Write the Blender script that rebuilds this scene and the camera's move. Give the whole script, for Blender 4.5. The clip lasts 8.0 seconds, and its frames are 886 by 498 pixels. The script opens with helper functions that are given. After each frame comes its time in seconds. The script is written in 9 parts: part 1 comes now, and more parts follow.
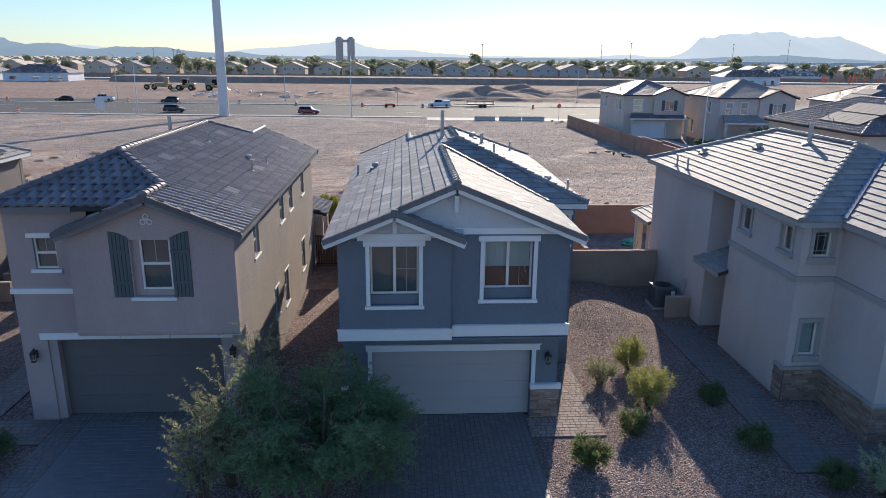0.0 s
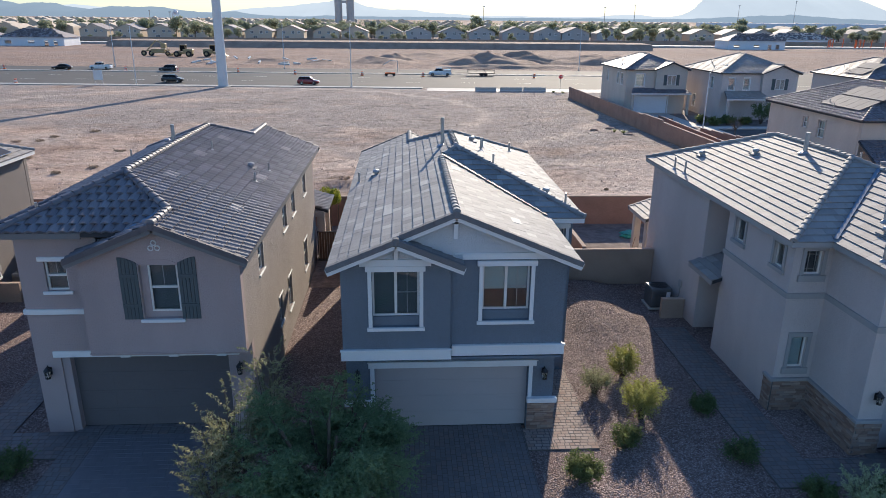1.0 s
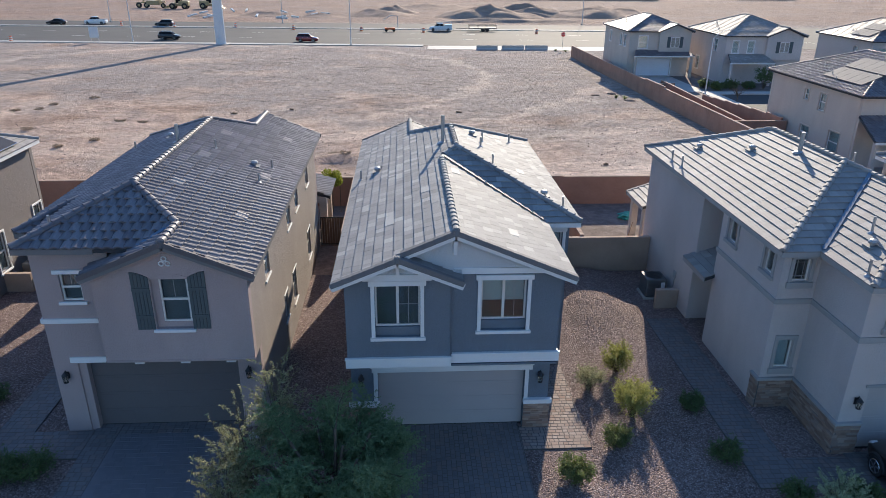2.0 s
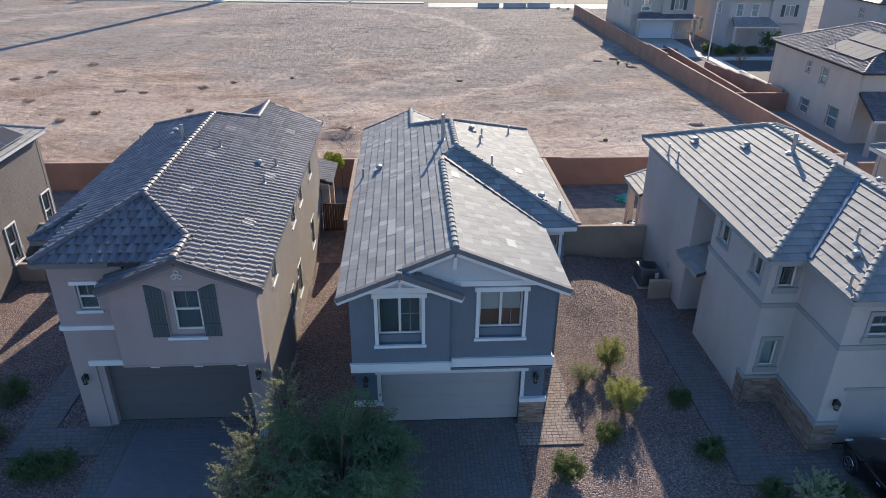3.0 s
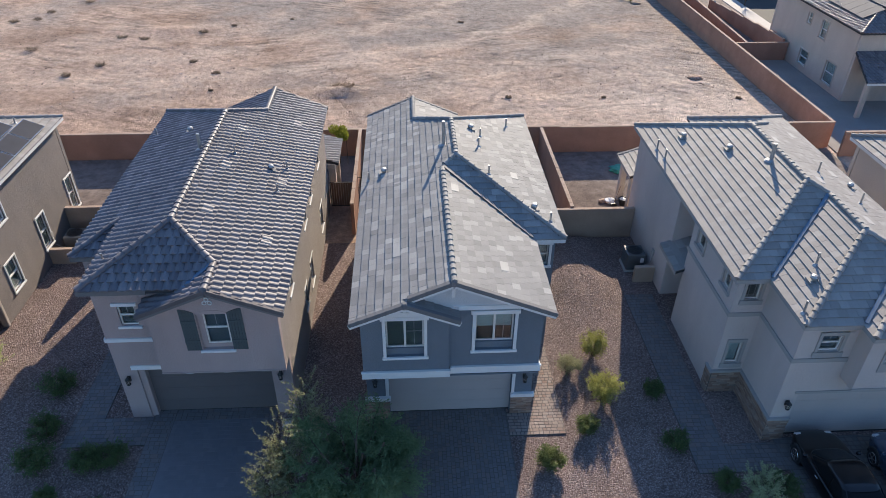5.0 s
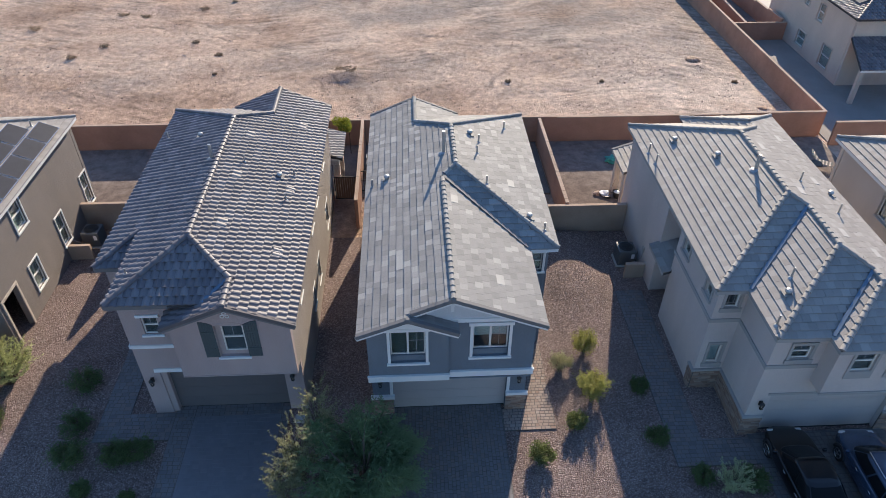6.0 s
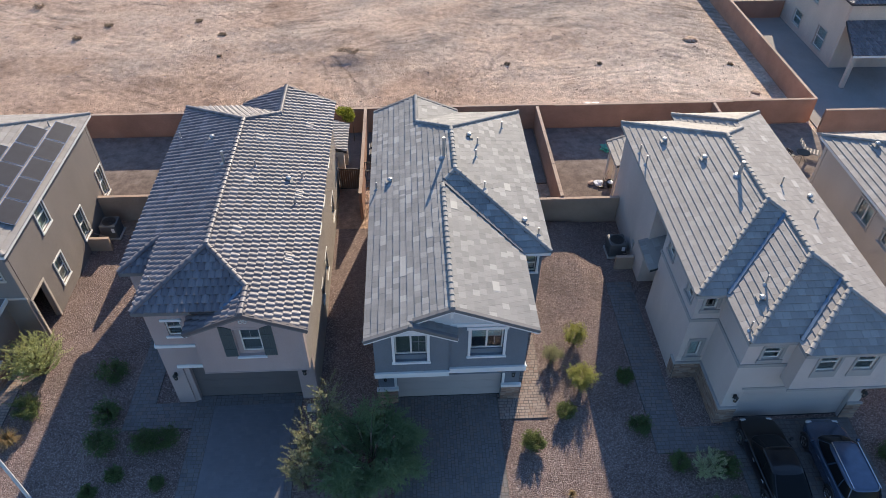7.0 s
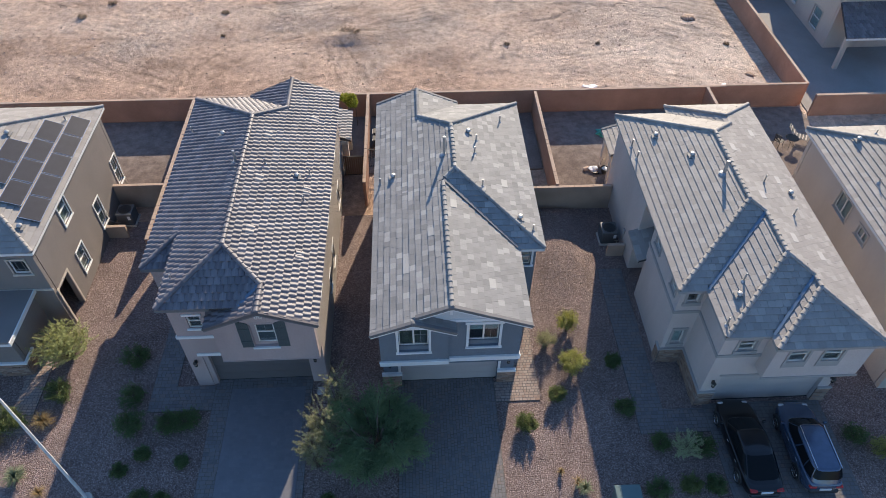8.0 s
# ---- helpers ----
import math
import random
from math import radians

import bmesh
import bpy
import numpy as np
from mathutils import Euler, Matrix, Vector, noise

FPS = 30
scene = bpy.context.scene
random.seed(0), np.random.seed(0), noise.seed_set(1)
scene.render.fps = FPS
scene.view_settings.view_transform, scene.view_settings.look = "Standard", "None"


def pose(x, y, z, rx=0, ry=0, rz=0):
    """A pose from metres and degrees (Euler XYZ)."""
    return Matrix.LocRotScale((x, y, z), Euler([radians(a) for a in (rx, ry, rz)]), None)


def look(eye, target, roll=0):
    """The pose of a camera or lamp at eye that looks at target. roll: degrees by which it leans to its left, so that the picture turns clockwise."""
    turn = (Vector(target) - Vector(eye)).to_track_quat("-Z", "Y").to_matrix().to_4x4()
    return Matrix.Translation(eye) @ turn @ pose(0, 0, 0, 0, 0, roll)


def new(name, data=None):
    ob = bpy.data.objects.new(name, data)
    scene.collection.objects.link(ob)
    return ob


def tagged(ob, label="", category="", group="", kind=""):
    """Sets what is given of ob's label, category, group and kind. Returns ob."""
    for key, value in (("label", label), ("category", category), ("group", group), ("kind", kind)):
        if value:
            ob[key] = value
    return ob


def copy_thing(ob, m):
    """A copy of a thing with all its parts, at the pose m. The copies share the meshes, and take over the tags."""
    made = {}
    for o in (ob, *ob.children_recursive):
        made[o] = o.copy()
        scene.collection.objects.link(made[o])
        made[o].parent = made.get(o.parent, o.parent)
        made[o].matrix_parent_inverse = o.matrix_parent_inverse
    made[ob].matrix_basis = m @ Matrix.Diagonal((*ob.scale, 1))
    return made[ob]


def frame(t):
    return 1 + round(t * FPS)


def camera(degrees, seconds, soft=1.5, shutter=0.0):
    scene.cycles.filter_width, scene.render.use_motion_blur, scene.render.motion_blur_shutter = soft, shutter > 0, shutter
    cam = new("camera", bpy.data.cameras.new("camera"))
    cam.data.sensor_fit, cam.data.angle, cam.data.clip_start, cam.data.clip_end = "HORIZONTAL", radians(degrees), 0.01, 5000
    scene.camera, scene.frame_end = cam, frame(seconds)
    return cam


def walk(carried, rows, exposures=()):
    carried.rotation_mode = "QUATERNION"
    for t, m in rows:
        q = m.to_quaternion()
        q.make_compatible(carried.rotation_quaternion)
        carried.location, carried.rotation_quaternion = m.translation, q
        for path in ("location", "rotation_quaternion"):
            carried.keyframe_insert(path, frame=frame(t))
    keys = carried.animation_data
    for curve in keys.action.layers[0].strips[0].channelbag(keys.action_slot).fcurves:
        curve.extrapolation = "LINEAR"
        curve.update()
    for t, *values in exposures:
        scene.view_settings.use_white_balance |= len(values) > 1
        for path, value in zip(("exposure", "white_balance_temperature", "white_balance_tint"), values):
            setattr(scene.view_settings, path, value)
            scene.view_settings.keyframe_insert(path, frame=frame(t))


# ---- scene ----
cam = camera(65.4, 8.0, 0.6)
ROWS = [
    (0.0, 0.092, 0.083, 10.703, 74.515, -0.536, -3.225),
    (0.5, 0.096, 0.081, 11.592, 73.152, -0.529, -3.201),
    (1.0, 0.100, 0.080, 12.511, 71.447, -0.520, -3.171),
    (1.5, 0.104, 0.078, 13.483, 69.419, -0.507, -3.136),
    (3.0, 0.116, 0.072, 16.541, 63.326, -0.463, -3.035),
    (3.5, 0.120, 0.071, 17.614, 61.289, -0.445, -3.002),
    (4.0, 0.125, 0.068, 18.789, 59.222, -0.427, -2.969),
    (4.5, 0.130, 0.066, 20.014, 57.218, -0.407, -2.938),
    (6.0, 0.148, 0.059, 24.247, 51.333, -0.345, -2.851),
    (6.5, 0.154, 0.056, 25.790, 49.263, -0.321, -2.822),
    (7.0, 0.161, 0.053, 27.385, 47.180, -0.295, -2.793),
    (7.5, 0.167, 0.050, 28.848, 45.182, -0.270, -2.767),
    (8.0, 0.173, 0.048, 30.302, 43.188, -0.244, -2.742),
]
walk(cam, [(t, pose(*r)) for t, *r in ROWS], [(0.0, 0.43, 6400, 11), (1.5, 0.57, 6450, 10), (3.0, 0.63, 6450, 9), (6.0, 0.71, 6850, 10), (8.0, 0.77, 6950, 10)])

# ---- sky, sun, exposure ----
SUN_EL, SUN_AZ = 23.5, 16.3
world = bpy.data.worlds.new("sky")
scene.world = world
world.use_nodes = True
wn = world.node_tree.nodes
sky = wn.new("ShaderNodeTexSky")
sky.sky_type = "NISHITA"
sky.sun_disc = False
sky.sun_elevation = radians(SUN_EL)
sky.sun_rotation = radians(SUN_AZ)
sky.air_density, sky.dust_density, sky.ozone_density, sky.altitude = 1.15, 0.3, 6.0, 900
wn["Background"].inputs["Strength"].default_value = 0.16
# brightness compressed by luminance: evens the sky out between zenith and horizon
wl = world.node_tree.links
lum, even, tone = wn.new("ShaderNodeRGBToBW"), wn.new("ShaderNodeMath"), wn.new("ShaderNodeVectorMath")
even.operation, even.inputs[1].default_value = "POWER", -0.25
tone.operation = "SCALE"
wl.new(sky.outputs[0], lum.inputs[0])
wl.new(lum.outputs[0], even.inputs[0])
wl.new(sky.outputs[0], tone.inputs[0])
wl.new(even.outputs[0], tone.inputs["Scale"])
wl.new(tone.outputs[0], wn["Background"].inputs["Color"])
sun = new("sun", bpy.data.lights.new("sun", "SUN"))
sun.data.energy, sun.data.angle, sun.data.color = 5.0, radians(0.55), (1.0, 0.87, 0.70)
toward_sun = Vector((math.sin(radians(SUN_AZ)) * math.cos(radians(SUN_EL)), math.cos(radians(SUN_AZ)) * math.cos(radians(SUN_EL)), math.sin(radians(SUN_EL))))
sun.matrix_world = look(toward_sun * 60, (0, 0, 0))


# ---- materials ----
def nodes_of(name):
    m = bpy.data.materials.new(name)
    m.use_nodes = True
    t = m.node_tree
    return m, t, t.nodes["Principled BSDF"], t.links


def coords(t, scale=1.0):
    g = t.nodes.new("ShaderNodeNewGeometry")
    v = t.nodes.new("ShaderNodeVectorMath")
    v.operation = "MULTIPLY"
    v.inputs[1].default_value = (scale,) * 3 if isinstance(scale, (int, float)) else scale
    t.links.new(g.outputs["Position"], v.inputs[0])
    return v.outputs[0]


def leaning(t, scale, angle):
    """Coordinates turned about the vertical before they are scaled."""
    g, r, v = t.nodes.new("ShaderNodeNewGeometry"), t.nodes.new("ShaderNodeVectorRotate"), t.nodes.new("ShaderNodeVectorMath")
    r.rotation_type = "Z_AXIS"
    r.inputs["Angle"].default_value = radians(angle)
    v.operation, v.inputs[1].default_value = "MULTIPLY", scale
    t.links.new(g.outputs["Position"], r.inputs["Vector"])
    t.links.new(r.outputs[0], v.inputs[0])
    return v.outputs[0]


def math_of(t, op, a, b=0.0):
    m = t.nodes.new("ShaderNodeMath")
    m.operation = op
    for sock, val in ((m.inputs[0], a), (m.inputs[1], b)):
        if isinstance(val, (int, float)):
            sock.default_value = val
        else:
            t.links.new(val, sock)
    return m.outputs[0]


def noise_of(t, scale, detail=4.0, rough=0.6):
    n = t.nodes.new("ShaderNodeTexNoise")
    n.inputs["Scale"].default_value = 1.0
    n.inputs["Detail"].default_value, n.inputs["Roughness"].default_value = detail, rough
    t.links.new(coords(t, scale), n.inputs["Vector"])
    return n.outputs["Fac"]


def ramp(t, fac, stops):
    r = t.nodes.new("ShaderNodeValToRGB")
    while len(r.color_ramp.elements) < len(stops):
        r.color_ramp.elements.new(0.5)
    for e, (p, c) in zip(r.color_ramp.elements, stops):
        e.position, e.color = p, (*c, 1)
    t.links.new(fac, r.inputs[0])
    return r.outputs[0]


def mixed(t, a, b, fac, blend="MIX"):
    m = t.nodes.new("ShaderNodeMix")
    m.data_type, m.blend_type = "RGBA", blend
    for sock, val in ((m.inputs[0], fac), (m.inputs[6], a), (m.inputs[7], b)):
        if isinstance(val, (int, float)):
            sock.default_value = val
        elif isinstance(val, tuple):
            sock.default_value = (*val, 1)
        else:
            t.links.new(val, sock)
    return m.outputs[2]


def grey(t, fac, lo, hi, a=0.3, b=0.7):
    m = t.nodes.new("ShaderNodeMapRange")
    m.inputs[1].default_value, m.inputs[2].default_value, m.inputs[3].default_value, m.inputs[4].default_value = a, b, lo, hi
    t.links.new(fac, m.inputs[0])
    return m.outputs[0]


def bumped(t, bsdf, fac, strength, dist=0.01):
    b = t.nodes.new("ShaderNodeBump")
    b.inputs["Strength"].default_value, b.inputs["Distance"].default_value = strength, dist
    t.links.new(fac, b.inputs["Height"])
    t.links.new(b.outputs[0], bsdf.inputs["Normal"])
    return b


def piece_random(t):
    """One random number for each piece: an object of its own, or an island of a joined mesh."""
    o, g = t.nodes.new("ShaderNodeObjectInfo"), t.nodes.new("ShaderNodeNewGeometry")
    a, f = t.nodes.new("ShaderNodeMath"), t.nodes.new("ShaderNodeMath")
    a.operation, f.operation = "ADD", "FRACT"
    t.links.new(o.outputs["Random"], a.inputs[0])
    t.links.new(g.outputs["Random Per Island"], a.inputs[1])
    t.links.new(a.outputs[0], f.inputs[0])
    return f.outputs[0]


def surface(name, col, rough=0.7, grain=30.0, vary=0.12, large=0.8, bump=0.15, dist=0.004, metal=0.0, spec=0.5):
    """A painted or cast surface: fine grain, broad stains and relief."""
    m, t, b, l = nodes_of(name)
    fine = grey(t, noise_of(t, grain, 3), 1 - vary, 1 + vary)
    broad = grey(t, noise_of(t, large, 4), 1 - vary, 1 + vary)
    both = t.nodes.new("ShaderNodeMath")
    both.operation = "MULTIPLY"
    l.new(fine, both.inputs[0])
    l.new(broad, both.inputs[1])
    l.new(mixed(t, col, both.outputs[0], 1.0, "MULTIPLY"), b.inputs["Base Color"])
    b.inputs["Roughness"].default_value, b.inputs["Metallic"].default_value = rough, metal
    b.inputs["Specular IOR Level"].default_value = spec
    if bump:
        bumped(t, b, noise_of(t, grain * 1.3, 2), bump, dist)
    return m


def stucco(name, col, vary=0.05):
    m, t, b, l = nodes_of(name)
    broad = ramp(t, noise_of(t, (0.5, 0.5, 0.25), 5), [(0.3, tuple(c * (1 - vary * 2) for c in col)), (0.7, tuple(c * (1 + vary) for c in col))])
    streak = grey(t, noise_of(t, (1.4, 1.4, 0.3), 4), 0.97, 1.02)
    dots = grey(t, noise_of(t, 34, 4, 0.75), 0.80, 1.14)
    l.new(mixed(t, mixed(t, broad, streak, 1.0, "MULTIPLY"), dots, 1.0, "MULTIPLY"), b.inputs["Base Color"])
    b.inputs["Roughness"].default_value = 0.92
    b.inputs["Specular IOR Level"].default_value = 0.2
    bumped(t, b, math_of(t, "ADD", noise_of(t, 28, 5, 0.75), math_of(t, "MULTIPLY", noise_of(t, 9.0, 4, 0.7), 0.9)), 0.9, 0.026)
    return m


def tile_mat(name, cols, rough=0.88, spec=0.2):
    """Concrete roof tile: each piece its own tone, with grain and weathering."""
    m, t, b, l = nodes_of(name)
    n = len(cols) - 1
    each = ramp(t, piece_random(t), [(i / n, c) for i, c in enumerate(cols)])
    dirt = grey(t, noise_of(t, 0.7, 5), 0.92, 1.06)
    grain = grey(t, noise_of(t, 45, 3, 0.7), 0.86, 1.12)
    l.new(mixed(t, mixed(t, each, dirt, 1.0, "MULTIPLY"), grain, 1.0, "MULTIPLY"), b.inputs["Base Color"])
    b.inputs["Roughness"].default_value = rough
    b.inputs["Specular IOR Level"].default_value = spec
    bumped(t, b, noise_of(t, 50, 3), 0.35, 0.006)
    return m


def gravel_mat(name, stops, scale=27.0, bump=1.0):
    m, t, b, l = nodes_of(name)
    v = t.nodes.new("ShaderNodeTexVoronoi")
    v.inputs["Scale"].default_value = 1.0
    l.new(coords(t, scale), v.inputs["Vector"])
    bw = t.nodes.new("ShaderNodeSeparateColor")
    l.new(v.outputs["Color"], bw.inputs[0])
    stone = ramp(t, bw.outputs[0], stops)
    gap = grey(t, v.outputs["Distance"], 1.10, 0.62, 0.15, 0.75)
    broad = grey(t, noise_of(t, 0.45, 5), 0.78, 1.15)
    l.new(mixed(t, mixed(t, stone, gap, 1.0, "MULTIPLY"), broad, 1.0, "MULTIPLY"), b.inputs["Base Color"])
    b.inputs["Roughness"].default_value = 0.9
    b.inputs["Specular IOR Level"].default_value = 0.25
    inv = grey(t, v.outputs["Distance"], 1.0, 0.0, 0.0, 0.8)
    bumped(t, b, inv, bump, 0.042)
    return m


def glass_mat(name, tint=(0.75, 0.82, 0.84), rough=0.02):
    m, t, b, l = nodes_of(name)
    b.inputs["Base Color"].default_value = (*tint, 1)
    b.inputs["Roughness"].default_value = rough
    b.inputs["Transmission Weight"].default_value = 1.0
    b.inputs["IOR"].default_value = 1.75
    return m


def leaf_mat(name, a, c, rough=0.6):
    m, t, b, l = nodes_of(name)
    l.new(ramp(t, piece_random(t), [(0.0, a), (0.6, tuple((x + y) / 2 for x, y in zip(a, c))), (1.0, c)]), b.inputs["Base Color"])
    b.inputs["Roughness"].default_value = rough
    b.inputs["Specular IOR Level"].default_value = 0.25
    thin = t.nodes.new("ShaderNodeBsdfTranslucent")
    l.new(b.inputs["Base Color"].links[0].from_socket, thin.inputs["Color"])
    both = t.nodes.new("ShaderNodeMixShader")
    both.inputs[0].default_value = 0.45
    l.new(b.outputs[0], both.inputs[1])
    l.new(thin.outputs[0], both.inputs[2])
    l.new(both.outputs[0], t.nodes["Material Output"].inputs["Surface"])
    return m


def paint_mat(name, col, rough=0.25, coat=1.0, metal=0.4):
    m, t, b, l = nodes_of(name)
    dust = grey(t, noise_of(t, 3.0, 4), 0.9, 1.1)
    l.new(mixed(t, col, dust, 1.0, "MULTIPLY"), b.inputs["Base Color"])
    b.inputs["Roughness"].default_value, b.inputs["Metallic"].default_value = rough, metal
    b.inputs["Coat Weight"].default_value, b.inputs["Coat Roughness"].default_value = coat, 0.06
    return m


def dirt_mat(name):
    """Graded desert ground: pinkish tan, greyer where it was turned over, with scrapes, wheel arcs and grit."""
    m, t, b, l = nodes_of(name)
    pos = t.nodes.new("ShaderNodeNewGeometry").outputs["Position"]
    xyz = t.nodes.new("ShaderNodeSeparateXYZ")
    l.new(pos, xyz.inputs[0])
    base = ramp(t, noise_of(t, 0.11, 9, 0.66), [(0.36, (0.35, 0.237, 0.178)), (0.46, (0.49, 0.35, 0.272)), (0.54, (0.58, 0.428, 0.34)), (0.66, (0.67, 0.52, 0.427))])
    # turned-over grey soil away from the wall and to the east
    away = math_of(t, "ADD", grey(t, xyz.outputs[1], 0.0, 0.85, 46.0, 98.0), grey(t, xyz.outputs[0], -0.22, 0.16, -32.0, 6.0))
    patch = math_of(t, "ADD", away, grey(t, noise_of(t, 0.07, 7, 0.66), -0.75, 0.75, 0.25, 0.75))
    base = mixed(t, base, mixed(t, (0.29, 0.245, 0.22), (0.41, 0.355, 0.32), grey(t, noise_of(t, 0.35, 7, 0.7), 0.0, 1.0)), grey(t, patch, 0.0, 0.88, 0.1, 0.62))
    # redder soil along the wall, and pale driven bands
    wall = math_of(t, "ADD", grey(t, xyz.outputs[1], 0.9, 0.0, 43.0, 53.0), grey(t, noise_of(t, 0.22, 6, 0.7), -0.8, 0.5, 0.3, 0.7))
    base = mixed(t, base, (0.56, 0.37, 0.27), grey(t, wall, 0.0, 0.75, 0.0, 1.0))
    for cx, cy, r, w in ((-28.0, 101.0, 39.0, 1.7), (-30.0, 118.0, 63.0, 1.4), (30.0, 20.0, 44.0, 1.6)):
        d = t.nodes.new("ShaderNodeVectorMath")
        d.operation, d.inputs[1].default_value = "DISTANCE", (cx, cy, 0.0)
        l.new(pos, d.inputs[0])
        off = math_of(t, "ABSOLUTE", math_of(t, "SUBTRACT", math_of(t, "ADD", d.outputs["Value"], grey(t, noise_of(t, 0.15, 4), -1.8, 1.8)), r))
        band = math_of(t, "MULTIPLY", grey(t, off, 0.45, 0.0, w * 0.3, w), grey(t, noise_of(t, 0.3, 5, 0.7), 0.0, 1.0, 0.35, 0.5))
        base = mixed(t, base, (0.70, 0.56, 0.465), band)
    sand = math_of(t, "MULTIPLY", grey(t, xyz.outputs[0], 0.0, 1.0, 4.0, 20.0), grey(t, xyz.outputs[1], 1.0, 0.0, 50.0, 64.0))
    sand = math_of(t, "MULTIPLY", sand, grey(t, noise_of(t, 0.25, 6, 0.7), 0.25, 1.0, 0.35, 0.55))
    base = mixed(t, base, (0.74, 0.605, 0.515), sand)
    # raw red soil of the works beyond the road
    works = math_of(t, "MULTIPLY", grey(t, xyz.outputs[1], 0.0, 1.0, 188.0, 196.0), grey(t, noise_of(t, (0.03, 0.06, 0.05), 6, 0.65), 0.35, 0.95))
    base = mixed(t, base, (0.34, 0.225, 0.17), works)
    fine = grey(t, noise_of(t, 1.9, 9, 0.74), 0.60, 1.3)
    grit = grey(t, noise_of(t, 13.0, 4, 0.8), 0.76, 1.2)
    # long scrapes of the grader blade, in patches
    n = t.nodes.new("ShaderNodeTexNoise")
    n.inputs["Scale"].default_value, n.inputs["Detail"].default_value, n.inputs["Roughness"].default_value = 1.0, 7.0, 0.62
    l.new(leaning(t, (0.28, 1.9, 0.4), -14), n.inputs["Vector"])
    n2 = t.nodes.new("ShaderNodeTexNoise")
    n2.inputs["Scale"].default_value, n2.inputs["Detail"].default_value, n2.inputs["Roughness"].default_value = 1.0, 6.0, 0.6
    l.new(leaning(t, (0.30, 1.7, 0.4), 24), n2.inputs["Vector"])
    here = grey(t, noise_of(t, 0.085, 5), 0.0, 1.0, 0.44, 0.60)
    scrape = mixed(t, n.outputs["Fac"], n2.outputs["Fac"], grey(t, noise_of(t, 0.05, 3), 0.0, 1.0, 0.45, 0.55))
    scr = mixed(t, (1.0, 1.0, 1.0), grey(t, scrape, 0.55, 1.16, 0.36, 0.56), here)
    # wheel arcs
    arcs = None
    for cx, cy, r, w in ((-30.0, 40.0, 26.0, 3.0), (4.0, 96.0, 14.0, 2.2), (-12.0, 98.0, 18.0, 2.4), (20.0, 40.0, 17.0, 2.6), (-46.0, 96.0, 24.0, 3.0), (8.0, 30.0, 30.0, 3.4)):
        d = t.nodes.new("ShaderNodeVectorMath")
        d.operation, d.inputs[1].default_value = "DISTANCE", (cx, cy, 0.0)
        l.new(pos, d.inputs[0])
        wob = math_of(t, "ADD", d.outputs["Value"], grey(t, noise_of(t, 0.09, 3), -1.6, 1.6))
        wave = math_of(t, "SINE", math_of(t, "MULTIPLY", wob, 3.3))
        near = grey(t, math_of(t, "ABSOLUTE", math_of(t, "SUBTRACT", wob, r)), 1.0, 0.0, 0.4, w)
        one = math_of(t, "MULTIPLY", grey(t, wave, 0.0, 1.0, 0.55, 1.0), near)
        arcs = one if arcs is None else math_of(t, "MAXIMUM", arcs, one)
    arcs = math_of(t, "MULTIPLY", arcs, grey(t, noise_of(t, 0.45, 5, 0.7), 0.0, 0.9, 0.40, 0.56))
    dots = t.nodes.new("ShaderNodeTexVoronoi")
    dots.inputs["Scale"].default_value = 1.0
    l.new(coords(t, 1.5), dots.inputs["Vector"])
    clod = grey(t, dots.outputs["Distance"], 0.66, 1.0, 0.05, 0.17)
    c = mixed(t, mixed(t, mixed(t, mixed(t, base, fine, 1.0, "MULTIPLY"), grit, 1.0, "MULTIPLY"), clod, 1.0, "MULTIPLY"), scr, 1.0, "MULTIPLY")
    l.new(mixed(t, c, grey(t, arcs, 1.0, 0.66, 0.0, 1.0), 1.0, "MULTIPLY"), b.inputs["Base Color"])
    b.inputs["Roughness"].default_value = 0.95
    b.inputs["Specular IOR Level"].default_value = 0.15
    rel = math_of(t, "ADD", noise_of(t, 1.7, 9, 0.74), grey(t, noise_of(t, 7.0, 4, 0.8), 0.0, 0.5))
    rel = math_of(t, "ADD", rel, math_of(t, "MULTIPLY", math_of(t, "MULTIPLY", scrape, here), 1.1))
    bumped(t, b, math_of(t, "SUBTRACT", rel, math_of(t, "MULTIPLY", arcs, 0.5)), 1.0, 0.15)
    return m


def yard_mat(name):
    """Yard soil: shade put into colour near the houses, paler by the field wall."""
    m, t, b, l = nodes_of(name)
    xyz = t.nodes.new("ShaderNodeSeparateXYZ")
    l.new(t.nodes.new("ShaderNodeNewGeometry").outputs["Position"], xyz.inputs[0])
    # blend set at the edge of the field wall's cast shadow
    dry = math_of(t, "ADD", grey(t, xyz.outputs[1], 0.0, 1.0, 36.2, 39.2), grey(t, noise_of(t, 0.8, 5, 0.65), -0.45, 0.45))
    c = mixed(t, (0.150, 0.116, 0.102), (0.215, 0.176, 0.158), grey(t, dry, 0.0, 1.0, 0.0, 1.0))
    c = mixed(t, c, grey(t, noise_of(t, 1.6, 6, 0.7), 0.72, 1.3), 1.0, "MULTIPLY")
    l.new(mixed(t, c, grey(t, noise_of(t, 14.0, 4, 0.75), 0.8, 1.2), 1.0, "MULTIPLY"), b.inputs["Base Color"])
    b.inputs["Roughness"].default_value, b.inputs["Specular IOR Level"].default_value = 0.95, 0.2
    bumped(t, b, noise_of(t, 6.0, 6, 0.7), 0.6, 0.04)
    return m


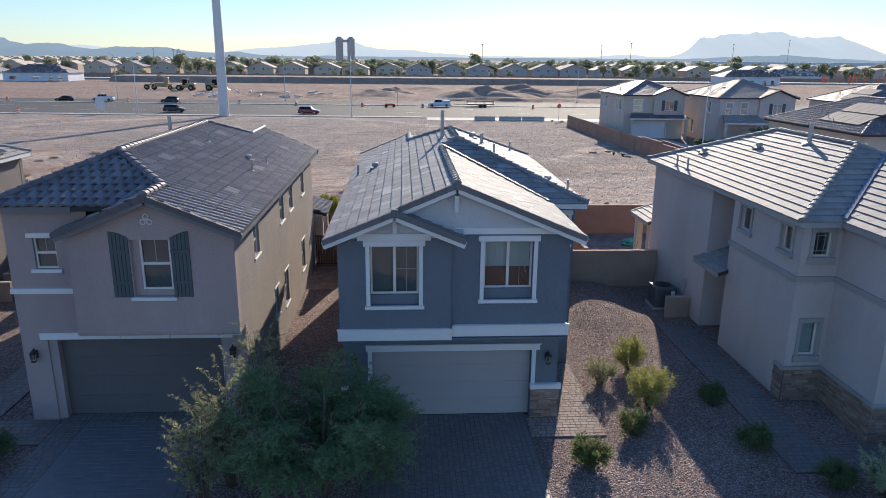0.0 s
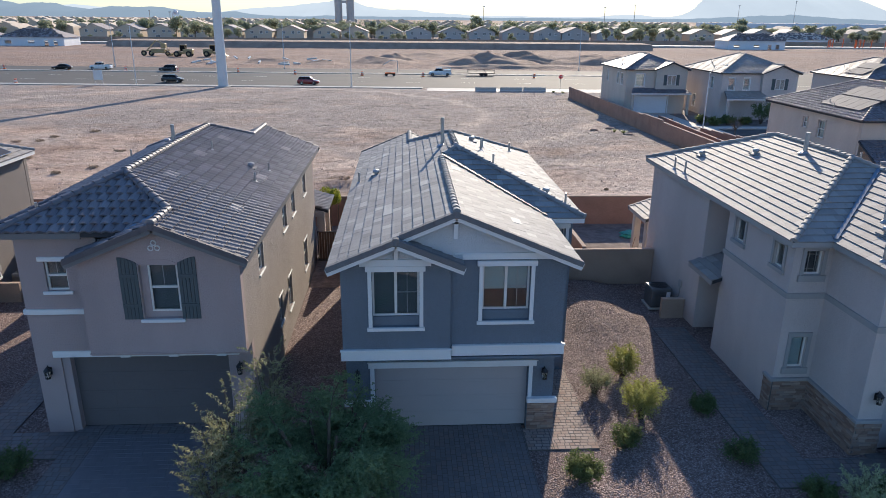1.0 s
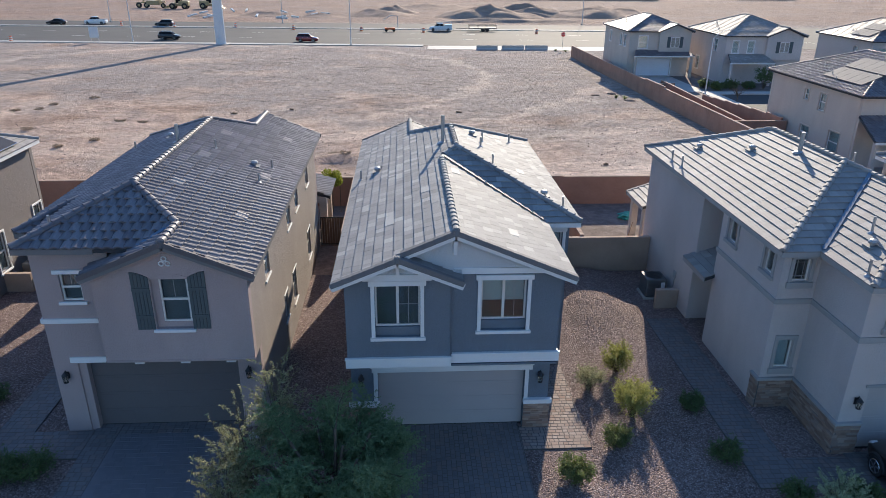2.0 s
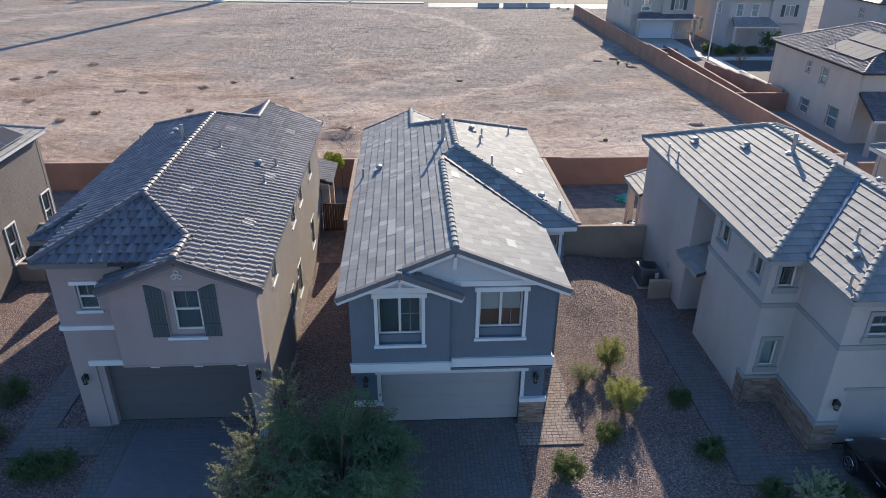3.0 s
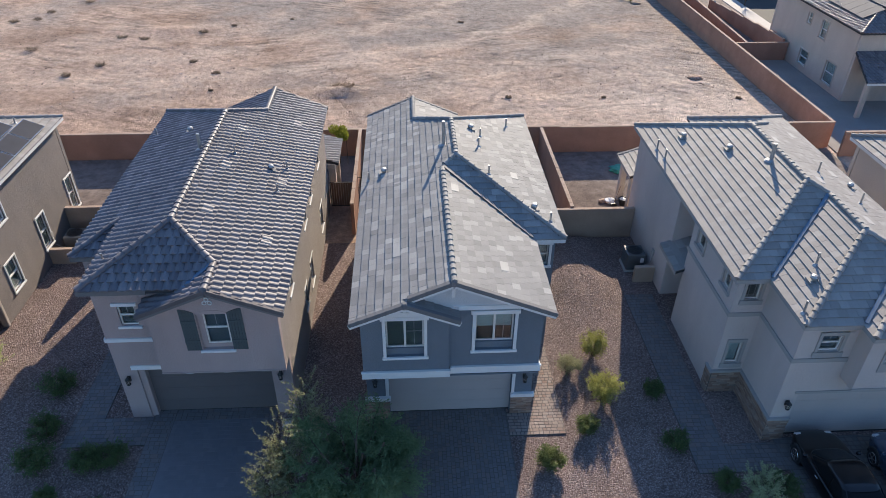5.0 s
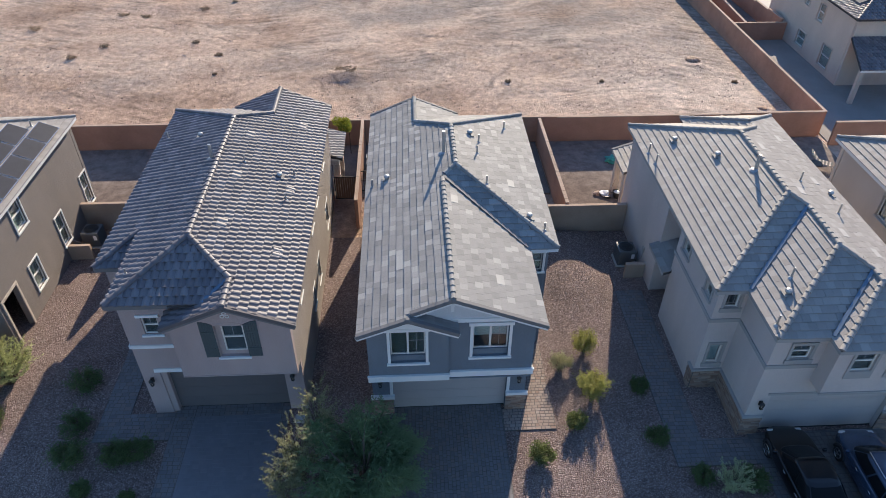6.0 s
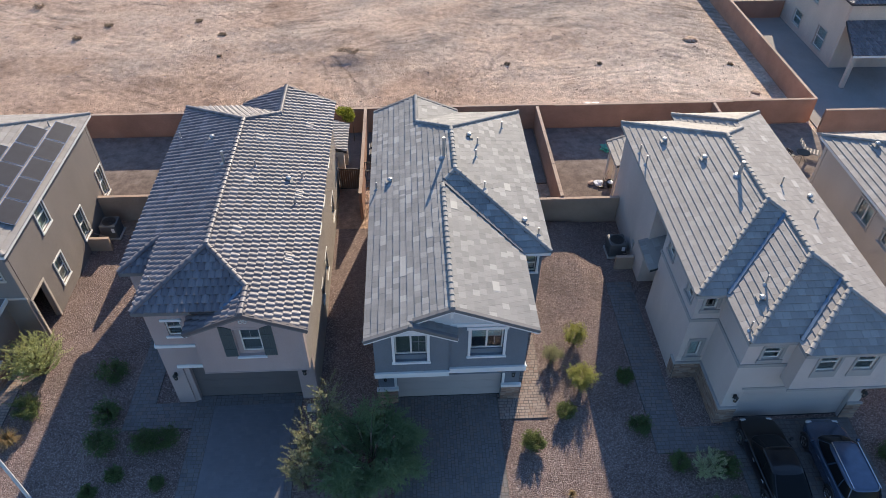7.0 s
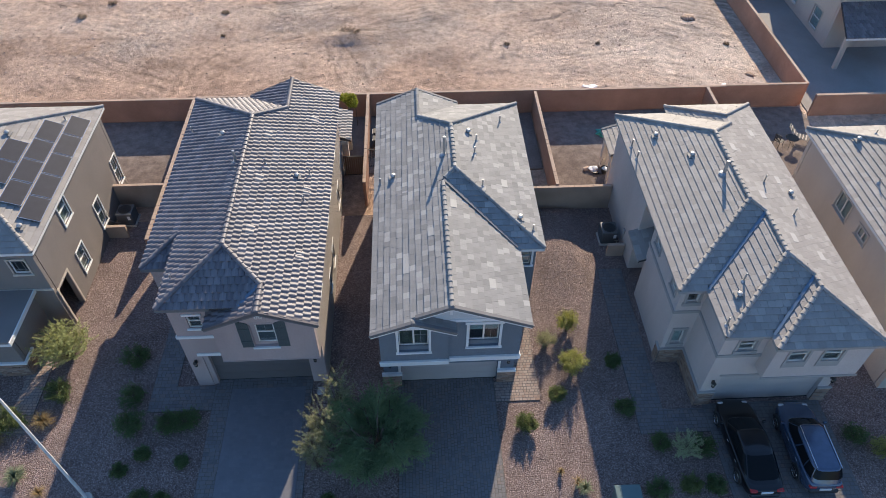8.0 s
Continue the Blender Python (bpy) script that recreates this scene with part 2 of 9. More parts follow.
def block_mat(name, col):
    """Split block wall: faint courses and joints under a worn, dusty face."""
    m, t, b, l = nodes_of(name)
    broad = grey(t, noise_of(t, 0.5, 5), 0.8, 1.15)
    fine = grey(t, noise_of(t, 24, 4, 0.7), 0.85, 1.12)
    l.new(mixed(t, mixed(t, col, broad, 1.0, "MULTIPLY"), fine, 1.0, "MULTIPLY"), b.inputs["Base Color"])
    b.inputs["Roughness"].default_value = 0.9
    b.inputs["Specular IOR Level"].default_value = 0.2
    bumped(t, b, noise_of(t, 20, 4), 0.5, 0.012)
    return m


M = {
    "stucco_taupe": stucco("stucco_taupe", (0.455, 0.365, 0.35)),
    # taupe stucco again, sunlit tone put into the side wall's colour
    "stucco_taupe_side": stucco("stucco_taupe_sunlit", (0.39, 0.345, 0.315)),
    "stucco_blue": stucco("stucco_slate", (0.185, 0.215, 0.25)),
    "gable_white": stucco("gable_board", (0.60, 0.61, 0.62)),
    "stucco_pale": stucco("stucco_pale", (0.60, 0.535, 0.505)),
    "stucco_brown": stucco("stucco_brown", (0.255, 0.225, 0.21)),
    "stucco_cream": stucco("stucco_cream", (0.59, 0.515, 0.445)),
    "stucco_tan": stucco("stucco_tan", (0.57, 0.51, 0.45)),
    "trim_white": surface("trim_white", (0.74, 0.74, 0.73), 0.55, 40, 0.04, 0.9, 0.08),
    "trim_grey": surface("trim_grey", (0.36, 0.345, 0.33), 0.8, 40, 0.05, 0.9, 0.1),
    "fascia": surface("fascia", (0.16, 0.16, 0.165), 0.6, 30, 0.08),
    "roof_flat": tile_mat("roof_tile_grey", [(0.208, 0.207, 0.207), (0.235, 0.234, 0.233), (0.25, 0.248, 0.246), (0.262, 0.26, 0.257), (0.28, 0.277, 0.273), (0.37, 0.364, 0.356)], 0.74, 0.28),
    "roof_s": tile_mat("roof_tile_dark", [(0.123, 0.112, 0.125), (0.144, 0.134, 0.146), (0.157, 0.147, 0.159), (0.205, 0.193, 0.208), (0.134, 0.123, 0.136)], 0.55, 0.46),
    "roof_pale": tile_mat("roof_tile_pale", [(0.272, 0.254, 0.241), (0.295, 0.276, 0.262), (0.31, 0.291, 0.276), (0.36, 0.339, 0.323)], 0.72, 0.32),
    "roof_vent": surface("roof_vent", (0.25, 0.243, 0.237), 0.7, 40, 0.06),
    # rakes darker than the roof: shade of the gable edge put into the colour
    "rake_grey_shaded": tile_mat("rake_grey_shaded", [(0.172, 0.169, 0.172), (0.176, 0.173, 0.176), (0.182, 0.179, 0.181)], 0.75, 0.25),
    "rake_dark_shaded": tile_mat("rake_dark_shaded", [(0.126, 0.113, 0.117), (0.13, 0.117, 0.121), (0.135, 0.121, 0.125)], 0.7, 0.3),
    "vent_flat": surface("vent_flat", (0.36, 0.355, 0.345), 0.7, 40, 0.06),
    "vent_s": surface("vent_s", (0.27, 0.245, 0.24), 0.6, 40, 0.08),
    "vent_pale": surface("vent_pale", (0.42, 0.40, 0.385), 0.7, 40, 0.06),
    # sky-blue sheen of the shaded driveway is mixed into these tones
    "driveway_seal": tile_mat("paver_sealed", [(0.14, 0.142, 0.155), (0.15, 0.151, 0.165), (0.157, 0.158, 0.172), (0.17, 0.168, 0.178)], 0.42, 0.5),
    "deck": surface("roof_underlay", (0.05, 0.05, 0.055), 0.9),
    "soffit": surface("soffit", (0.45, 0.43, 0.41), 0.85),
    "metal": surface("galvanised", (0.42, 0.42, 0.42), 0.45, 20, 0.08, 2, 0.05, metal=0.7),
    # blue of the shaded valleys is put into the flashing colour
    "flashing": surface("flashing", (0.10, 0.17, 0.25), 0.6, 20, 0.08, 2, 0.05),
    "black": surface("black_metal", (0.018, 0.018, 0.02), 0.45, 30, 0.1),
    "rubber": surface("rubber", (0.02, 0.02, 0.021), 0.8, 40, 0.15),
    "chrome": surface("alloy", (0.62, 0.62, 0.63), 0.25, 20, 0.04, 2, 0, metal=1.0),
    "vinyl": surface("window_vinyl", (0.70, 0.68, 0.63), 0.45, 30, 0.03),
    "glass": glass_mat("window_glass"),
    "lampglass": glass_mat("lantern_glass", (0.8, 0.78, 0.7), 0.25),
    "blind": surface("blind", (0.66, 0.65, 0.62), 0.7, 30, 0.03),
    # added backing: the panes' grey-green tint and reflection as a flat colour
    "dark_pane_tint": surface("dark_pane_tint", (0.13, 0.15, 0.15), 0.7, 30, 0.03),
    "muntin": surface("muntin", (0.34, 0.335, 0.32), 0.5, 30, 0.03),
    # some real shades; at other windows sky reflection painted behind the panes
    "teal_blind_sky": surface("roller_shade_sky", (0.48, 0.60, 0.585), 0.7, 30, 0.03),
    "room": surface("room_wall", (0.19, 0.20, 0.205), 0.9),
    "shutter": surface("shutter", (0.075, 0.095, 0.10), 0.6, 40, 0.08),
    "garage_dark": surface("garage_door_taupe", (0.135, 0.12, 0.118), 0.6, 30, 0.06, 0.6, 0.1),
    "garage_light": surface("garage_door_greige", (0.44, 0.40, 0.385), 0.6, 30, 0.05, 0.6, 0.1),
    "stone": tile_mat("stacked_stone", [(0.21, 0.14, 0.11), (0.34, 0.225, 0.165), (0.29, 0.225, 0.19), (0.43, 0.315, 0.24)], 0.85, 0.3),
    "paver": tile_mat("paver", [(0.125, 0.12, 0.122), (0.145, 0.138, 0.14), (0.155, 0.148, 0.15), (0.185, 0.15, 0.135), (0.165, 0.16, 0.163), (0.15, 0.144, 0.145)], 0.5, 0.45),
    "paver_walk": tile_mat("paver_warm", [(0.27, 0.19, 0.155), (0.31, 0.235, 0.20), (0.33, 0.265, 0.23), (0.28, 0.22, 0.19), (0.36, 0.30, 0.265)], 0.85, 0.3),
    "joint": surface("joint_sand", (0.125, 0.112, 0.105), 0.95, 40, 0.2),
    "gravel": gravel_mat("gravel", [(0.0, (0.165, 0.117, 0.105)), (0.35, (0.258, 0.185, 0.168)), (0.7, (0.33, 0.246, 0.224)), (1.0, (0.47, 0.378, 0.35))], 21.0, 1.0),
    "stones": tile_mat("gravel_stones", [(0.16, 0.122, 0.107), (0.235, 0.182, 0.16), (0.30, 0.24, 0.213), (0.44, 0.375, 0.345)], 0.9, 0.25),
    "yard_dirt": surface("yard_dirt", (0.19, 0.152, 0.136), 0.95, 12, 0.26, 0.6, 0.5, 0.02),
    "yard_soil": yard_mat("yard_soil"),
    "yard_grey": surface("yard_grey", (0.27, 0.255, 0.245), 0.9, 14, 0.12, 0.3, 0.2),
    "dirt": dirt_mat("desert_dirt"),
    "mound": surface("mound_dirt", (0.36, 0.25, 0.185), 0.95, 3, 0.22, 0.25, 0.9, 0.2),
    "block": block_mat("block_wall", (0.38, 0.215, 0.155)),
    "block_tan": block_mat("block_wall_tan", (0.37, 0.28, 0.22)),
    "block_cap": block_mat("block_cap", (0.44, 0.33, 0.265)),
    "asphalt": surface("asphalt", (0.055, 0.053, 0.052), 0.85, 18, 0.15, 0.15, 0.3),
    "concrete": surface("concrete", (0.45, 0.42, 0.385), 0.8, 14, 0.1, 0.4, 0.2),
    "line_paint": surface("line_paint", (0.72, 0.71, 0.68), 0.7, 14, 0.1),
    "solar": surface("solar_cell", (0.032, 0.034, 0.046), 0.5, 40, 0.1, 2, 0.0, spec=0.14),
    # sun glare put into a pale, matte base colour
    "solar_pale": surface("solar_panel_pale", (0.15, 0.15, 0.16), 0.75, 30, 0.06, 2, 0.0, spec=0.15),
    "wood_gate": surface("gate_wood", (0.20, 0.115, 0.07), 0.8, 20, 0.15),
    "ac_case": surface("ac_case", (0.10, 0.105, 0.11), 0.5, 30, 0.08),
    "cabinet_green": surface("cabinet_green", (0.10, 0.16, 0.16), 0.5, 20, 0.06),
    "tarp_green": surface("tarp_green", (0.05, 0.30, 0.23), 0.5, 20, 0.1),
    "orange": surface("barrel_orange", (0.75, 0.16, 0.045), 0.5, 20, 0.05),
    "white_band": surface("reflective_white", (0.80, 0.80, 0.80), 0.4, 20, 0.03),
    "sign_red": surface("sign_red", (0.55, 0.03, 0.035), 0.4, 20, 0.05),
    "yellow": surface("machine_yellow", (0.40, 0.29, 0.14), 0.5, 8, 0.12),
    "pole_white": surface("pole_galvanised", (0.60, 0.62, 0.63), 0.5, 6, 0.05, 0.5, 0.05),
    "bark": surface("bark", (0.12, 0.09, 0.065), 0.95, 30, 0.25, 3, 0.6, 0.01),
    "leaf_tree": leaf_mat("leaf_mesquite", (0.135, 0.215, 0.115), (0.28, 0.375, 0.19)),
    "leaf_pale": leaf_mat("leaf_pale", (0.22, 0.23, 0.12), (0.42, 0.41, 0.26)),
    "leaf_yellow": leaf_mat("leaf_yellowgreen", (0.26, 0.27, 0.07), (0.46, 0.45, 0.17)),
    "leaf_feather": leaf_mat("leaf_feather", (0.30, 0.33, 0.13), (0.52, 0.53, 0.27)),
    "leaf_spindly": leaf_mat("leaf_spindly", (0.34, 0.40, 0.22), (0.55, 0.60, 0.38)),
    "leaf_green": leaf_mat("leaf_green", (0.11, 0.15, 0.055), (0.24, 0.27, 0.11)),
    "leaf_dark": leaf_mat("leaf_dark", (0.09, 0.14, 0.06), (0.18, 0.24, 0.10)),
    "leaf_lime": leaf_mat("leaf_lime", (0.16, 0.20, 0.02), (0.40, 0.40, 0.06)),
    # far leaves paled: distance haze put into their colour
    "leaf_far_hazed": leaf_mat("leaf_far_hazed", (0.26, 0.285, 0.185), (0.44, 0.45, 0.31)),
    "leaf_brown": leaf_mat("leaf_brown", (0.25, 0.19, 0.15), (0.40, 0.32, 0.25)),
    "grass_dry": leaf_mat("grass_dry", (0.28, 0.19, 0.09), (0.46, 0.35, 0.19)),
    "yucca": leaf_mat("leaf_yucca", (0.14, 0.18, 0.10), (0.32, 0.35, 0.22)),
    "car_black": paint_mat("car_black", (0.007, 0.008, 0.011), 0.3, 0.6),
    "car_blue": paint_mat("car_blue", (0.055, 0.09, 0.155)),
    "car_red": paint_mat("car_red", (0.20, 0.018, 0.02)),
    "car_white": paint_mat("car_white", (0.72, 0.72, 0.72), metal=0.0),
    "car_glass": surface("car_glass", (0.010, 0.012, 0.014), 0.10, 20, 0.0, 1, 0, spec=0.1),
    "tail_red": surface("tail_lamp", (0.42, 0.02, 0.02), 0.2, 20, 0.03),
    "head_clear": surface("head_lamp", (0.6, 0.6, 0.6), 0.15, 20, 0.03),
    "plastic_dark": surface("plastic_dark", (0.03, 0.03, 0.032), 0.6, 30, 0.1),
    "far_roof": surface("far_roof", (0.28, 0.245, 0.24), 0.75, 3, 0.12, 0.3, 0.3, 0.02),
    "far_wall": surface("far_wall", (0.60, 0.50, 0.39), 0.9, 6, 0.05, 0.2, 0.1),
    "far_wall_grey": surface("far_wall_grey", (0.47, 0.45, 0.43), 0.9, 6, 0.05, 0.2, 0.1),
    "house_wrap": surface("house_wrap", (0.74, 0.76, 0.80), 0.7, 6, 0.05, 0.3, 0.05),
}


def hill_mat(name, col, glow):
    """Mountains in the distance, haze put into their pale colour and emission."""
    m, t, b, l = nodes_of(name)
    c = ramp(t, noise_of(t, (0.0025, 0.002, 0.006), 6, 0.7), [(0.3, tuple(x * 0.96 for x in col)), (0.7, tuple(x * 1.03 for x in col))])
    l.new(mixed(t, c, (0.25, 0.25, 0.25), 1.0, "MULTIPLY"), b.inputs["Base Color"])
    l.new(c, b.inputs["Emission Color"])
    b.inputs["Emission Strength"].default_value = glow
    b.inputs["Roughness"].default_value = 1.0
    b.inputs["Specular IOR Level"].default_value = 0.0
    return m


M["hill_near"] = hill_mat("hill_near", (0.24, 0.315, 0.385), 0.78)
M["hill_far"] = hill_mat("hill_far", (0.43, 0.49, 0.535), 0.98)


# ---- building tools ----
def mesh_of(name, bm, mat):
    me = bpy.data.meshes.new(name)
    bmesh.ops.recalc_face_normals(bm, faces=bm.faces)
    bm.to_mesh(me)
    bm.free()
    for x in mat if isinstance(mat, (list, tuple)) else [mat]:
        me.materials.append(x)
    return me


def raw_mesh(name, verts, faces, mat):
    me = bpy.data.meshes.new(name)
    me.from_pydata(verts, [], faces)
    me.materials.append(mat)
    me.update()
    return me


def smooth(me, angle=35):
    me.polygons.foreach_set("use_smooth", [True] * len(me.polygons))
    me.set_sharp_from_angle(angle=radians(angle))
    return me


def root(name, at, label, category, group="", kind=""):
    ob = new(name)
    ob.location = at
    ob.empty_display_size = 0.2
    return tagged(ob, label, category, group, kind)


def under(ob, parent):
    """Hangs ob, built in world places, under a thing or a part."""
    ob.parent = parent
    top = parent
    while top.parent:
        top = top.parent
    ob.matrix_parent_inverse = Matrix.Translation(-top.location) if parent is top and top.type == "EMPTY" else Matrix.Identity(4)
    return ob


def part(name, bm, material, parent, label="", soft=0):
    me = mesh_of(name, bm, material) if isinstance(bm, bmesh.types.BMesh) else bm
    if soft:
        smooth(me, soft)
    ob = under(new(name, me), parent)
    if label:
        ob["label"] = label
    return ob


def thing(name, bm, material, label, category, group="", kind="", soft=0):
    me = mesh_of(name, bm, material) if isinstance(bm, bmesh.types.BMesh) else bm
    if soft:
        smooth(me, soft)
    return tagged(new(name, me), label, category, group, kind)


def box(bm, x0, y0, z0, x1, y1, z1):
    v = [bm.verts.new((x, y, z)) for z in (z0, z1) for x, y in ((x0, y0), (x1, y0), (x1, y1), (x0, y1))]
    for f in ((0, 3, 2, 1), (4, 5, 6, 7), (0, 1, 5, 4), (1, 2, 6, 5), (2, 3, 7, 6), (3, 0, 4, 7)):
        bm.faces.new([v[i] for i in f])
    return v


def rbox(x0, y0, z0, x1, y1, z1, r=0.02, seg=1):
    """A box with eased edges, as a bmesh of its own."""
    bm = bmesh.new()
    box(bm, x0, y0, z0, x1, y1, z1)
    bmesh.ops.bevel(bm, geom=list(bm.edges), offset=r, segments=seg, affect="EDGES", profile=0.6)
    return bm


def joined(bm, other):
    me = bpy.data.meshes.new("tmp")
    other.to_mesh(me)
    other.free()
    bm.from_mesh(me)
    bpy.data.meshes.remove(me)


def beam(bm, a, b, w, h, up=(0, 0, 1)):
    """A bar of width w and height h from a to b."""
    a, b = Vector(a), Vector(b)
    d = (b - a).normalized()
    s = d.cross(Vector(up)).normalized()
    n = s.cross(d)
    v = []
    for p in (a, b):
        for i, j in ((-1, -1), (1, -1), (1, 1), (-1, 1)):
            v.append(bm.verts.new(p + s * (i * w / 2) + n * (j * h / 2)))
    for f in ((0, 3, 2, 1), (4, 5, 6, 7), (0, 1, 5, 4), (1, 2, 6, 5), (2, 3, 7, 6), (3, 0, 4, 7)):
        bm.faces.new([v[i] for i in f])


def tube(bm, pts, radii, n=8, caps=True):
    """A round bar along pts with a radius at each."""
    rings = []
    pts = [Vector(p) for p in pts]
    for i, p in enumerate(pts):
        d = (pts[min(i + 1, len(pts) - 1)] - pts[max(i - 1, 0)]).normalized()
        s = d.cross(Vector((0, 0, 1)) if abs(d.z) < 0.9 else Vector((1, 0, 0))).normalized()
        t = s.cross(d)
        r = radii[i] if isinstance(radii, (list, tuple)) else radii
        rings.append([bm.verts.new(p + (s * math.cos(6.28319 * k / n) + t * math.sin(6.28319 * k / n)) * r) for k in range(n)])
    for a, b in zip(rings, rings[1:]):
        for k in range(n):
            bm.faces.new((a[k], a[(k + 1) % n], b[(k + 1) % n], b[k]))
    if caps:
        bm.faces.new(rings[0])
        bm.faces.new(rings[-1])


def turned(bm, at, profile, n=12):
    """A turned shape: profile of (radius, height) round the upright through at."""
    rings = [[bm.verts.new((at[0] + r * math.cos(6.28319 * k / n), at[1] + r * math.sin(6.28319 * k / n), at[2] + z)) for k in range(n)] for r, z in profile]
    for a, b in zip(rings, rings[1:]):
        for k in range(n):
            bm.faces.new((a[k], a[(k + 1) % n], b[(k + 1) % n], b[k]))
    bm.faces.new(rings[0])
    bm.faces.new(rings[-1])


class Face:
    """An upright wall face: along x at y = plane, or along y at x = plane. d counts outwards."""

    def __init__(self, axis, plane, out):
        self.axis, self.plane, self.out = axis, plane, out

    def pt(self, u, d, z):
        w = self.plane + self.out * d
        return (u, w, z) if self.axis == "x" else (w, u, z)

    def box(self, bm, u0, u1, d0, d1, z0, z1):
        a, b = self.pt(u0, d0, z0), self.pt(u1, d1, z1)
        box(bm, *[min(p, q) for p, q in zip(a, b)], *[max(p, q) for p, q in zip(a, b)])

    def moved(self, d):
        return Face(self.axis, self.plane + self.out * d, self.out)


def wall_sheet(bm, F, u0, u1, z0, z1, holes=(), thick=0.2, top=None, ends=(0.302, 0.302)):
    """A wall of real thickness with openings right through. top: heights (u, z) of a gable outline above z1."""
    if F.axis == "y":
        u0, u1 = u0 + ends[0], u1 - ends[1]
    us = sorted({u0, u1, *[h[0] for h in holes], *[h[1] for h in holes]})
    zs = sorted({z0, z1, *[h[2] for h in holes], *[h[3] for h in holes]})
    made = {}

    def vert(u, d, z):
        key = (round(u, 4), round(d, 4), round(z, 4))
        if key not in made:
            made[key] = bm.verts.new(F.pt(u, d, z))
        return made[key]

    def quad(*ps):
        bm.faces.new([vert(*p) for p in ps])

    def solid(u, z):
        return u0 < u < u1 and z0 < z < z1 and not any(h[0] < u < h[1] and h[2] < z < h[3] for h in holes)

    for a, b in zip(us, us[1:]):
        for c, e in zip(zs, zs[1:]):
            mu, mz = (a + b) / 2, (c + e) / 2
            if not solid(mu, mz):
                continue
            for d in (0, -thick):
                quad((a, d, c), (b, d, c), (b, d, e), (a, d, e))
            i, j = us.index(a), zs.index(c)
            if not solid((us[i - 1] + a) / 2 if i else u0 - 1, mz):
                quad((a, 0, c), (a, -thick, c), (a, -thick, e), (a, 0, e))
            if not solid((b + us[i + 2]) / 2 if i + 2 < len(us) else u1 + 1, mz):
                quad((b, 0, c), (b, -thick, c), (b, -thick, e), (b, 0, e))
            if not solid(mu, (zs[j - 1] + c) / 2 if j else z0 - 1):
                quad((a, 0, c), (a, -thick, c), (b, -thick, c), (b, 0, c))
            if not solid(mu, (e + zs[j + 2]) / 2 if j + 2 < len(zs) else z1 + 1) and not (top and e == z1):
                quad((a, 0, e), (a, -thick, e), (b, -thick, e), (b, 0, e))
    if top:
        gable(bm, F, [(u0, z1), *top, (u1, z1)], thick)


def gable(bm, F, outline, thick=0.2):
    front = [bm.verts.new(F.pt(u, 0, z)) for u, z in outline]
    back = [bm.verts.new(F.pt(u, -thick, z)) for u, z in outline]
    bm.faces.new(front)
    bm.faces.new(back)
    for i in range(len(outline)):
        j = (i + 1) % len(outline)
        bm.faces.new((front[i], front[j], back[j], back[i]))


def window(house, F, u0, u1, z0, z1, style="slider", deep=0.10, blind=None, frame_mat="vinyl", blind_to=0.5, label=""):
    """A window set back in its opening: frame, sash bars, panes of glass, and a blind or painted backing behind them.
    """
    G = F.moved(-deep)
    bm = bmesh.new()
    w = 0.055
    wall_sheet(bm, G, u0, u1, z0, z1, [(u0 + w, u1 - w, z0 + w, z1 - w)], 0.06, ends=(0.0, 0.0))
    win = part("window", bm, M[frame_mat], house, label)

    def bar(name, a, b, d0, d1, c, e):
        k = bmesh.new()
        G.box(k, a, b, d0, d1, c, e)
        part(name, k, M["muntin" if name == "muntin" else frame_mat], win)

    um, zm = (u0 + u1) / 2, (z0 + z1) / 2
    panes = []
    if style == "slider":
        bar("sash_bar", um - 0.04, um + 0.04, -0.05, 0.012, z0 + w, z1 - w)
        for a, b in ((u0 + w, um - 0.04), (um + 0.04, u1 - w)):
            c = (a + b) / 2
            if a > um:
                bar("muntin", c - 0.009, c + 0.009, -0.033, -0.020, z0 + w, z1 - w)
                bar("muntin", a, b, -0.033, -0.018, zm - 0.009, zm + 0.009)
            panes.append((a, b, z0 + w, z1 - w))
    elif style == "hung":
        bar("sash_bar", u0 + w, u1 - w, -0.05, 0.012, zm - 0.035, zm + 0.035)
        for c, e in ((z0 + w, zm - 0.035), (zm + 0.035, z1 - w)):
            if c > zm:
                bar("muntin", um - 0.009, um + 0.009, -0.033, -0.020, c, e)
            panes.append((u0 + w, u1 - w, c, e))
    elif style == "grid":
        for k in (0.3, 0.7):
            uu, zz = u0 + (u1 - u0) * k, z0 + (z1 - z0) * (0.22 if k < 0.5 else 0.8)
            bar("muntin", uu - 0.009, uu + 0.009, -0.033, -0.020, z0 + w, z1 - w)
            bar("muntin", u0 + w, u1 - w, -0.033, -0.018, zz - 0.009, zz + 0.009)
        panes.append((u0 + w, u1 - w, z0 + w, z1 - w))
    else:
        panes.append((u0 + w, u1 - w, z0 + w, z1 - w))
    for a, b, c, e in panes:
        p = bmesh.new()
        G.box(p, a, b, -0.040, -0.034, c, e)
        pane = part("pane", p, M["glass"], win)
        pane.visible_shadow = False
    if blind:
        b = bmesh.new()
        lo = z1 - (z1 - z0) * blind_to
        ua, ub = u0 + 0.06, u1 - 0.06
        z = z1 - 0.07
        while z > lo:
            G.box(b, ua, ub, -0.125, -0.105, z - 0.05, z)
            z -= 0.05
        # teal and dark fills also paint sky reflection and glass tint
        part("blind", b, M[{"teal": "teal_blind_sky", "dark": "dark_pane_tint"}.get(blind, "blind")], win)
    return win


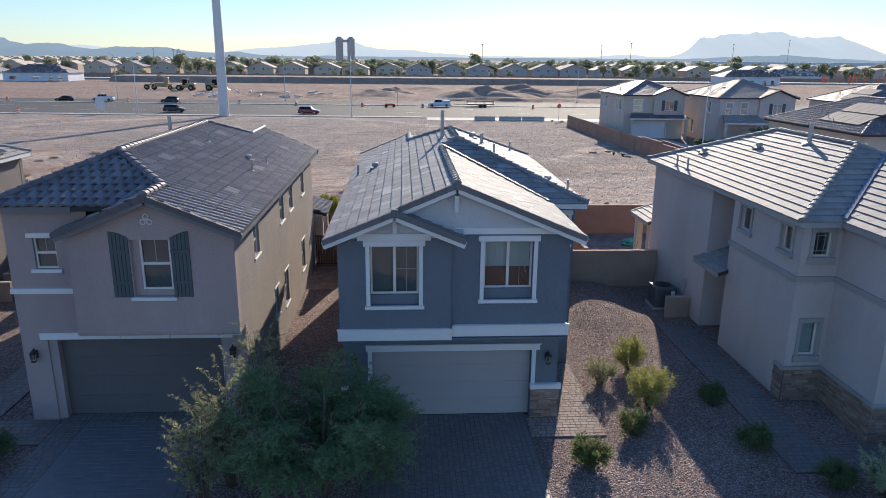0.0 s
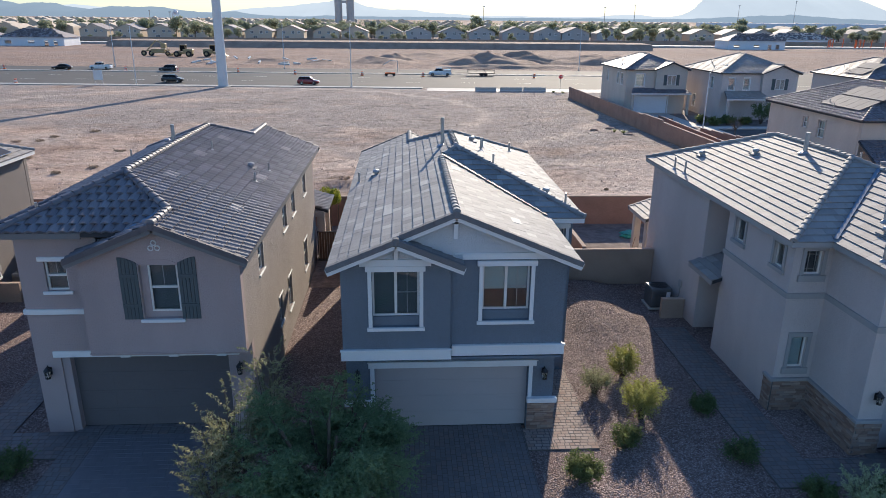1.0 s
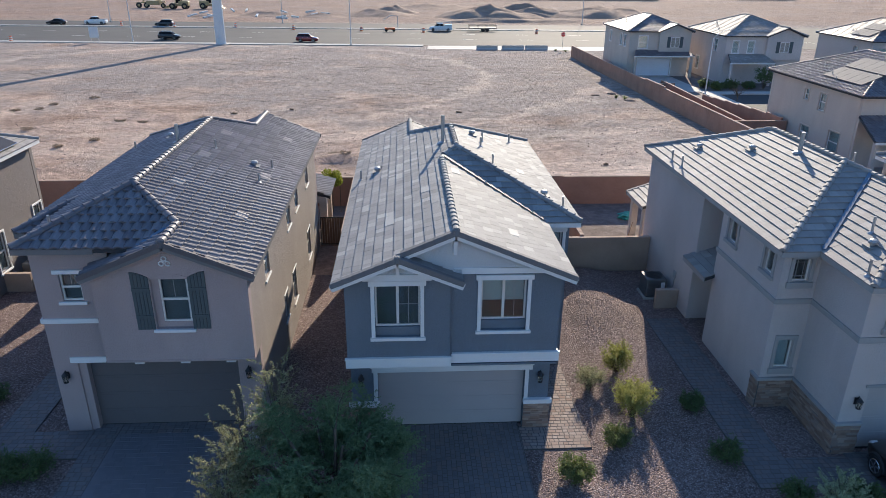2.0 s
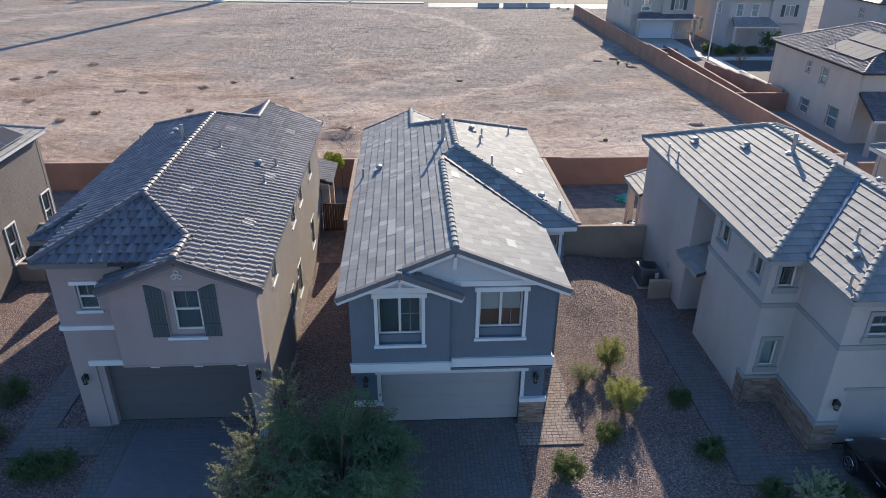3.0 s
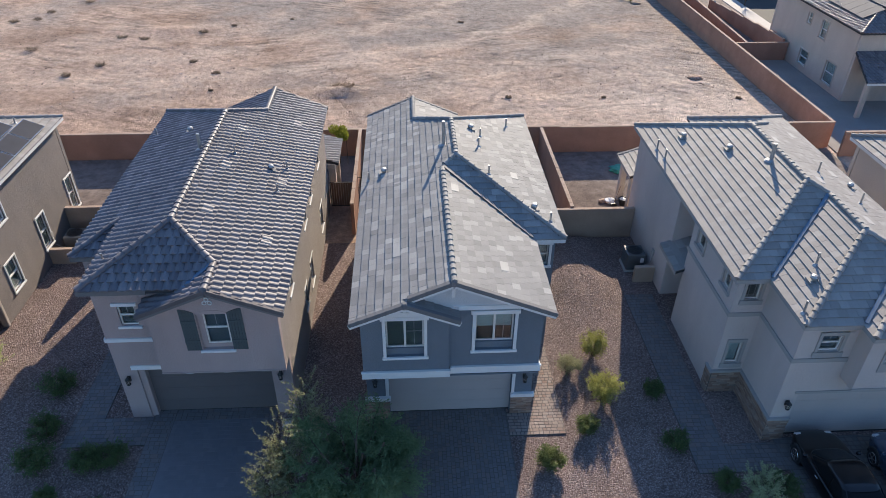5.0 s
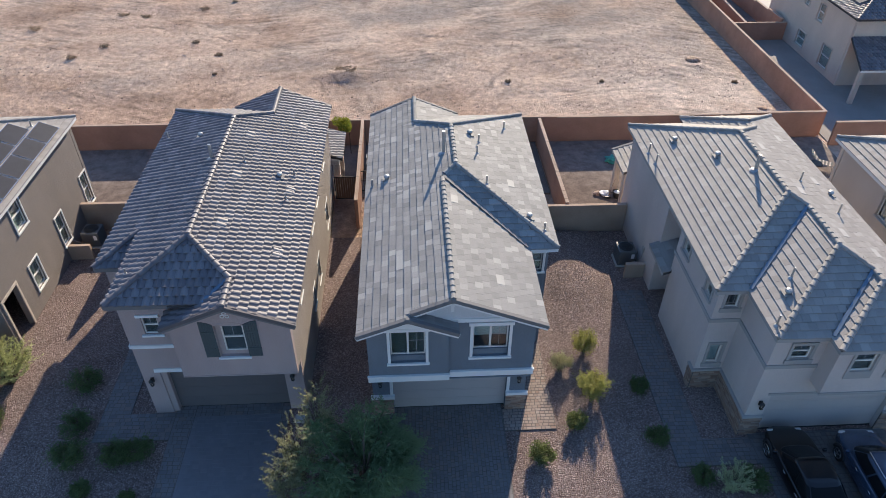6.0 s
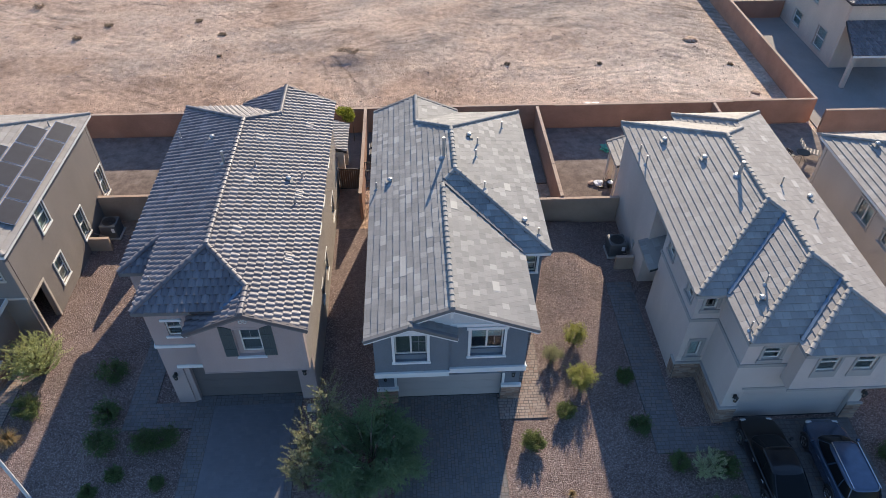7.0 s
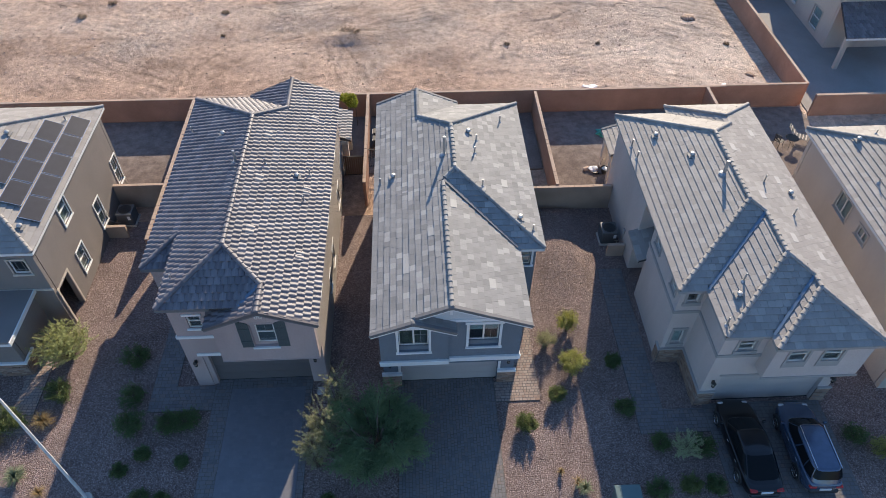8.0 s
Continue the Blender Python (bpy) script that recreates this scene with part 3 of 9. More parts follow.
def room_box(house, x0, y0, z0, x1, y1, z1):
    """The plain inside of a storey, so that windows look into a room."""
    bm = bmesh.new()
    box(bm, x0, y0, z0, x1, y1, z1)
    bmesh.ops.reverse_faces(bm, faces=bm.faces)
    me = bpy.data.meshes.new("floor_slab")
    b2 = bmesh.new()
    bm.free()
    box(b2, x0, y0, z0 - 0.25, x1, y1, z0)
    return part("floor_slab", b2, M["room"], house)


def trim(house, F, pieces, mat="trim_white", out=0.05, name="trim"):
    """Raised trim, each piece (u0, u1, z0, z1) or with its own depth as a fifth number."""
    for p in pieces:
        d = p[4] if len(p) > 4 else out
        bm = bmesh.new()
        e, g = (0.003, 0.0) if F.axis == "x" else (0.004, 0.003)
        F.box(bm, p[0] + e, p[1] - e, 0.0, d, p[2] + g, p[3] - g)
        bmesh.ops.bevel(bm, geom=list(bm.edges), offset=0.008, segments=1, affect="EDGES")
        part(name, bm, M[mat], house)


def frame_trim(house, F, u0, u1, z0, z1, w=0.12, mat="trim_white", head=0.16, ears=0.05, sill=0.1):
    """Jambs, head and sill round an opening."""
    trim(house, F, [(u0 - w, u0, z0 - 0.0, z1), (u1, u1 + w, z0, z1)], mat, 0.05)
    trim(house, F, [(u0 - w - ears, u1 + w + ears, z1, z1 + head, 0.07)], mat)
    trim(house, F, [(u0 - w - 0.04, u1 + w + 0.04, z0 - sill, z0, 0.09)], mat, name="sill")


def garage_door(house, F, u0, u1, z0, z1, mat, rows=4, cols=4):
    """A sectional door: rails between raised panels."""
    G = F
    bm = bmesh.new()
    G.box(bm, u0, u1, -0.05, 0.0, z0, z1)
    door = part("garage_door", bm, M[mat], house)
    h = (z1 - z0) / rows
    for r in range(rows):
        p = bmesh.new()
        G.box(p, u0 + 0.015, u1 - 0.015, 0.0, 0.010, z0 + r * h + 0.008, z0 + (r + 1) * h - 0.008)
        n = (u1 - u0) / cols
        bmesh.ops.bevel(p, geom=list(p.edges), offset=0.006, segments=1, affect="EDGES")
        for c in range(cols):
            G.box(p, u0 + c * n + 0.10, u0 + (c + 1) * n - 0.10, 0.010, 0.014, z0 + r * h + 0.10, z0 + (r + 1) * h - 0.10)
        part("panel", p, M[mat], door)
    s = bmesh.new()
    G.box(s, u0, u1, 0.0, 0.03, z0 - 0.02, z0 + 0.03)
    part("weather_strip", s, M["rubber"], door)
    return door


def lantern(house, F, u, z):
    """A black carriage lantern on its wall plate."""
    bm = bmesh.new()
    F.box(bm, u - 0.06, u + 0.06, 0.0, 0.03, z - 0.14, z + 0.10)
    a, b, c = Vector(F.pt(u, 0.02, z + 0.02)), Vector(F.pt(u, 0.10, z + 0.20)), Vector(F.pt(u, 0.17, z + 0.14))
    tube(bm, [a, b, c], 0.014, 6)
    o = F.pt(u, 0.17, z - 0.22)
    turned(bm, o, [(0.03, 0.0), (0.075, 0.02), (0.075, 0.045), (0.02, 0.05)], 8)
    turned(bm, o, [(0.105, 0.27), (0.11, 0.29), (0.05, 0.36), (0.015, 0.40)], 8)
    for k in range(4):
        q = Vector((math.cos(0.8 + k * 1.5708) * 0.075, math.sin(0.8 + k * 1.5708) * 0.075, 0))
        tube(bm, [Vector(o) + q + Vector((0, 0, 0.03)), Vector(o) + q * 1.25 + Vector((0, 0, 0.28))], 0.008, 4)
    lamp = part("wall_lantern", bm, M["black"], house, "black metal carriage lantern")
    g = bmesh.new()
    turned(g, o, [(0.06, 0.05), (0.085, 0.265)], 8)
    part("lantern_glass", g, M["lampglass"], lamp)


# ---- roofs ----
class Roof:
    """A hipped and gabled roof laid with single tiles. The first `budget` tiles inside `near` are pieces of their own."""

    def __init__(self, house, style, mat, slope, eave_z, near, budget=290):
        self.house, self.style, self.mat, self.s, self.ez = house, style, M[mat], slope, eave_z
        self.near, self.left = near, budget
        self.deck = bmesh.new()
        self.v, self.f = [], []
        self.single = []
        self.caps = []
        self.phase = 0.0
        self.full = None

    def frame_of(self, d, eave):
        inward = {"L": Vector((1, 0, 0)), "R": Vector((-1, 0, 0)), "F": Vector((0, 1, 0)), "B": Vector((0, -1, 0))}[d]
        along = Vector((0, 1, 0)) if d in "LR" else Vector((1, 0, 0))
        base = inward * (eave if d in "LF" else -eave)
        n = (Vector((0, 0, 1)) - inward * self.s).normalized()
        return inward, along, base, n

    def plane(self, d, eave, poly, ez=None, deck=True):
        s, ez = self.s, self.ez if ez is None else ez
        inward, along, base, n = self.frame_of(d, eave)

        def at(u, q, h=0.0):
            return base + along * u + inward * q + Vector((0, 0, ez + s * q)) + n * h

        uq = [((y, (x - eave) if d == "L" else (eave - x)) if d in "LR" else (x, (y - eave) if d == "F" else (eave - y))) for x, y in poly]
        if deck:
            tops = [self.deck.verts.new(at(u, q, -0.005)) for u, q in uq]
            lows = [self.deck.verts.new(at(u, q, -0.005) - Vector((0, 0, 0.14))) for u, q in uq]
            self.deck.faces.new(tops)
            self.deck.faces.new(lows)
            for i in range(len(uq)):
                j = (i + 1) % len(uq)
                self.deck.faces.new((tops[i], tops[j], lows[j], lows[i]))
        qlo, qhi = min(q for _, q in uq), max(q for _, q in uq)
        ulo, uhi = min(u for u, _ in uq), max(u for u, _ in uq)

        def span(q):
            q = min(max(q, qlo + 1e-5), qhi - 1e-5)
            hit = []
            for (a, p), (b, r) in zip(uq, uq[1:] + uq[:1]):
                if (p - q) * (r - q) < 0:
                    hit.append(a + (b - a) * (q - p) / (r - p))
            return (min(hit), max(hit)) if len(hit) >= 2 else (0.0, 0.0)

        flat = self.style == "flat"
        step = (0.325 if flat else 0.36) / math.sqrt(1 + s * s)
        w = 0.335 if flat else 0.30
        rng = random.Random(int(abs(eave) * 1000) + len(poly) * 7 + int(ulo * 13))
        for j in range(int(qlo / step), int(math.ceil(qhi / step))):
            qa, qb = max(j * step - 0.035, qlo - (0.05 if qlo < 0.01 else 0)), min((j + 1) * step, qhi)
            if qb - qa < 0.03:
                continue
            a0, b0 = span(qa)
            a1, b1 = span(qb)
            shift = 0.5 * (j % 2)
            self.phase = shift
            lo, hi = min(a0, a1), max(b0, b1)
            i = math.floor(lo / w - shift) - 1
            while True:
                i += 1
                ul, ur = (i + shift) * w, (i + 1 + shift) * w
                if ul > hi:
                    break
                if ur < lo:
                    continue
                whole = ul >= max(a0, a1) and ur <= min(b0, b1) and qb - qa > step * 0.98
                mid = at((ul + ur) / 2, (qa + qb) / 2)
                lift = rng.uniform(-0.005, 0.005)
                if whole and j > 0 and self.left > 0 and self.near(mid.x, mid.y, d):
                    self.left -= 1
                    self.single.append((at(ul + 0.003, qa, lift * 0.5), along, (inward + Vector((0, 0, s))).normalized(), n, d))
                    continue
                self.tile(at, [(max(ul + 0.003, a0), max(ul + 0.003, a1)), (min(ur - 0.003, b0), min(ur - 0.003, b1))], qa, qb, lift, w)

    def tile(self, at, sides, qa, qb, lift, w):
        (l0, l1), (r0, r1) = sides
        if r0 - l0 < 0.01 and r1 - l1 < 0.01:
            return
        r0, r1 = max(r0, l0 + 0.001), max(r1, l1 + 0.001)
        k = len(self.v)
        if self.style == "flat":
            t0, t1 = 0.052 + lift, 0.014
            self.v += [at(l0, qa, 0), at(r0, qa, 0), at(l0, qa, t0), at(r0, qa, t0), at(l1, qb, t1), at(r1, qb, t1), at(l1, qb, 0), at(r1, qb, 0)]
            self.f += [(k, k + 1, k + 3, k + 2), (k + 2, k + 3, k + 5, k + 4), (k, k + 2, k + 4, k + 6), (k + 1, k + 7, k + 5, k + 3)]
        else:
            m = 7
            for q, l, r, e in ((qa, l0, r0, 0.05 + lift), (qb, l1, r1, 0.006)):
                for c in range(m):
                    u = l + (r - l) * c / (m - 1)
                    self.v.append(at(u, q, e + self.wave(u - self.phase * w, w)))
            for c in range(m):
                u = l0 + (r0 - l0) * c / (m - 1)
                self.v.append(at(u, qa, self.wave(u - self.phase * w, w) - 0.012))
            for c in range(m - 1):
                self.f += [(k + c, k + c + 1, k + m + c + 1, k + m + c), (k + c, k + 2 * m + c, k + 2 * m + c + 1, k + c + 1)]

    @staticmethod
    def wave(u, w):
        return 0.056 * (0.5 - 0.5 * math.cos(2 * math.pi * (u / w))) ** 0.8

    def piece_mesh(self):
        hold_v, hold_f, self.phase = self.v, self.f, 0.0
        self.v, self.f = [], []
        w = 0.335 if self.style == "flat" else 0.30
        ln = (0.325 if self.style == "flat" else 0.36) + 0.035 * math.sqrt(1 + self.s ** 2)
        self.tile(lambda u, q, h: Vector((u - (0.003 if self.style != "flat" else 0.0), q, h)), [(0.0 if self.style == "flat" else 0.003,) * 2, (w - (0.006 if self.style == "flat" else 0.003),) * 2], 0.0, ln, 0.0, w)
        me = raw_mesh("tile", [tuple(p) for p in self.v], self.f, self.mat)
        self.v, self.f = hold_v, hold_f
        return me

    def cap_line(self, a, b, mat=None):
        self.caps.append((Vector(a), Vector(b)))

    def z_at(self, d, eave, x, y, ez=None):
        q = {"L": x - eave, "R": eave - x, "F": y - eave, "B": eave - y}[d]
        return (self.ez if ez is None else ez) + self.s * q

    def finish(self, cap_r=0.115):
        roof = part("roof", self.deck, M["deck"], self.house)
        stuff = part("tiles", raw_mesh("tiles", [tuple(p) for p in self.v], self.f, self.mat), None, roof)
        stuff["kind"] = "stuff"
        me = self.piece_mesh()
        for p, along, up, n, d in self.single:
            # local x runs along the eave, y up the slope, z out of the roof
            x = up.cross(n)
            start = p if x.dot(along) > 0 else p + along * ((0.335 if self.style == "flat" else 0.30) - 0.006)
            m = Matrix((x, up, n)).transposed().to_4x4()
            ob = new("tile", me)
            ob.parent = roof
            ob.matrix_basis = Matrix.Translation(start) @ m
        cap = bmesh.new()
        rows = []
        for yy, r, h in ((0.0, cap_r, 0.03), (0.40, cap_r * 0.86, 0.0)):
            rows.append([cap.verts.new((r * math.cos(a), yy, h + 0.75 * r * math.sin(a))) for a in [math.pi * (k / 6 * 1.3 - 0.15) for k in range(7)]])
        for c in range(6):
            cap.faces.new((rows[0][c], rows[0][c + 1], rows[1][c + 1], rows[1][c]))
        cap.faces.new(rows[0])
        capme = smooth(mesh_of("ridge_cap", cap, self.mat), 50)
        for a, b in self.caps:
            d = (b - a)
            nn = max(1, round(d.length / 0.34))
            y = d.normalized()
            x = y.cross(Vector((0, 0, 1))).normalized()
            z = x.cross(y)
            for i in range(nn):
                ob = new("ridge_cap", capme)
                ob.parent = roof
                ob.matrix_basis = Matrix.Translation(a + d * (i / nn)) @ Matrix((x, y, z)).transposed().to_4x4()
        self.roof = roof
        return roof

    def rake(self, a, b, out, mat="fascia", tiles=True):
        """A barge board under a gable edge from a (low) to b (high), capped with rake tiles."""
        a, b, out = Vector(a), Vector(b), Vector(out)
        bm = bmesh.new()
        beam(bm, a + out * 0.02 - Vector((0, 0, 0.12)), b + out * 0.02 - Vector((0, 0, 0.12)), 0.05, 0.20)
        part("barge_board", bm, M[mat], self.roof)
        if tiles:
            d = b - a
            n = max(1, round(d.length / 0.34))
            for i in range(n):
                bm = bmesh.new()
                p, q = a + d * (i / n), a + d * ((i + 1.06) / n)
                beam(bm, p + Vector((0, 0, 0.046)), q + Vector((0, 0, 0.038)), 0.17, 0.03)
                beam(bm, p + out * 0.075 + Vector((0, 0, -0.034)), q + out * 0.075 + Vector((0, 0, -0.040)), 0.03, 0.13)
                part("rake_tile", bm, M["rake_dark_shaded" if self.style == "s" else "rake_grey_shaded"], self.roof)

    def eave(self, a, b, mat="fascia"):
        bm = bmesh.new()
        beam(bm, Vector(a) - Vector((0, 0, 0.10)), Vector(b) - Vector((0, 0, 0.10)), 0.04, 0.17)
        part("fascia", bm, M[mat], self.roof)

    def pipe(self, x, y, z, h=0.35, r=0.035, mat="metal"):
        bm = bmesh.new()
        turned(bm, (x, y, z - 0.05), [(r, 0.0), (r, h + 0.05), (r * 0.7, h + 0.05)], 10)
        turned(bm, (x, y, z - 0.02), [(r * 3.2, 0.0), (r * 2.2, 0.06), (r * 1.05, 0.10)], 10)
        part("vent_pipe", bm, M[mat], self.roof)

    def cowl(self, x, y, z, mat="metal"):
        """A mushroom vent on a square flashing."""
        bm = bmesh.new()
        turned(bm, (x, y, z - 0.03), [(0.075, 0.0), (0.075, 0.16)], 12)
        turned(bm, (x, y, z + 0.11), [(0.13, 0.0), (0.14, 0.07), (0.10, 0.13), (0.03, 0.15)], 12)
        part("roof_cowl", bm, M[mat], self.roof)
        bm = bmesh.new()
        box(bm, x - 0.2, y - 0.2, z - 0.02, x + 0.2, y + 0.2, z + 0.035)
        part("flashing", bm, M["roof_vent"], self.roof)

    def low_vent(self, d, eave, x, y):
        """A low vent lying among the tiles, shaped like them, with a louvred face."""
        inward, along, base, n = self.frame_of(d, eave)
        up = (inward + Vector((0, 0, self.s))).normalized()
        flat = self.style == "flat"
        w, ln, m = (0.56, 0.365, 2) if flat else (0.60, 0.40, 15)
        mat = "vent_s" if not flat else ("vent_pale" if self.mat == M["roof_pale"] else "vent_flat")
        c = Vector((x, y, self.z_at(d, eave, x, y)))
        u0 = round((c.dot(along) - w / 2) / 0.30) * 0.30 if not flat else c.dot(along) - w / 2
        c += along * (u0 + w / 2 - c.dot(along))
        if flat:
            step = 0.325 / math.sqrt(1 + self.s ** 2)
            q = c.dot(inward) - base.dot(inward)
            q1 = round(q / step) * step - 0.037 + ln / 2 / math.sqrt(1 + self.s ** 2)
            c += (inward + Vector((0, 0, self.s))) * (q1 - q)
        bm = bmesh.new()
        rows = []
        ends = ((-0.5, 0.0), (-0.5, 0.062), (0.5, 0.026), (0.5, 0.0)) if flat else ((-0.5, 0.01), (-0.5, 0.060), (0.5, 0.052), (0.5, 0.01))
        for q, e in ends:
            rows.append([bm.verts.new(c + along * (w * (k / (m - 1) - 0.5)) + up * (q * ln) + n * (e + (0.0 if flat else self.wave(u0 + w * k / (m - 1), 0.30)))) for k in range(m)])
        for p, q in zip(rows, rows[1:]):
            for k in range(m - 1):
                bm.faces.new((p[k], p[k + 1], q[k + 1], q[k]))
        for k in (0, m - 1):
            bm.faces.new([r[k] for r in rows])
        part("low_vent", bm, M[mat], self.roof, "pale low-profile roof vent")


# ---- ground, field, road ----
def ground_z(x, y):
    """Level round the houses, then falling gently over the field to the road."""
    k = min(max((y - 50) / 85.0, 0.0), 1.0)
    return -0.06 - 0.84 * k * k * (3 - 2 * k)


def field_relief(x, y):
    if not (-110 < x < 28.2 and 43.5 < y < 134):
        return 0.0
    edge = min(1.0, (y - 43.5) / 3, (28.2 - x) / 3, (134 - y) / 6)
    p = Vector((x * 0.09, y * 0.13, 0.3))
    a = noise.fractal(p, 0.9, 2.1, 5) * 0.16
    b = noise.noise(Vector((x * 0.8, y * 0.9, 2.0))) * 0.09 + noise.noise(Vector((x * 0.33, y * 0.5, 5.0))) * 0.13
    u, v = x * 0.97 - y * 0.24, x * 0.24 + y * 0.97
    b += 0.16 * max(0.0, noise.noise(Vector((u * 0.16, v * 0.75, 9.0)))) * max(0.0, 0.3 + noise.noise(Vector((x * 0.06, y * 0.07, 4.0))))
    m = 0.55 * math.exp(-((x + 5.0) ** 2 / 3.0 + (y - 53) ** 2 / 0.9)) + 0.35 * math.exp(-((x + 24) ** 2 / 12 + (y - 70) ** 2 / 2))
    return edge * ((a + b) * (1 - 0.65 * min(max((y - 66) / 22, 0.0), 1.0)) + m + 0.08)


def ground_sheet():
    xs = [-4200, -2500, -1500, -900, -500, -300, -200, -150] + [-110 + 0.75 * i for i in range(185)] + [30, 40, 60, 90, 130, 200, 300, 500, 900, 1500, 2500, 4200]
    ys = [-300, -60, 0, 20, 38, 42] + [43.5 + 0.65 * i for i in range(140)] + [136, 145, 160, 180, 200, 240, 300, 380, 460, 600, 900, 1500, 2500, 4400]
    v = [(x, y, ground_z(x, y) + field_relief(x, y)) for y in ys for x in xs]
    n = len(xs)
    f = [(j * n + i, j * n + i + 1, (j + 1) * n + i + 1, (j + 1) * n + i) for j in range(len(ys) - 1) for i in range(n - 1)]
    return smooth(raw_mesh("ground", v, f, M["dirt"]), 60)


thing("ground", ground_sheet(), None, "graded pinkish desert dirt with tracks and stones", "ground", kind="structure")

def gravel_z(x, y):
    """The gravel: slight waves, and one raised bed before the wall between two houses."""
    k = min(max((y - 19.5) / 8.5, 0.0), 1.0) * min(max((31.9 - y) / 0.8, 0.0), 1.0)
    bed = 0.44 * math.exp(-abs((x - 8.5) / 1.45) ** 2.6) * k * k * (3 - 2 * k)
    return noise.noise(Vector((x * 0.5, y * 0.5, 7))) * 0.012 + bed * (1 + 0.10 * noise.noise(Vector((x * 1.2, y * 1.2, 3)))) - 0.02 * k


# Gravel over the front and side yards, one sheet
gx, gy = [-32 + 0.4 * i for i in range(161)], [-14 + 0.4 * i for i in range(115)]
gv = [(x, y, gravel_z(x, y)) for y in gy for x in gx]
gf = [(j * 161 + i, j * 161 + i + 1, (j + 1) * 161 + i + 1, (j + 1) * 161 + i) for j in range(114) for i in range(160)]
thing("gravel", smooth(raw_mesh("gravel", gv, gf, M["gravel"]), 60), None, "loose reddish-brown landscaping gravel over the yards", "gravel", kind="structure")


def slab(name, x0, y0, x1, y1, z0, z1, mat, label, category, kind="structure"):
    return thing(name, rbox(x0, y0, z0, x1, y1, z1, min(0.02, (z1 - z0) / 3)), M[mat], label, category, kind=kind)


ROAD_A = radians(-3.8)
road_m = Matrix.Translation((0, 0, 0)) @ Matrix.Rotation(ROAD_A, 4, "Z")


def road_pt(s, d, z):
    """s metres along the road, d metres beyond its near kerb."""
    c, n = math.cos(ROAD_A), math.sin(ROAD_A)
    return Vector((s * c - d * n, 141.6 + s * n + d * c, z))


def road_strip(bm, s0, s1, d0, d1, z0, z1):
    v = [bm.verts.new(road_pt(s, d, z)) for z in (z0, z1) for s, d in ((s0, d0), (s1, d0), (s1, d1), (s0, d1))]
    for f in ((0, 3, 2, 1), (4, 5, 6, 7), (0, 1, 5, 4), (1, 2, 6, 5), (2, 3, 7, 6), (3, 0, 4, 7)):
        bm.faces.new([v[i] for i in f])


RZ = -0.88
bm = bmesh.new()
road_strip(bm, -420, 420, 0.0, 50.0, RZ - 0.3, RZ)
thing("road", bm, M["asphalt"], "wide grey asphalt road with barrels along a closed lane", "road", kind="structure")
bm = bmesh.new()
road_strip(bm, -420, 4, -0.5, 0.0, RZ - 0.3, RZ + 0.15)
thing("kerb", bm, M["concrete"], "pale concrete kerb along the road", "kerb", kind="structure")
bm = bmesh.new()
road_strip(bm, -420, 4, -2.0, -0.504, RZ - 0.3, RZ + 0.13)
thing("pavement", bm, M["concrete"], "narrow pale concrete pavement beside the road", "pavement", kind="structure")
bm = bmesh.new()
road_strip(bm, -420, 60, 33.0, 33.5, RZ, RZ + 0.15)
road_strip(bm, -420, 60, 34.4, 34.9, RZ, RZ + 0.15)
road_strip(bm, -420, 60, 33.5, 34.4, RZ, RZ + 0.12)
thing("median", bm, M["concrete"], "narrow raised concrete median in the road", "median", kind="structure")
bm = bmesh.new()
for s in range(-300, 300, 12):
    road_strip(bm, s, s + 3, 11.9, 12.05, RZ, RZ + 0.006)
    road_strip(bm, s, s + 3, 22.9, 23.05, RZ, RZ + 0.006)
thing("lane_marking", bm, M["line_paint"], "broken white lane lines on the asphalt", "lane marking", kind="structure")
# the mouth of the side street
bm = bmesh.new()
for a, b, c, e in ((5.0, -6.2, 60.0, -0.2),):
    road_strip(bm, a, c, b, e, RZ - 0.3, RZ + 0.01)
thing("side_street_apron", bm, M["concrete"], "pale concrete apron at the side street", "apron", kind="structure")
bm = bmesh.new()
box(bm, 37.7, 64.0, -0.60, 70.0, 81.6, 0.0)
thing("side_street", bm, M["asphalt"], "short asphalt side street between the houses", "street", kind="structure")
bm = bmesh.new()
box(bm, 36.1, 64.0, -0.60, 37.696, 83.2, 0.12)
box(bm, 37.7, 81.604, -0.60, 70.0, 83.2, 0.12)
thing("side_pavement", bm, M["concrete"], "pale concrete pavement round the side street", "pavement", kind="structure")
slab("front_yard", 29.8, 83.204, 62.0, 110.0, -0.9, 0.08, "yard_dirt", "brown gravel front yards by the side street", "yard")
slab("street_verge", 29.9, 64.004, 36.096, 83.2, -0.6, 0.06, "yard_dirt", "bare brown strip beside the side street", "yard")
slab("garage_apron", 32.2, 83.21, 36.8, 95.4, 0.0, 0.10, "concrete", "pale concrete driveway before a garage", "driveway")


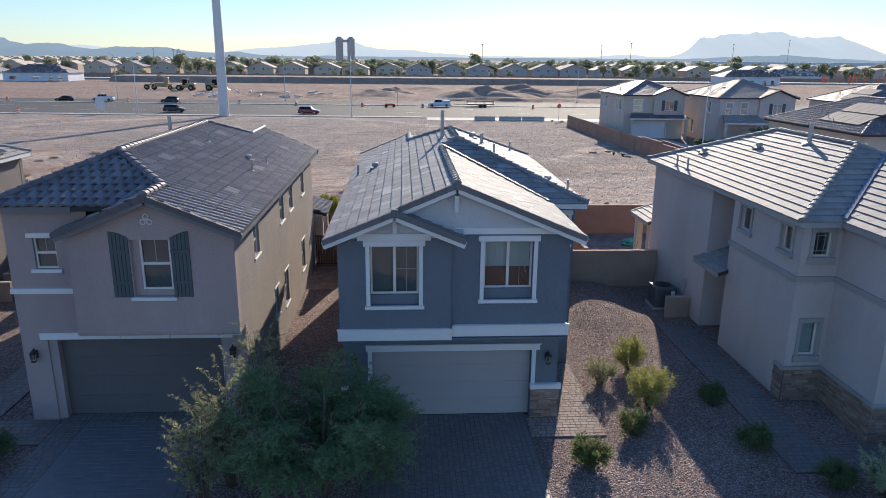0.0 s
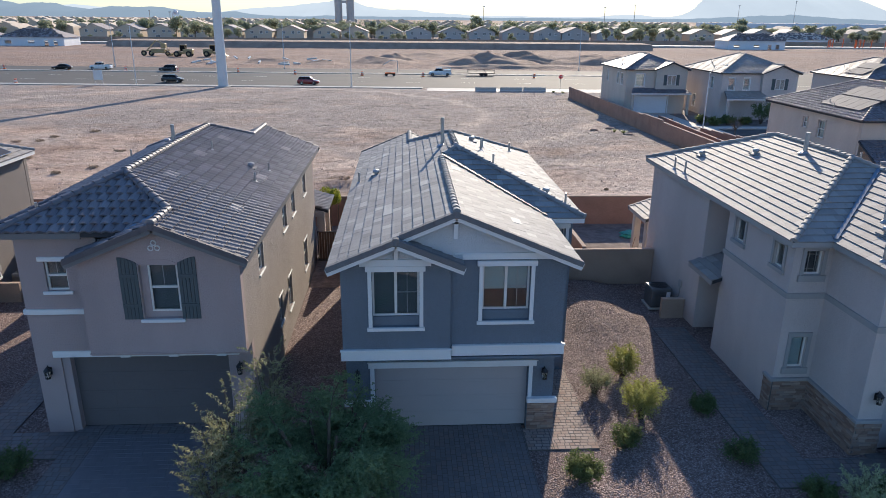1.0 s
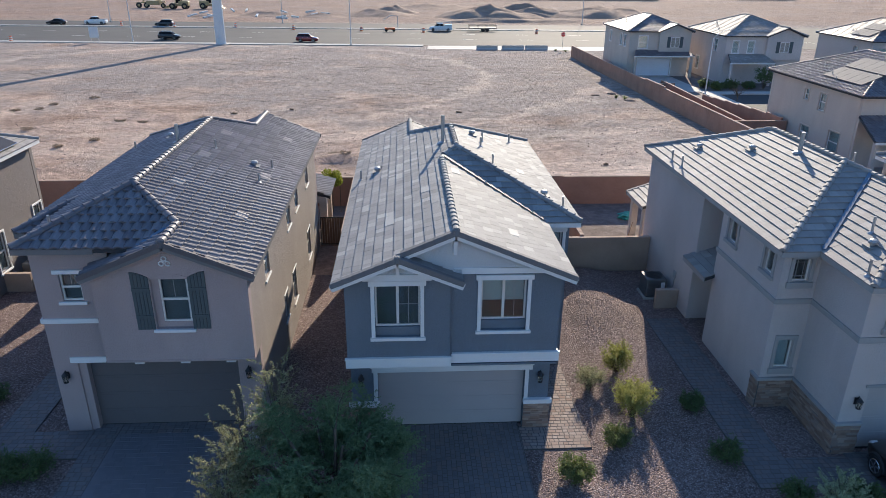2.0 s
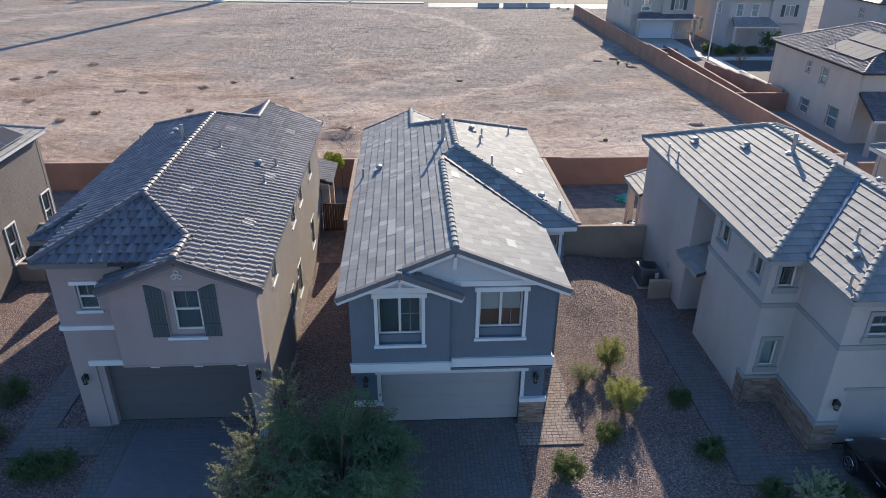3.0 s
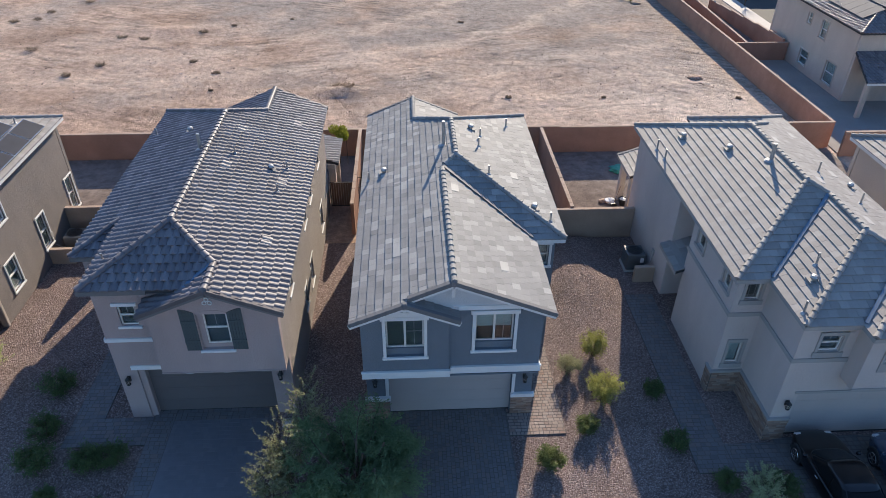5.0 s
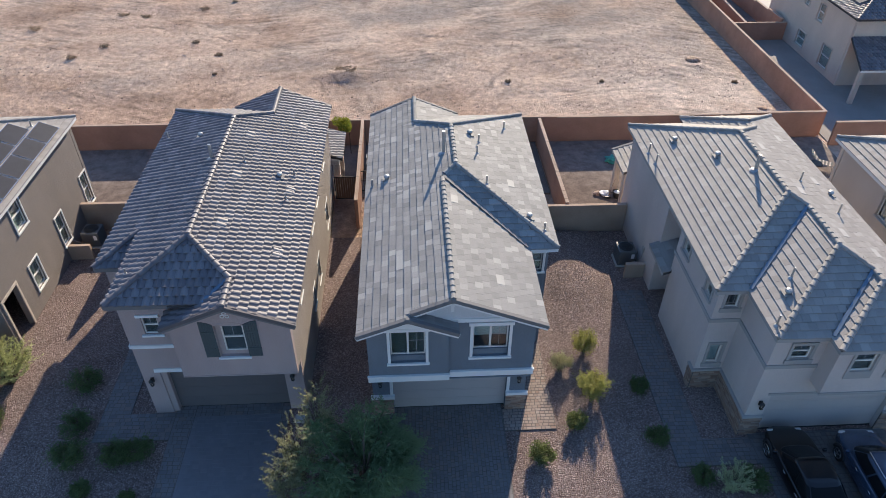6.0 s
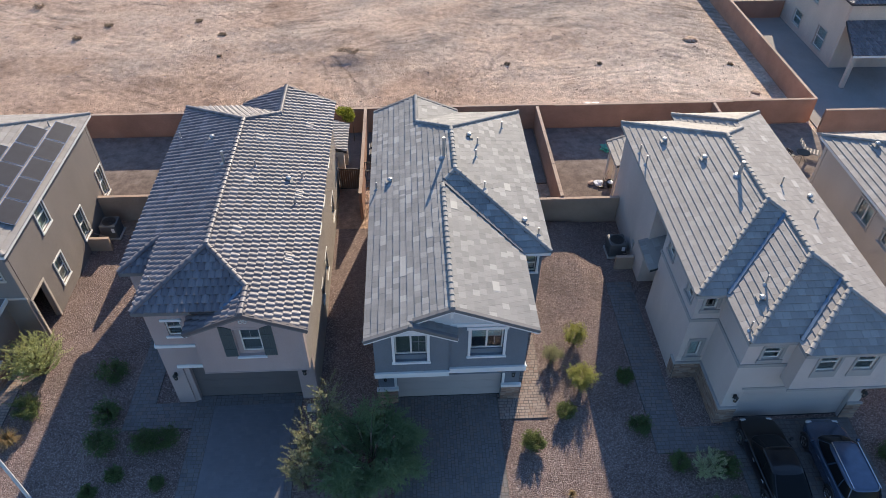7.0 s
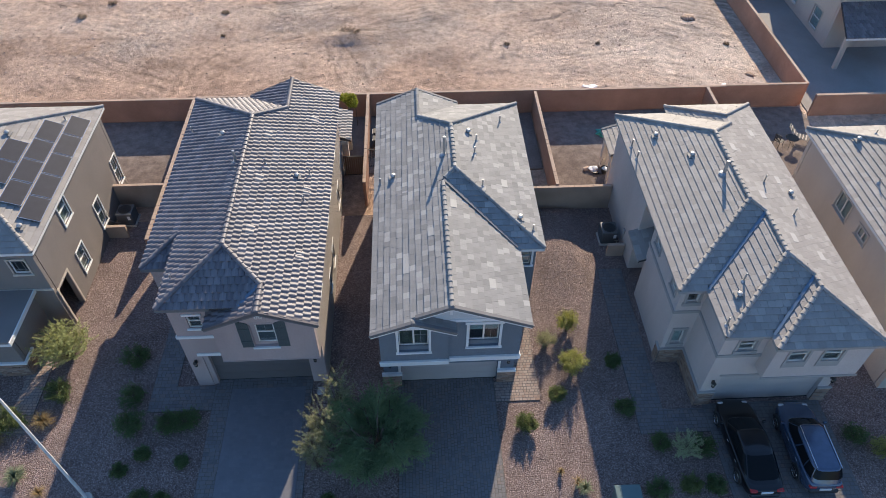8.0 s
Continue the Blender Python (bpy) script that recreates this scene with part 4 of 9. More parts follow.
# ---- the three near houses ----
def house_c():
    h = root("house", (1.6, 19.2, 0), "two-storey slate-blue stucco house with white trim and grey flat-tile roof", "house", "row of houses")
    # fronts
    FB, FM, FG = Face("x", 18.30, -1), Face("x", 18.40, -1), Face("x", 19.10, -1)
    LW, RW, RB = Face("y", -1.72, -1), Face("y", 4.72, 1), Face("y", 5.98, 1)
    bm = bmesh.new()
    wall_sheet(bm, FB, -1.72, 1.40, 3.0, 5.95, [(-0.84, 0.50, 4.02, 5.74)], 0.3)
    part("wall", bm, M["stucco_blue"], h)
    bm = bmesh.new()
    wall_sheet(bm, FM, 1.40, 4.72, 3.0, 6.05, [(2.33, 3.70, 4.14, 5.84)], 0.3)
    part("wall", bm, M["stucco_blue"], h)
    bm = bmesh.new()
    gable(bm, FM.moved(0.02), [(-1.72, 6.05), (4.72, 6.05), (4.6, 6.07), (1.52, 7.33), (-1.6, 6.07)], 0.2)
    part("gable_wall", bm, M["gable_white"], h, "pale painted gable")
    bm = bmesh.new()
    gable(bm, FB.moved(0.02), [(-1.72, 5.96), (1.42, 5.96), (-0.15, 6.62)], 0.3)
    part("gable_wall", bm, M["gable_white"], h, "pale painted gable")
    bm = bmesh.new()
    wall_sheet(bm, FG, -1.72, 4.72, 0.0, 2.99, [(-0.86, 3.92, -0.0, 2.28)], 0.3)
    part("wall", bm, M["stucco_blue"], h)
    bm = bmesh.new()
    box(bm, -1.72, 18.33, 2.94, 4.72, 19.1, 3.0)
    part("soffit", bm, M["stucco_blue"], h)
    bm = bmesh.new()
    wall_sheet(bm, LW, 19.10, 34.4, 0.0, 6.0, [(21.5, 22.4, 4.6, 5.6), (26.0, 26.9, 4.6, 5.6)], 0.3)
    box(bm, -1.72, 18.602, 3.0, -1.42, 19.402, 6.0)
    part("wall", bm, M["stucco_blue"], h)
    bm = bmesh.new()
    wall_sheet(bm, RW, 19.10, 22.98, 0.0, 6.0, [(20.3, 21.2, 4.6, 5.6)], 0.3, ends=(0.302, 0.0))
    box(bm, 4.42, 18.702, 3.0, 4.72, 19.402, 6.0)
    part("wall", bm, M["stucco_blue"], h)
    FR = Face("x", 22.98, -1)
    bm = bmesh.new()
    wall_sheet(bm, FR, 4.72, 5.98, 0.0, 6.02, [(4.98, 5.74, 4.5, 5.55)], 0.3)
    part("wall", bm, M["stucco_blue"], h)
    bm = bmesh.new()
    wall_sheet(bm, RB, 22.98, 34.2, 0.0, 6.0, [(26.0, 27.0, 4.6, 5.6), (30.0, 31.2, 1.0, 2.3)], 0.3)
    part("wall", bm, M["stucco_blue"], h)
    bm = bmesh.new()
    wall_sheet(bm, Face("x", 34.4, 1), -1.72, 5.98, 0.0, 6.0, [], 0.3, [(0.38, 6.85), (2.8, 6.0)])
    part("wall", bm, M["stucco_blue"], h)
    room_box(h, -1.4, 19.4, 3.0, 4.4, 34.0, 3.0)
    # windows and trim
    window(h, FB, -0.84, 0.50, 4.30, 5.74, "slider", 0.2, blind="dark", blind_to=1.0)
    window(h, FM, 2.33, 3.70, 4.42, 5.84, "slider", 0.2, blind="teal", blind_to=0.56)
    for F, a, b, z in ((FB, -0.84, 0.50, 4.02), (FM, 2.33, 3.70, 4.14)):
        bm = bmesh.new()
        F.box(bm, a, b, -0.26, -0.12, z, z + 0.28)
        part("window_apron", bm, M["stucco_blue"], h)
    frame_trim(h, FB, -0.84, 0.50, 4.02, 5.74, 0.12, head=0.16, ears=0.06)
    frame_trim(h, FM, 2.33, 3.70, 4.14, 5.84, 0.12, head=0.16, ears=0.06)
    trim(h, FB, [(-1.18, 0.84, 5.90, 6.10, 0.06)])
    trim(h, FM, [(1.72, 4.45, 6.04, 6.20, 0.05), (1.5, 4.38, 6.20, 6.24, 0.07)])
    trim(h, FB, [(-1.78, 1.44, 2.98, 3.28, 0.07), (-1.80, 1.46, 3.28, 3.33, 0.11)])
    trim(h, FM, [(1.44, 4.80, 3.04, 3.34, 0.07), (1.46, 4.82, 3.34, 3.39, 0.11)])
    trim(h, RW, [(18.40, 22.98, 3.04, 3.34, 0.07)])
    trim(h, FR, [(4.86, 4.98, 4.5, 5.55), (5.74, 5.86, 4.5, 5.55), (4.84, 5.90, 5.55, 5.72, 0.07), (4.84, 5.90, 4.40, 4.5, 0.08), (4.74, 6.02, 5.80, 6.0, 0.05)])
    window(h, FR, 4.98, 5.74, 4.5, 5.55, "hung", 0.1, blind="full", blind_to=0.9)
    for u in (21.5, 26.0):
        window(h, LW, u, u + 0.9, 4.6, 5.6, "hung", 0.1)
    window(h, RW, 20.3, 21.2, 4.6, 5.6, "hung", 0.1)
    window(h, RB, 26.0, 27.0, 4.6, 5.6, "hung", 0.1)
    window(h, RB, 30.0, 31.2, 1.0, 2.3, "hung", 0.1)
    # knee braces in the gables
    for x, y, z in ((1.52, 18.38, 6.98), (-0.15, 18.28, 6.36)):
        bm = bmesh.new()
        box(bm, x - 0.055, y - 0.22, z + 0.05, x + 0.055, y, z + 0.17)
        box(bm, x - 0.055, y - 0.10, z - 0.30, x + 0.055, y, z + 0.05)
        part("bracket", bm, M["trim_white"], h, "white gable bracket")
    # garage
    D = FG.moved(-0.24)
    garage_door(h, D, -0.86, 3.92, 0.02, 2.28, "garage_light")
    trim(h, FG, [(-1.05, 4.16, 2.28, 2.46, 0.06), (-1.08, 4.20, 2.46, 2.50, 0.09)])
    trim(h, FG, [(-1.0, -0.86, 1.16, 2.28, 0.05), (3.92, 4.05, 1.16, 2.28, 0.05)])
    for a, b in ((-1.78, -0.86), (3.92, 4.79)):
        trim(h, FG, [(a - 0.03, b + 0.05, 1.02, 1.18, 0.16)], name="cap_stone")
        stone_face(h, FG, a, b, 0.0, 1.02, 0.10)
    lantern(h, FG, 4.40, 2.08)
    lantern(h, FG, -1.38, 2.08)
    # roof
    r = Roof(h, "flat", "roof_flat", 0.42, 6.0, lambda x, y, d: d == "R" and y < 24 or d == "L" and y < 19.2)
    r.plane("L", -2.0, [(-2.0, 18.10), (1.52, 18.10), (1.52, 26.16), (-2.0, 26.16)])
    r.plane("L", -2.0, [(-2.0, 17.84), (-0.15, 17.84), (-0.15, 18.10), (-2.0, 18.10)])
    r.plane("L", -2.0, [(-2.0, 26.16), (1.52, 26.16), (2.15, 26.81), (2.15, 30.45), (0.38, 32.22), (-2.0, 32.22)])
    r.plane("L", -2.0, [(-2.0, 32.22), (0.38, 32.22), (0.38, 34.88), (-2.0, 34.88)])
    r.plane("R", 5.05, [(1.52, 18.10), (5.05, 18.10), (5.05, 22.66), (1.52, 26.18)])
    r.plane("F", 22.66, [(5.05, 22.66), (6.3, 22.66), (2.15, 26.81), (1.52, 26.16)])
    r.plane("R", 6.3, [(6.3, 22.66), (6.3, 34.6), (2.15, 30.45), (2.15, 26.81)])
    r.plane("B", 34.6, [(6.3, 34.6), (2.15, 30.45), (0.38, 32.22), (2.76, 34.6)])
    r.plane("R", 2.76, [(2.76, 34.6), (2.76, 34.88), (0.38, 34.88), (0.38, 32.22)])
    r.plane("R", 1.70, [(-0.15, 17.84), (1.70, 17.84), (1.70, 18.38), (-0.15, 18.38)])
    zf, zb, zw = 6 + 0.42 * 3.52 + 0.03, 6 + 0.42 * 4.15 + 0.03, 6 + 0.42 * 2.38 + 0.03
    r.cap_line((1.52, 18.05, zf), (1.52, 26.0, zf))
    r.cap_line((2.15, 26.81, zb), (2.15, 30.45, zb))
    r.cap_line((6.3, 22.66, 6.05), (2.15, 26.81, zb))
    r.cap_line((1.62, 26.3, zf + 0.02), (2.15, 26.81, zb))
    r.cap_line((6.3, 34.6, 6.05), (2.15, 30.45, zb))
    r.cap_line((0.38, 32.22, zw), (2.15, 30.45, zb))
    r.cap_line((0.38, 34.88, zw), (0.38, 32.22, zw))
    r.finish()
    r.rake((-2.05, 17.84, 6.0), (-0.15, 17.84, 6.78), (0, -1, 0), "trim_white")
    r.rake((1.75, 17.84, 6.0), (-0.15, 17.84, 6.78), (0, -1, 0), "trim_white")
    r.rake((-0.05, 18.10, 6.82), (1.52, 18.10, 7.48), (0, -1, 0), "trim_white")
    r.rake((5.10, 18.10, 6.0), (1.52, 18.10, 7.48), (0, -1, 0), "trim_white")
    r.rake((-2.05, 34.90, 6.0), (0.38, 34.90, 7.0), (0, 1, 0))
    r.rake((2.80, 34.90, 6.0), (0.38, 34.90, 7.0), (0, 1, 0))
    r.eave((-2.0, 17.84, 6.0), (-2.0, 34.88, 6.0))
    r.eave((5.05, 18.10, 6.0), (5.05, 22.66, 6.0))
    r.eave((5.05, 22.66, 6.0), (6.3, 22.66, 6.0), "trim_white")
    r.eave((6.3, 22.66, 6.0), (6.3, 34.6, 6.0))
    bm = bmesh.new()
    beam(bm, (5.0, 22.68, 6.115), (1.56, 26.14, 7.575), 0.13, 0.03)
    part("valley_flashing", bm, M["fascia"], r.roof)
    return h, r


def stone_face(house, F, u0, u1, z0, z1, out=0.08, name="stone"):
    """Stacked stone: courses of uneven ledges on a backing."""
    bm = bmesh.new()
    F.box(bm, u0 + 0.01, u1 - 0.01, 0.0, out * 0.6, z0, z1)
    back = part("stone_veneer", bm, M["joint"], house, "brown stacked-stone facing")
    rng = random.Random(int(u0 * 100) + int(F.plane * 10))
    z = z0 + 0.004
    while z < z1 - 0.05:
        hh = min(rng.choice((0.06, 0.075, 0.095)), z1 - z)
        u = u0 - rng.uniform(0, 0.1)
        while u < u1:
            w = rng.uniform(0.16, 0.42)
            a, b = max(u, u0), min(u + w - 0.008, u1)
            if b - a > 0.04:
                bm = bmesh.new()
                F.box(bm, a, b, out * 0.5, out * rng.uniform(0.85, 1.2), z, z + hh - 0.008)
                part(name, bm, M["stone"], back)
            u += w
        z += hh


def house_l():
    h = root("house", (-8.0, 19.5, 0), "two-storey taupe stucco house with dark S-tile roof and shuttered window", "house", "row of houses")
    T, S = M["stucco_taupe"], M["stucco_taupe_side"]
    FJ, FG = Face("x", 18.80, -1), Face("x", 19.50, -1)
    RW, L1, L2 = Face("y", -4.60, 1), Face("y", -11.1, -1), Face("y", -12.6, -1)
    bm = bmesh.new()
    wall_sheet(bm, FJ, -9.10, -4.60, 3.05, 5.95, [(-7.42, -6.32, 4.17, 5.86)], 0.3, [(-6.80, 6.95)])
    part("wall", bm, T, h)
    bm = bmesh.new()
    wall_sheet(bm, FG, -11.1, -4.60, 0.0, 3.048, [(-10.36, -5.35, 0.0, 2.62)], 0.3)
    part("wall", bm, T, h)
    bm = bmesh.new()
    wall_sheet(bm, FG, -11.1, -8.8, 3.05, 6.6, [(-10.36, -9.74, 4.80, 5.73)], 0.3)
    part("wall", bm, T, h)
    bm = bmesh.new()
    box(bm, -9.10, 18.82, 3.0, -4.62, 19.5, 3.05)
    part("soffit", bm, T, h)
    side = [(21.3, 22.1, 4.55, 5.55), (26.0, 26.9, 4.55, 5.55), (28.2, 29.1, 4.55, 5.55), (31.6, 32.5, 4.55, 5.55), (24.2, 24.9, 1.4, 2.5), (26.3, 27.2, 1.1, 2.5), (31.0, 32.0, 1.1, 2.5)]
    bm = bmesh.new()
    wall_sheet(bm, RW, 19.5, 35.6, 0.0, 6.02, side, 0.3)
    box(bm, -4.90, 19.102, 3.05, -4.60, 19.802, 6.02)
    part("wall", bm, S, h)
    bm = bmesh.new()
    wall_sheet(bm, L1, 19.5, 22.4, 0.0, 6.6, [], 0.3, ends=(0.302, 0.0))
    part("wall", bm, T, h)
    bm = bmesh.new()
    wall_sheet(bm, Face("x", 22.4, -1), -12.6, -11.1, 0.0, 6.0, [], 0.3)
    part("wall", bm, T, h)
    bm = bmesh.new()
    wall_sheet(bm, L2, 22.4, 35.4, 0.0, 6.0, [], 0.3)
    part("wall", bm, T, h)
    bm = bmesh.new()
    wall_sheet(bm, Face("x", 35.5, 1), -12.6, -4.6, 0.0, 6.0, [], 0.3, [(-9.5, 6.0), (-7.0, 6.95)])
    part("wall", bm, T, h)
    room_box(h, -10.8, 19.9, 3.05, -4.9, 35.0, 3.05)
    # shuttered window with a low arch
    window(h, FJ, -7.22, -6.38, 4.34, 5.86, "hung", 0.16, blind="dark", blind_to=1.0)
    bm = bmesh.new()
    arch = [(-7.42, 5.82)] + [(-6.87 + 0.55 * math.cos(a), 5.82 + 0.17 * math.sin(a)) for a in [math.pi * (1 - k / 8) for k in range(1, 8)]] + [(-6.32, 5.82)]
    for F, zz in ((FJ.moved(-0.14), 0),):
        F.box(bm, -7.42, -7.22, -0.04, 0.0, 4.17, 5.86)
        F.box(bm, -6.38, -6.32, -0.04, 0.0, 4.17, 5.86)
        F.box(bm, -7.22, -6.38, -0.04, 0.0, 4.17, 4.34)
    part("window_reveal", bm, T, h)
    bm = bmesh.new()
    gable(bm, FJ.moved(0.01), arch, 0.02)
    part("arch_head", bm, T, h)
    trim(h, FJ, [(-7.50, -6.25, 4.08, 4.17, 0.10)], name="sill")
    for a, b, tall in ((-7.96, -7.44, -1), (-6.32, -5.80, 1)):
        bm = bmesh.new()
        n = 5
        for k in range(n):
            u0, u1 = a + (b - a) * k / n, a + (b - a) * (k + 1) / n - 0.012
            head = [(u, 5.88 + 0.18 * math.sin(math.pi / 2 * (((b - u) if tall < 0 else (u - a)) / (b - a)))) for u in (u1, (u0 + u1) / 2, u0)]
            gable(bm, FJ.moved(0.035), [(u0, 4.17), (u1, 4.17)] + head, 0.035)
        for z in (4.55, 5.45):
            FJ.box(bm, a, b - 0.012, 0.035, 0.055, z, z + 0.10)
        part("shutter", bm, M["shutter"], h, "dark green-grey board shutter")
    # three clay rings in the gable
    for du, dz in ((-0.09, 0), (0.09, 0), (0, 0.15)):
        bm = bmesh.new()
        c = Vector(FJ.pt(-6.90 + du, 0.03, 6.33 + dz))
        ring = [c + Vector((0.07 * math.cos(k * 0.5236), 0, 0.07 * math.sin(k * 0.5236))) for k in range(13)]
        tube(bm, ring, 0.02, 6, False)
        part("gable_ring", bm, M["trim_white"], h, "pale clay pipe ring")
    trim(h, FG, [(-11.15, -9.12, 4.06, 4.22, 0.07)])
    trim(h, L1, [(19.45, 22.4, 4.06, 4.22, 0.07)])
    trim(h, FG, [(-10.50, -9.62, 5.73, 5.86, 0.07), (-10.48, -9.62, 4.70, 4.80, 0.08)])
    window(h, FG, -10.36, -9.74, 4.80, 5.73, "hung", 0.08, blind="dark", blind_to=1.0)
    trim(h, FG, [(-10.55, -5.0, 2.64, 2.84, 0.06)])
    trim(h, FJ, [(-9.12, -4.58, 3.05, 3.10, 0.03)], "stucco_taupe")
    for u in (-8.2, -6.8, -5.4):
        bm = bmesh.new()
        FG.box(bm, u - 0.14, u + 0.14, 0.0, 0.55, 2.86, 3.0)
        part("corbel", bm, M["trim_white"], h)
    garage_door(h, FG.moved(-0.30), -10.12, -5.35, 0.02, 2.60, "garage_dark")
    bm = bmesh.new()
    FG.box(bm, -10.36, -10.12, -0.34, -0.06, 0.0, 2.62)
    part("garage_jamb", bm, T, h)
    lantern(h, FG, -10.74, 2.20)
    lantern(h, FG, -5.0, 2.24)
    # number plaque, left plain
    bm = bmesh.new()
    FG.box(bm, -5.16, -4.74, 0.0, 0.04, 2.72, 2.90)
    pl = part("plaque", bm, M["trim_white"], h, "small pale address plaque")
    bm = bmesh.new()
    for k in range(4):
        FG.box(bm, -5.10 + k * 0.09, -5.04 + k * 0.09, 0.04, 0.046, 2.76, 2.86)
    part("plaque_bar", bm, M["black"], pl)
    for a, b, c, e in side:
        window(h, RW, a, b, c, e, "hung", 0.08)
        trim(h, RW, [(a - 0.08, b + 0.08, c - 0.08, c, 0.05)], name="sill")
        trim(h, RW, [(a - 0.08, b + 0.08, e, e + 0.08, 0.035)])
    # roof
    r = Roof(h, "s", "roof_s", 0.42, 6.05, lambda x, y, d: d == "R" and y < 24.5 or d == "F")
    r.plane("F", 19.09, [(-11.3, 19.09), (-7.7, 19.09), (-6.8, 20.0), (-8.6, 21.79)], 6.70)
    r.plane("L", -12.85, [(-11.33, 19.09), (-8.6, 21.79), (-8.6, 23.6), (-11.33, 23.6)])
    r.plane("L", -12.85, [(-12.85, 22.08), (-11.33, 23.6), (-12.85, 23.6)])
    r.plane("L", -12.85, [(-12.85, 23.6), (-8.6, 23.6), (-8.6, 31.5), (-12.85, 35.75)])
    r.plane("F", 22.08, [(-12.85, 22.08), (-11.33, 22.08), (-11.33, 23.6)])
    r.plane("R", -4.35, [(-4.35, 18.5), (-6.8, 18.5), (-6.8, 20.0), (-4.35, 20.0)])
    r.plane("R", -4.35, [(-4.35, 20.0), (-6.8, 20.0), (-8.6, 21.79), (-8.6, 31.5), (-7.0, 33.1), (-4.35, 33.1)])
    r.plane("R", -4.35, [(-4.35, 33.1), (-7.0, 33.1), (-7.0, 36.0), (-4.35, 36.0)])
    r.plane("L", -9.65, [(-7.0, 33.1), (-7.0, 36.0), (-9.65, 36.0), (-9.65, 35.75)])
    r.plane("B", 35.75, [(-12.85, 35.75), (-9.65, 35.75), (-7.0, 33.1), (-8.6, 31.5)])
    r.plane("L", -9.25, [(-9.25, 18.5), (-7.4, 18.5), (-7.4, 19.4), (-9.25, 19.4)])
    r.plane("L", -9.25, [(-7.4, 18.5), (-6.8, 18.5), (-6.8, 20.0), (-7.4, 19.4)])
    zr, zg, zw = 6.05 + 0.42 * 4.25 + 0.05, 6.05 + 0.42 * 2.45 + 0.05, 6.05 + 0.42 * 2.65 + 0.05
    r.cap_line((-6.8, 18.45, zg), (-6.8, 20.0, zg))
    r.cap_line((-6.8, 20.0, zg), (-8.6, 21.79, zr))
    r.cap_line((-11.3, 19.09, 6.76), (-8.6, 21.79, zr))
    r.cap_line((-8.6, 21.79, zr), (-8.6, 31.5, zr))
    r.cap_line((-7.0, 33.1, zw), (-8.6, 31.5, zr))
    r.cap_line((-12.85, 35.75, 6.1), (-8.6, 31.5, zr))
    r.cap_line((-7.0, 36.0, zw), (-7.0, 33.1, zw))
    r.cap_line((-12.85, 22.08, 6.1), (-11.33, 23.6, 6.74))
    r.finish(0.13)
    r.rake((-4.30, 18.5, 6.05), (-6.8, 18.5, 7.08), (0, -1, 0))
    r.rake((-9.30, 18.5, 6.05), (-6.8, 18.5, 7.08), (0, -1, 0))
    r.rake((-4.30, 36.0, 6.05), (-7.0, 36.0, 7.16), (0, 1, 0))
    r.rake((-9.7, 36.0, 6.05), (-7.0, 36.0, 7.16), (0, 1, 0))
    r.eave((-4.35, 18.5, 6.05), (-4.35, 36.0, 6.05))
    r.eave((-11.3, 19.09, 6.70), (-9.0, 19.09, 6.70))
    r.eave((-11.33, 19.09, 6.69), (-11.33, 22.1, 6.69))
    r.eave((-12.85, 22.08, 6.05), (-12.85, 35.75, 6.05))
    r.eave((-12.85, 22.08, 6.05), (-11.3, 22.08, 6.05))
    bm = bmesh.new()
    beam(bm, (-7.72, 19.12, 6.78), (-6.84, 20.0, 7.16), 0.16, 0.02)
    part("valley_flashing", bm, M["flashing"], r.roof)
    return h, r


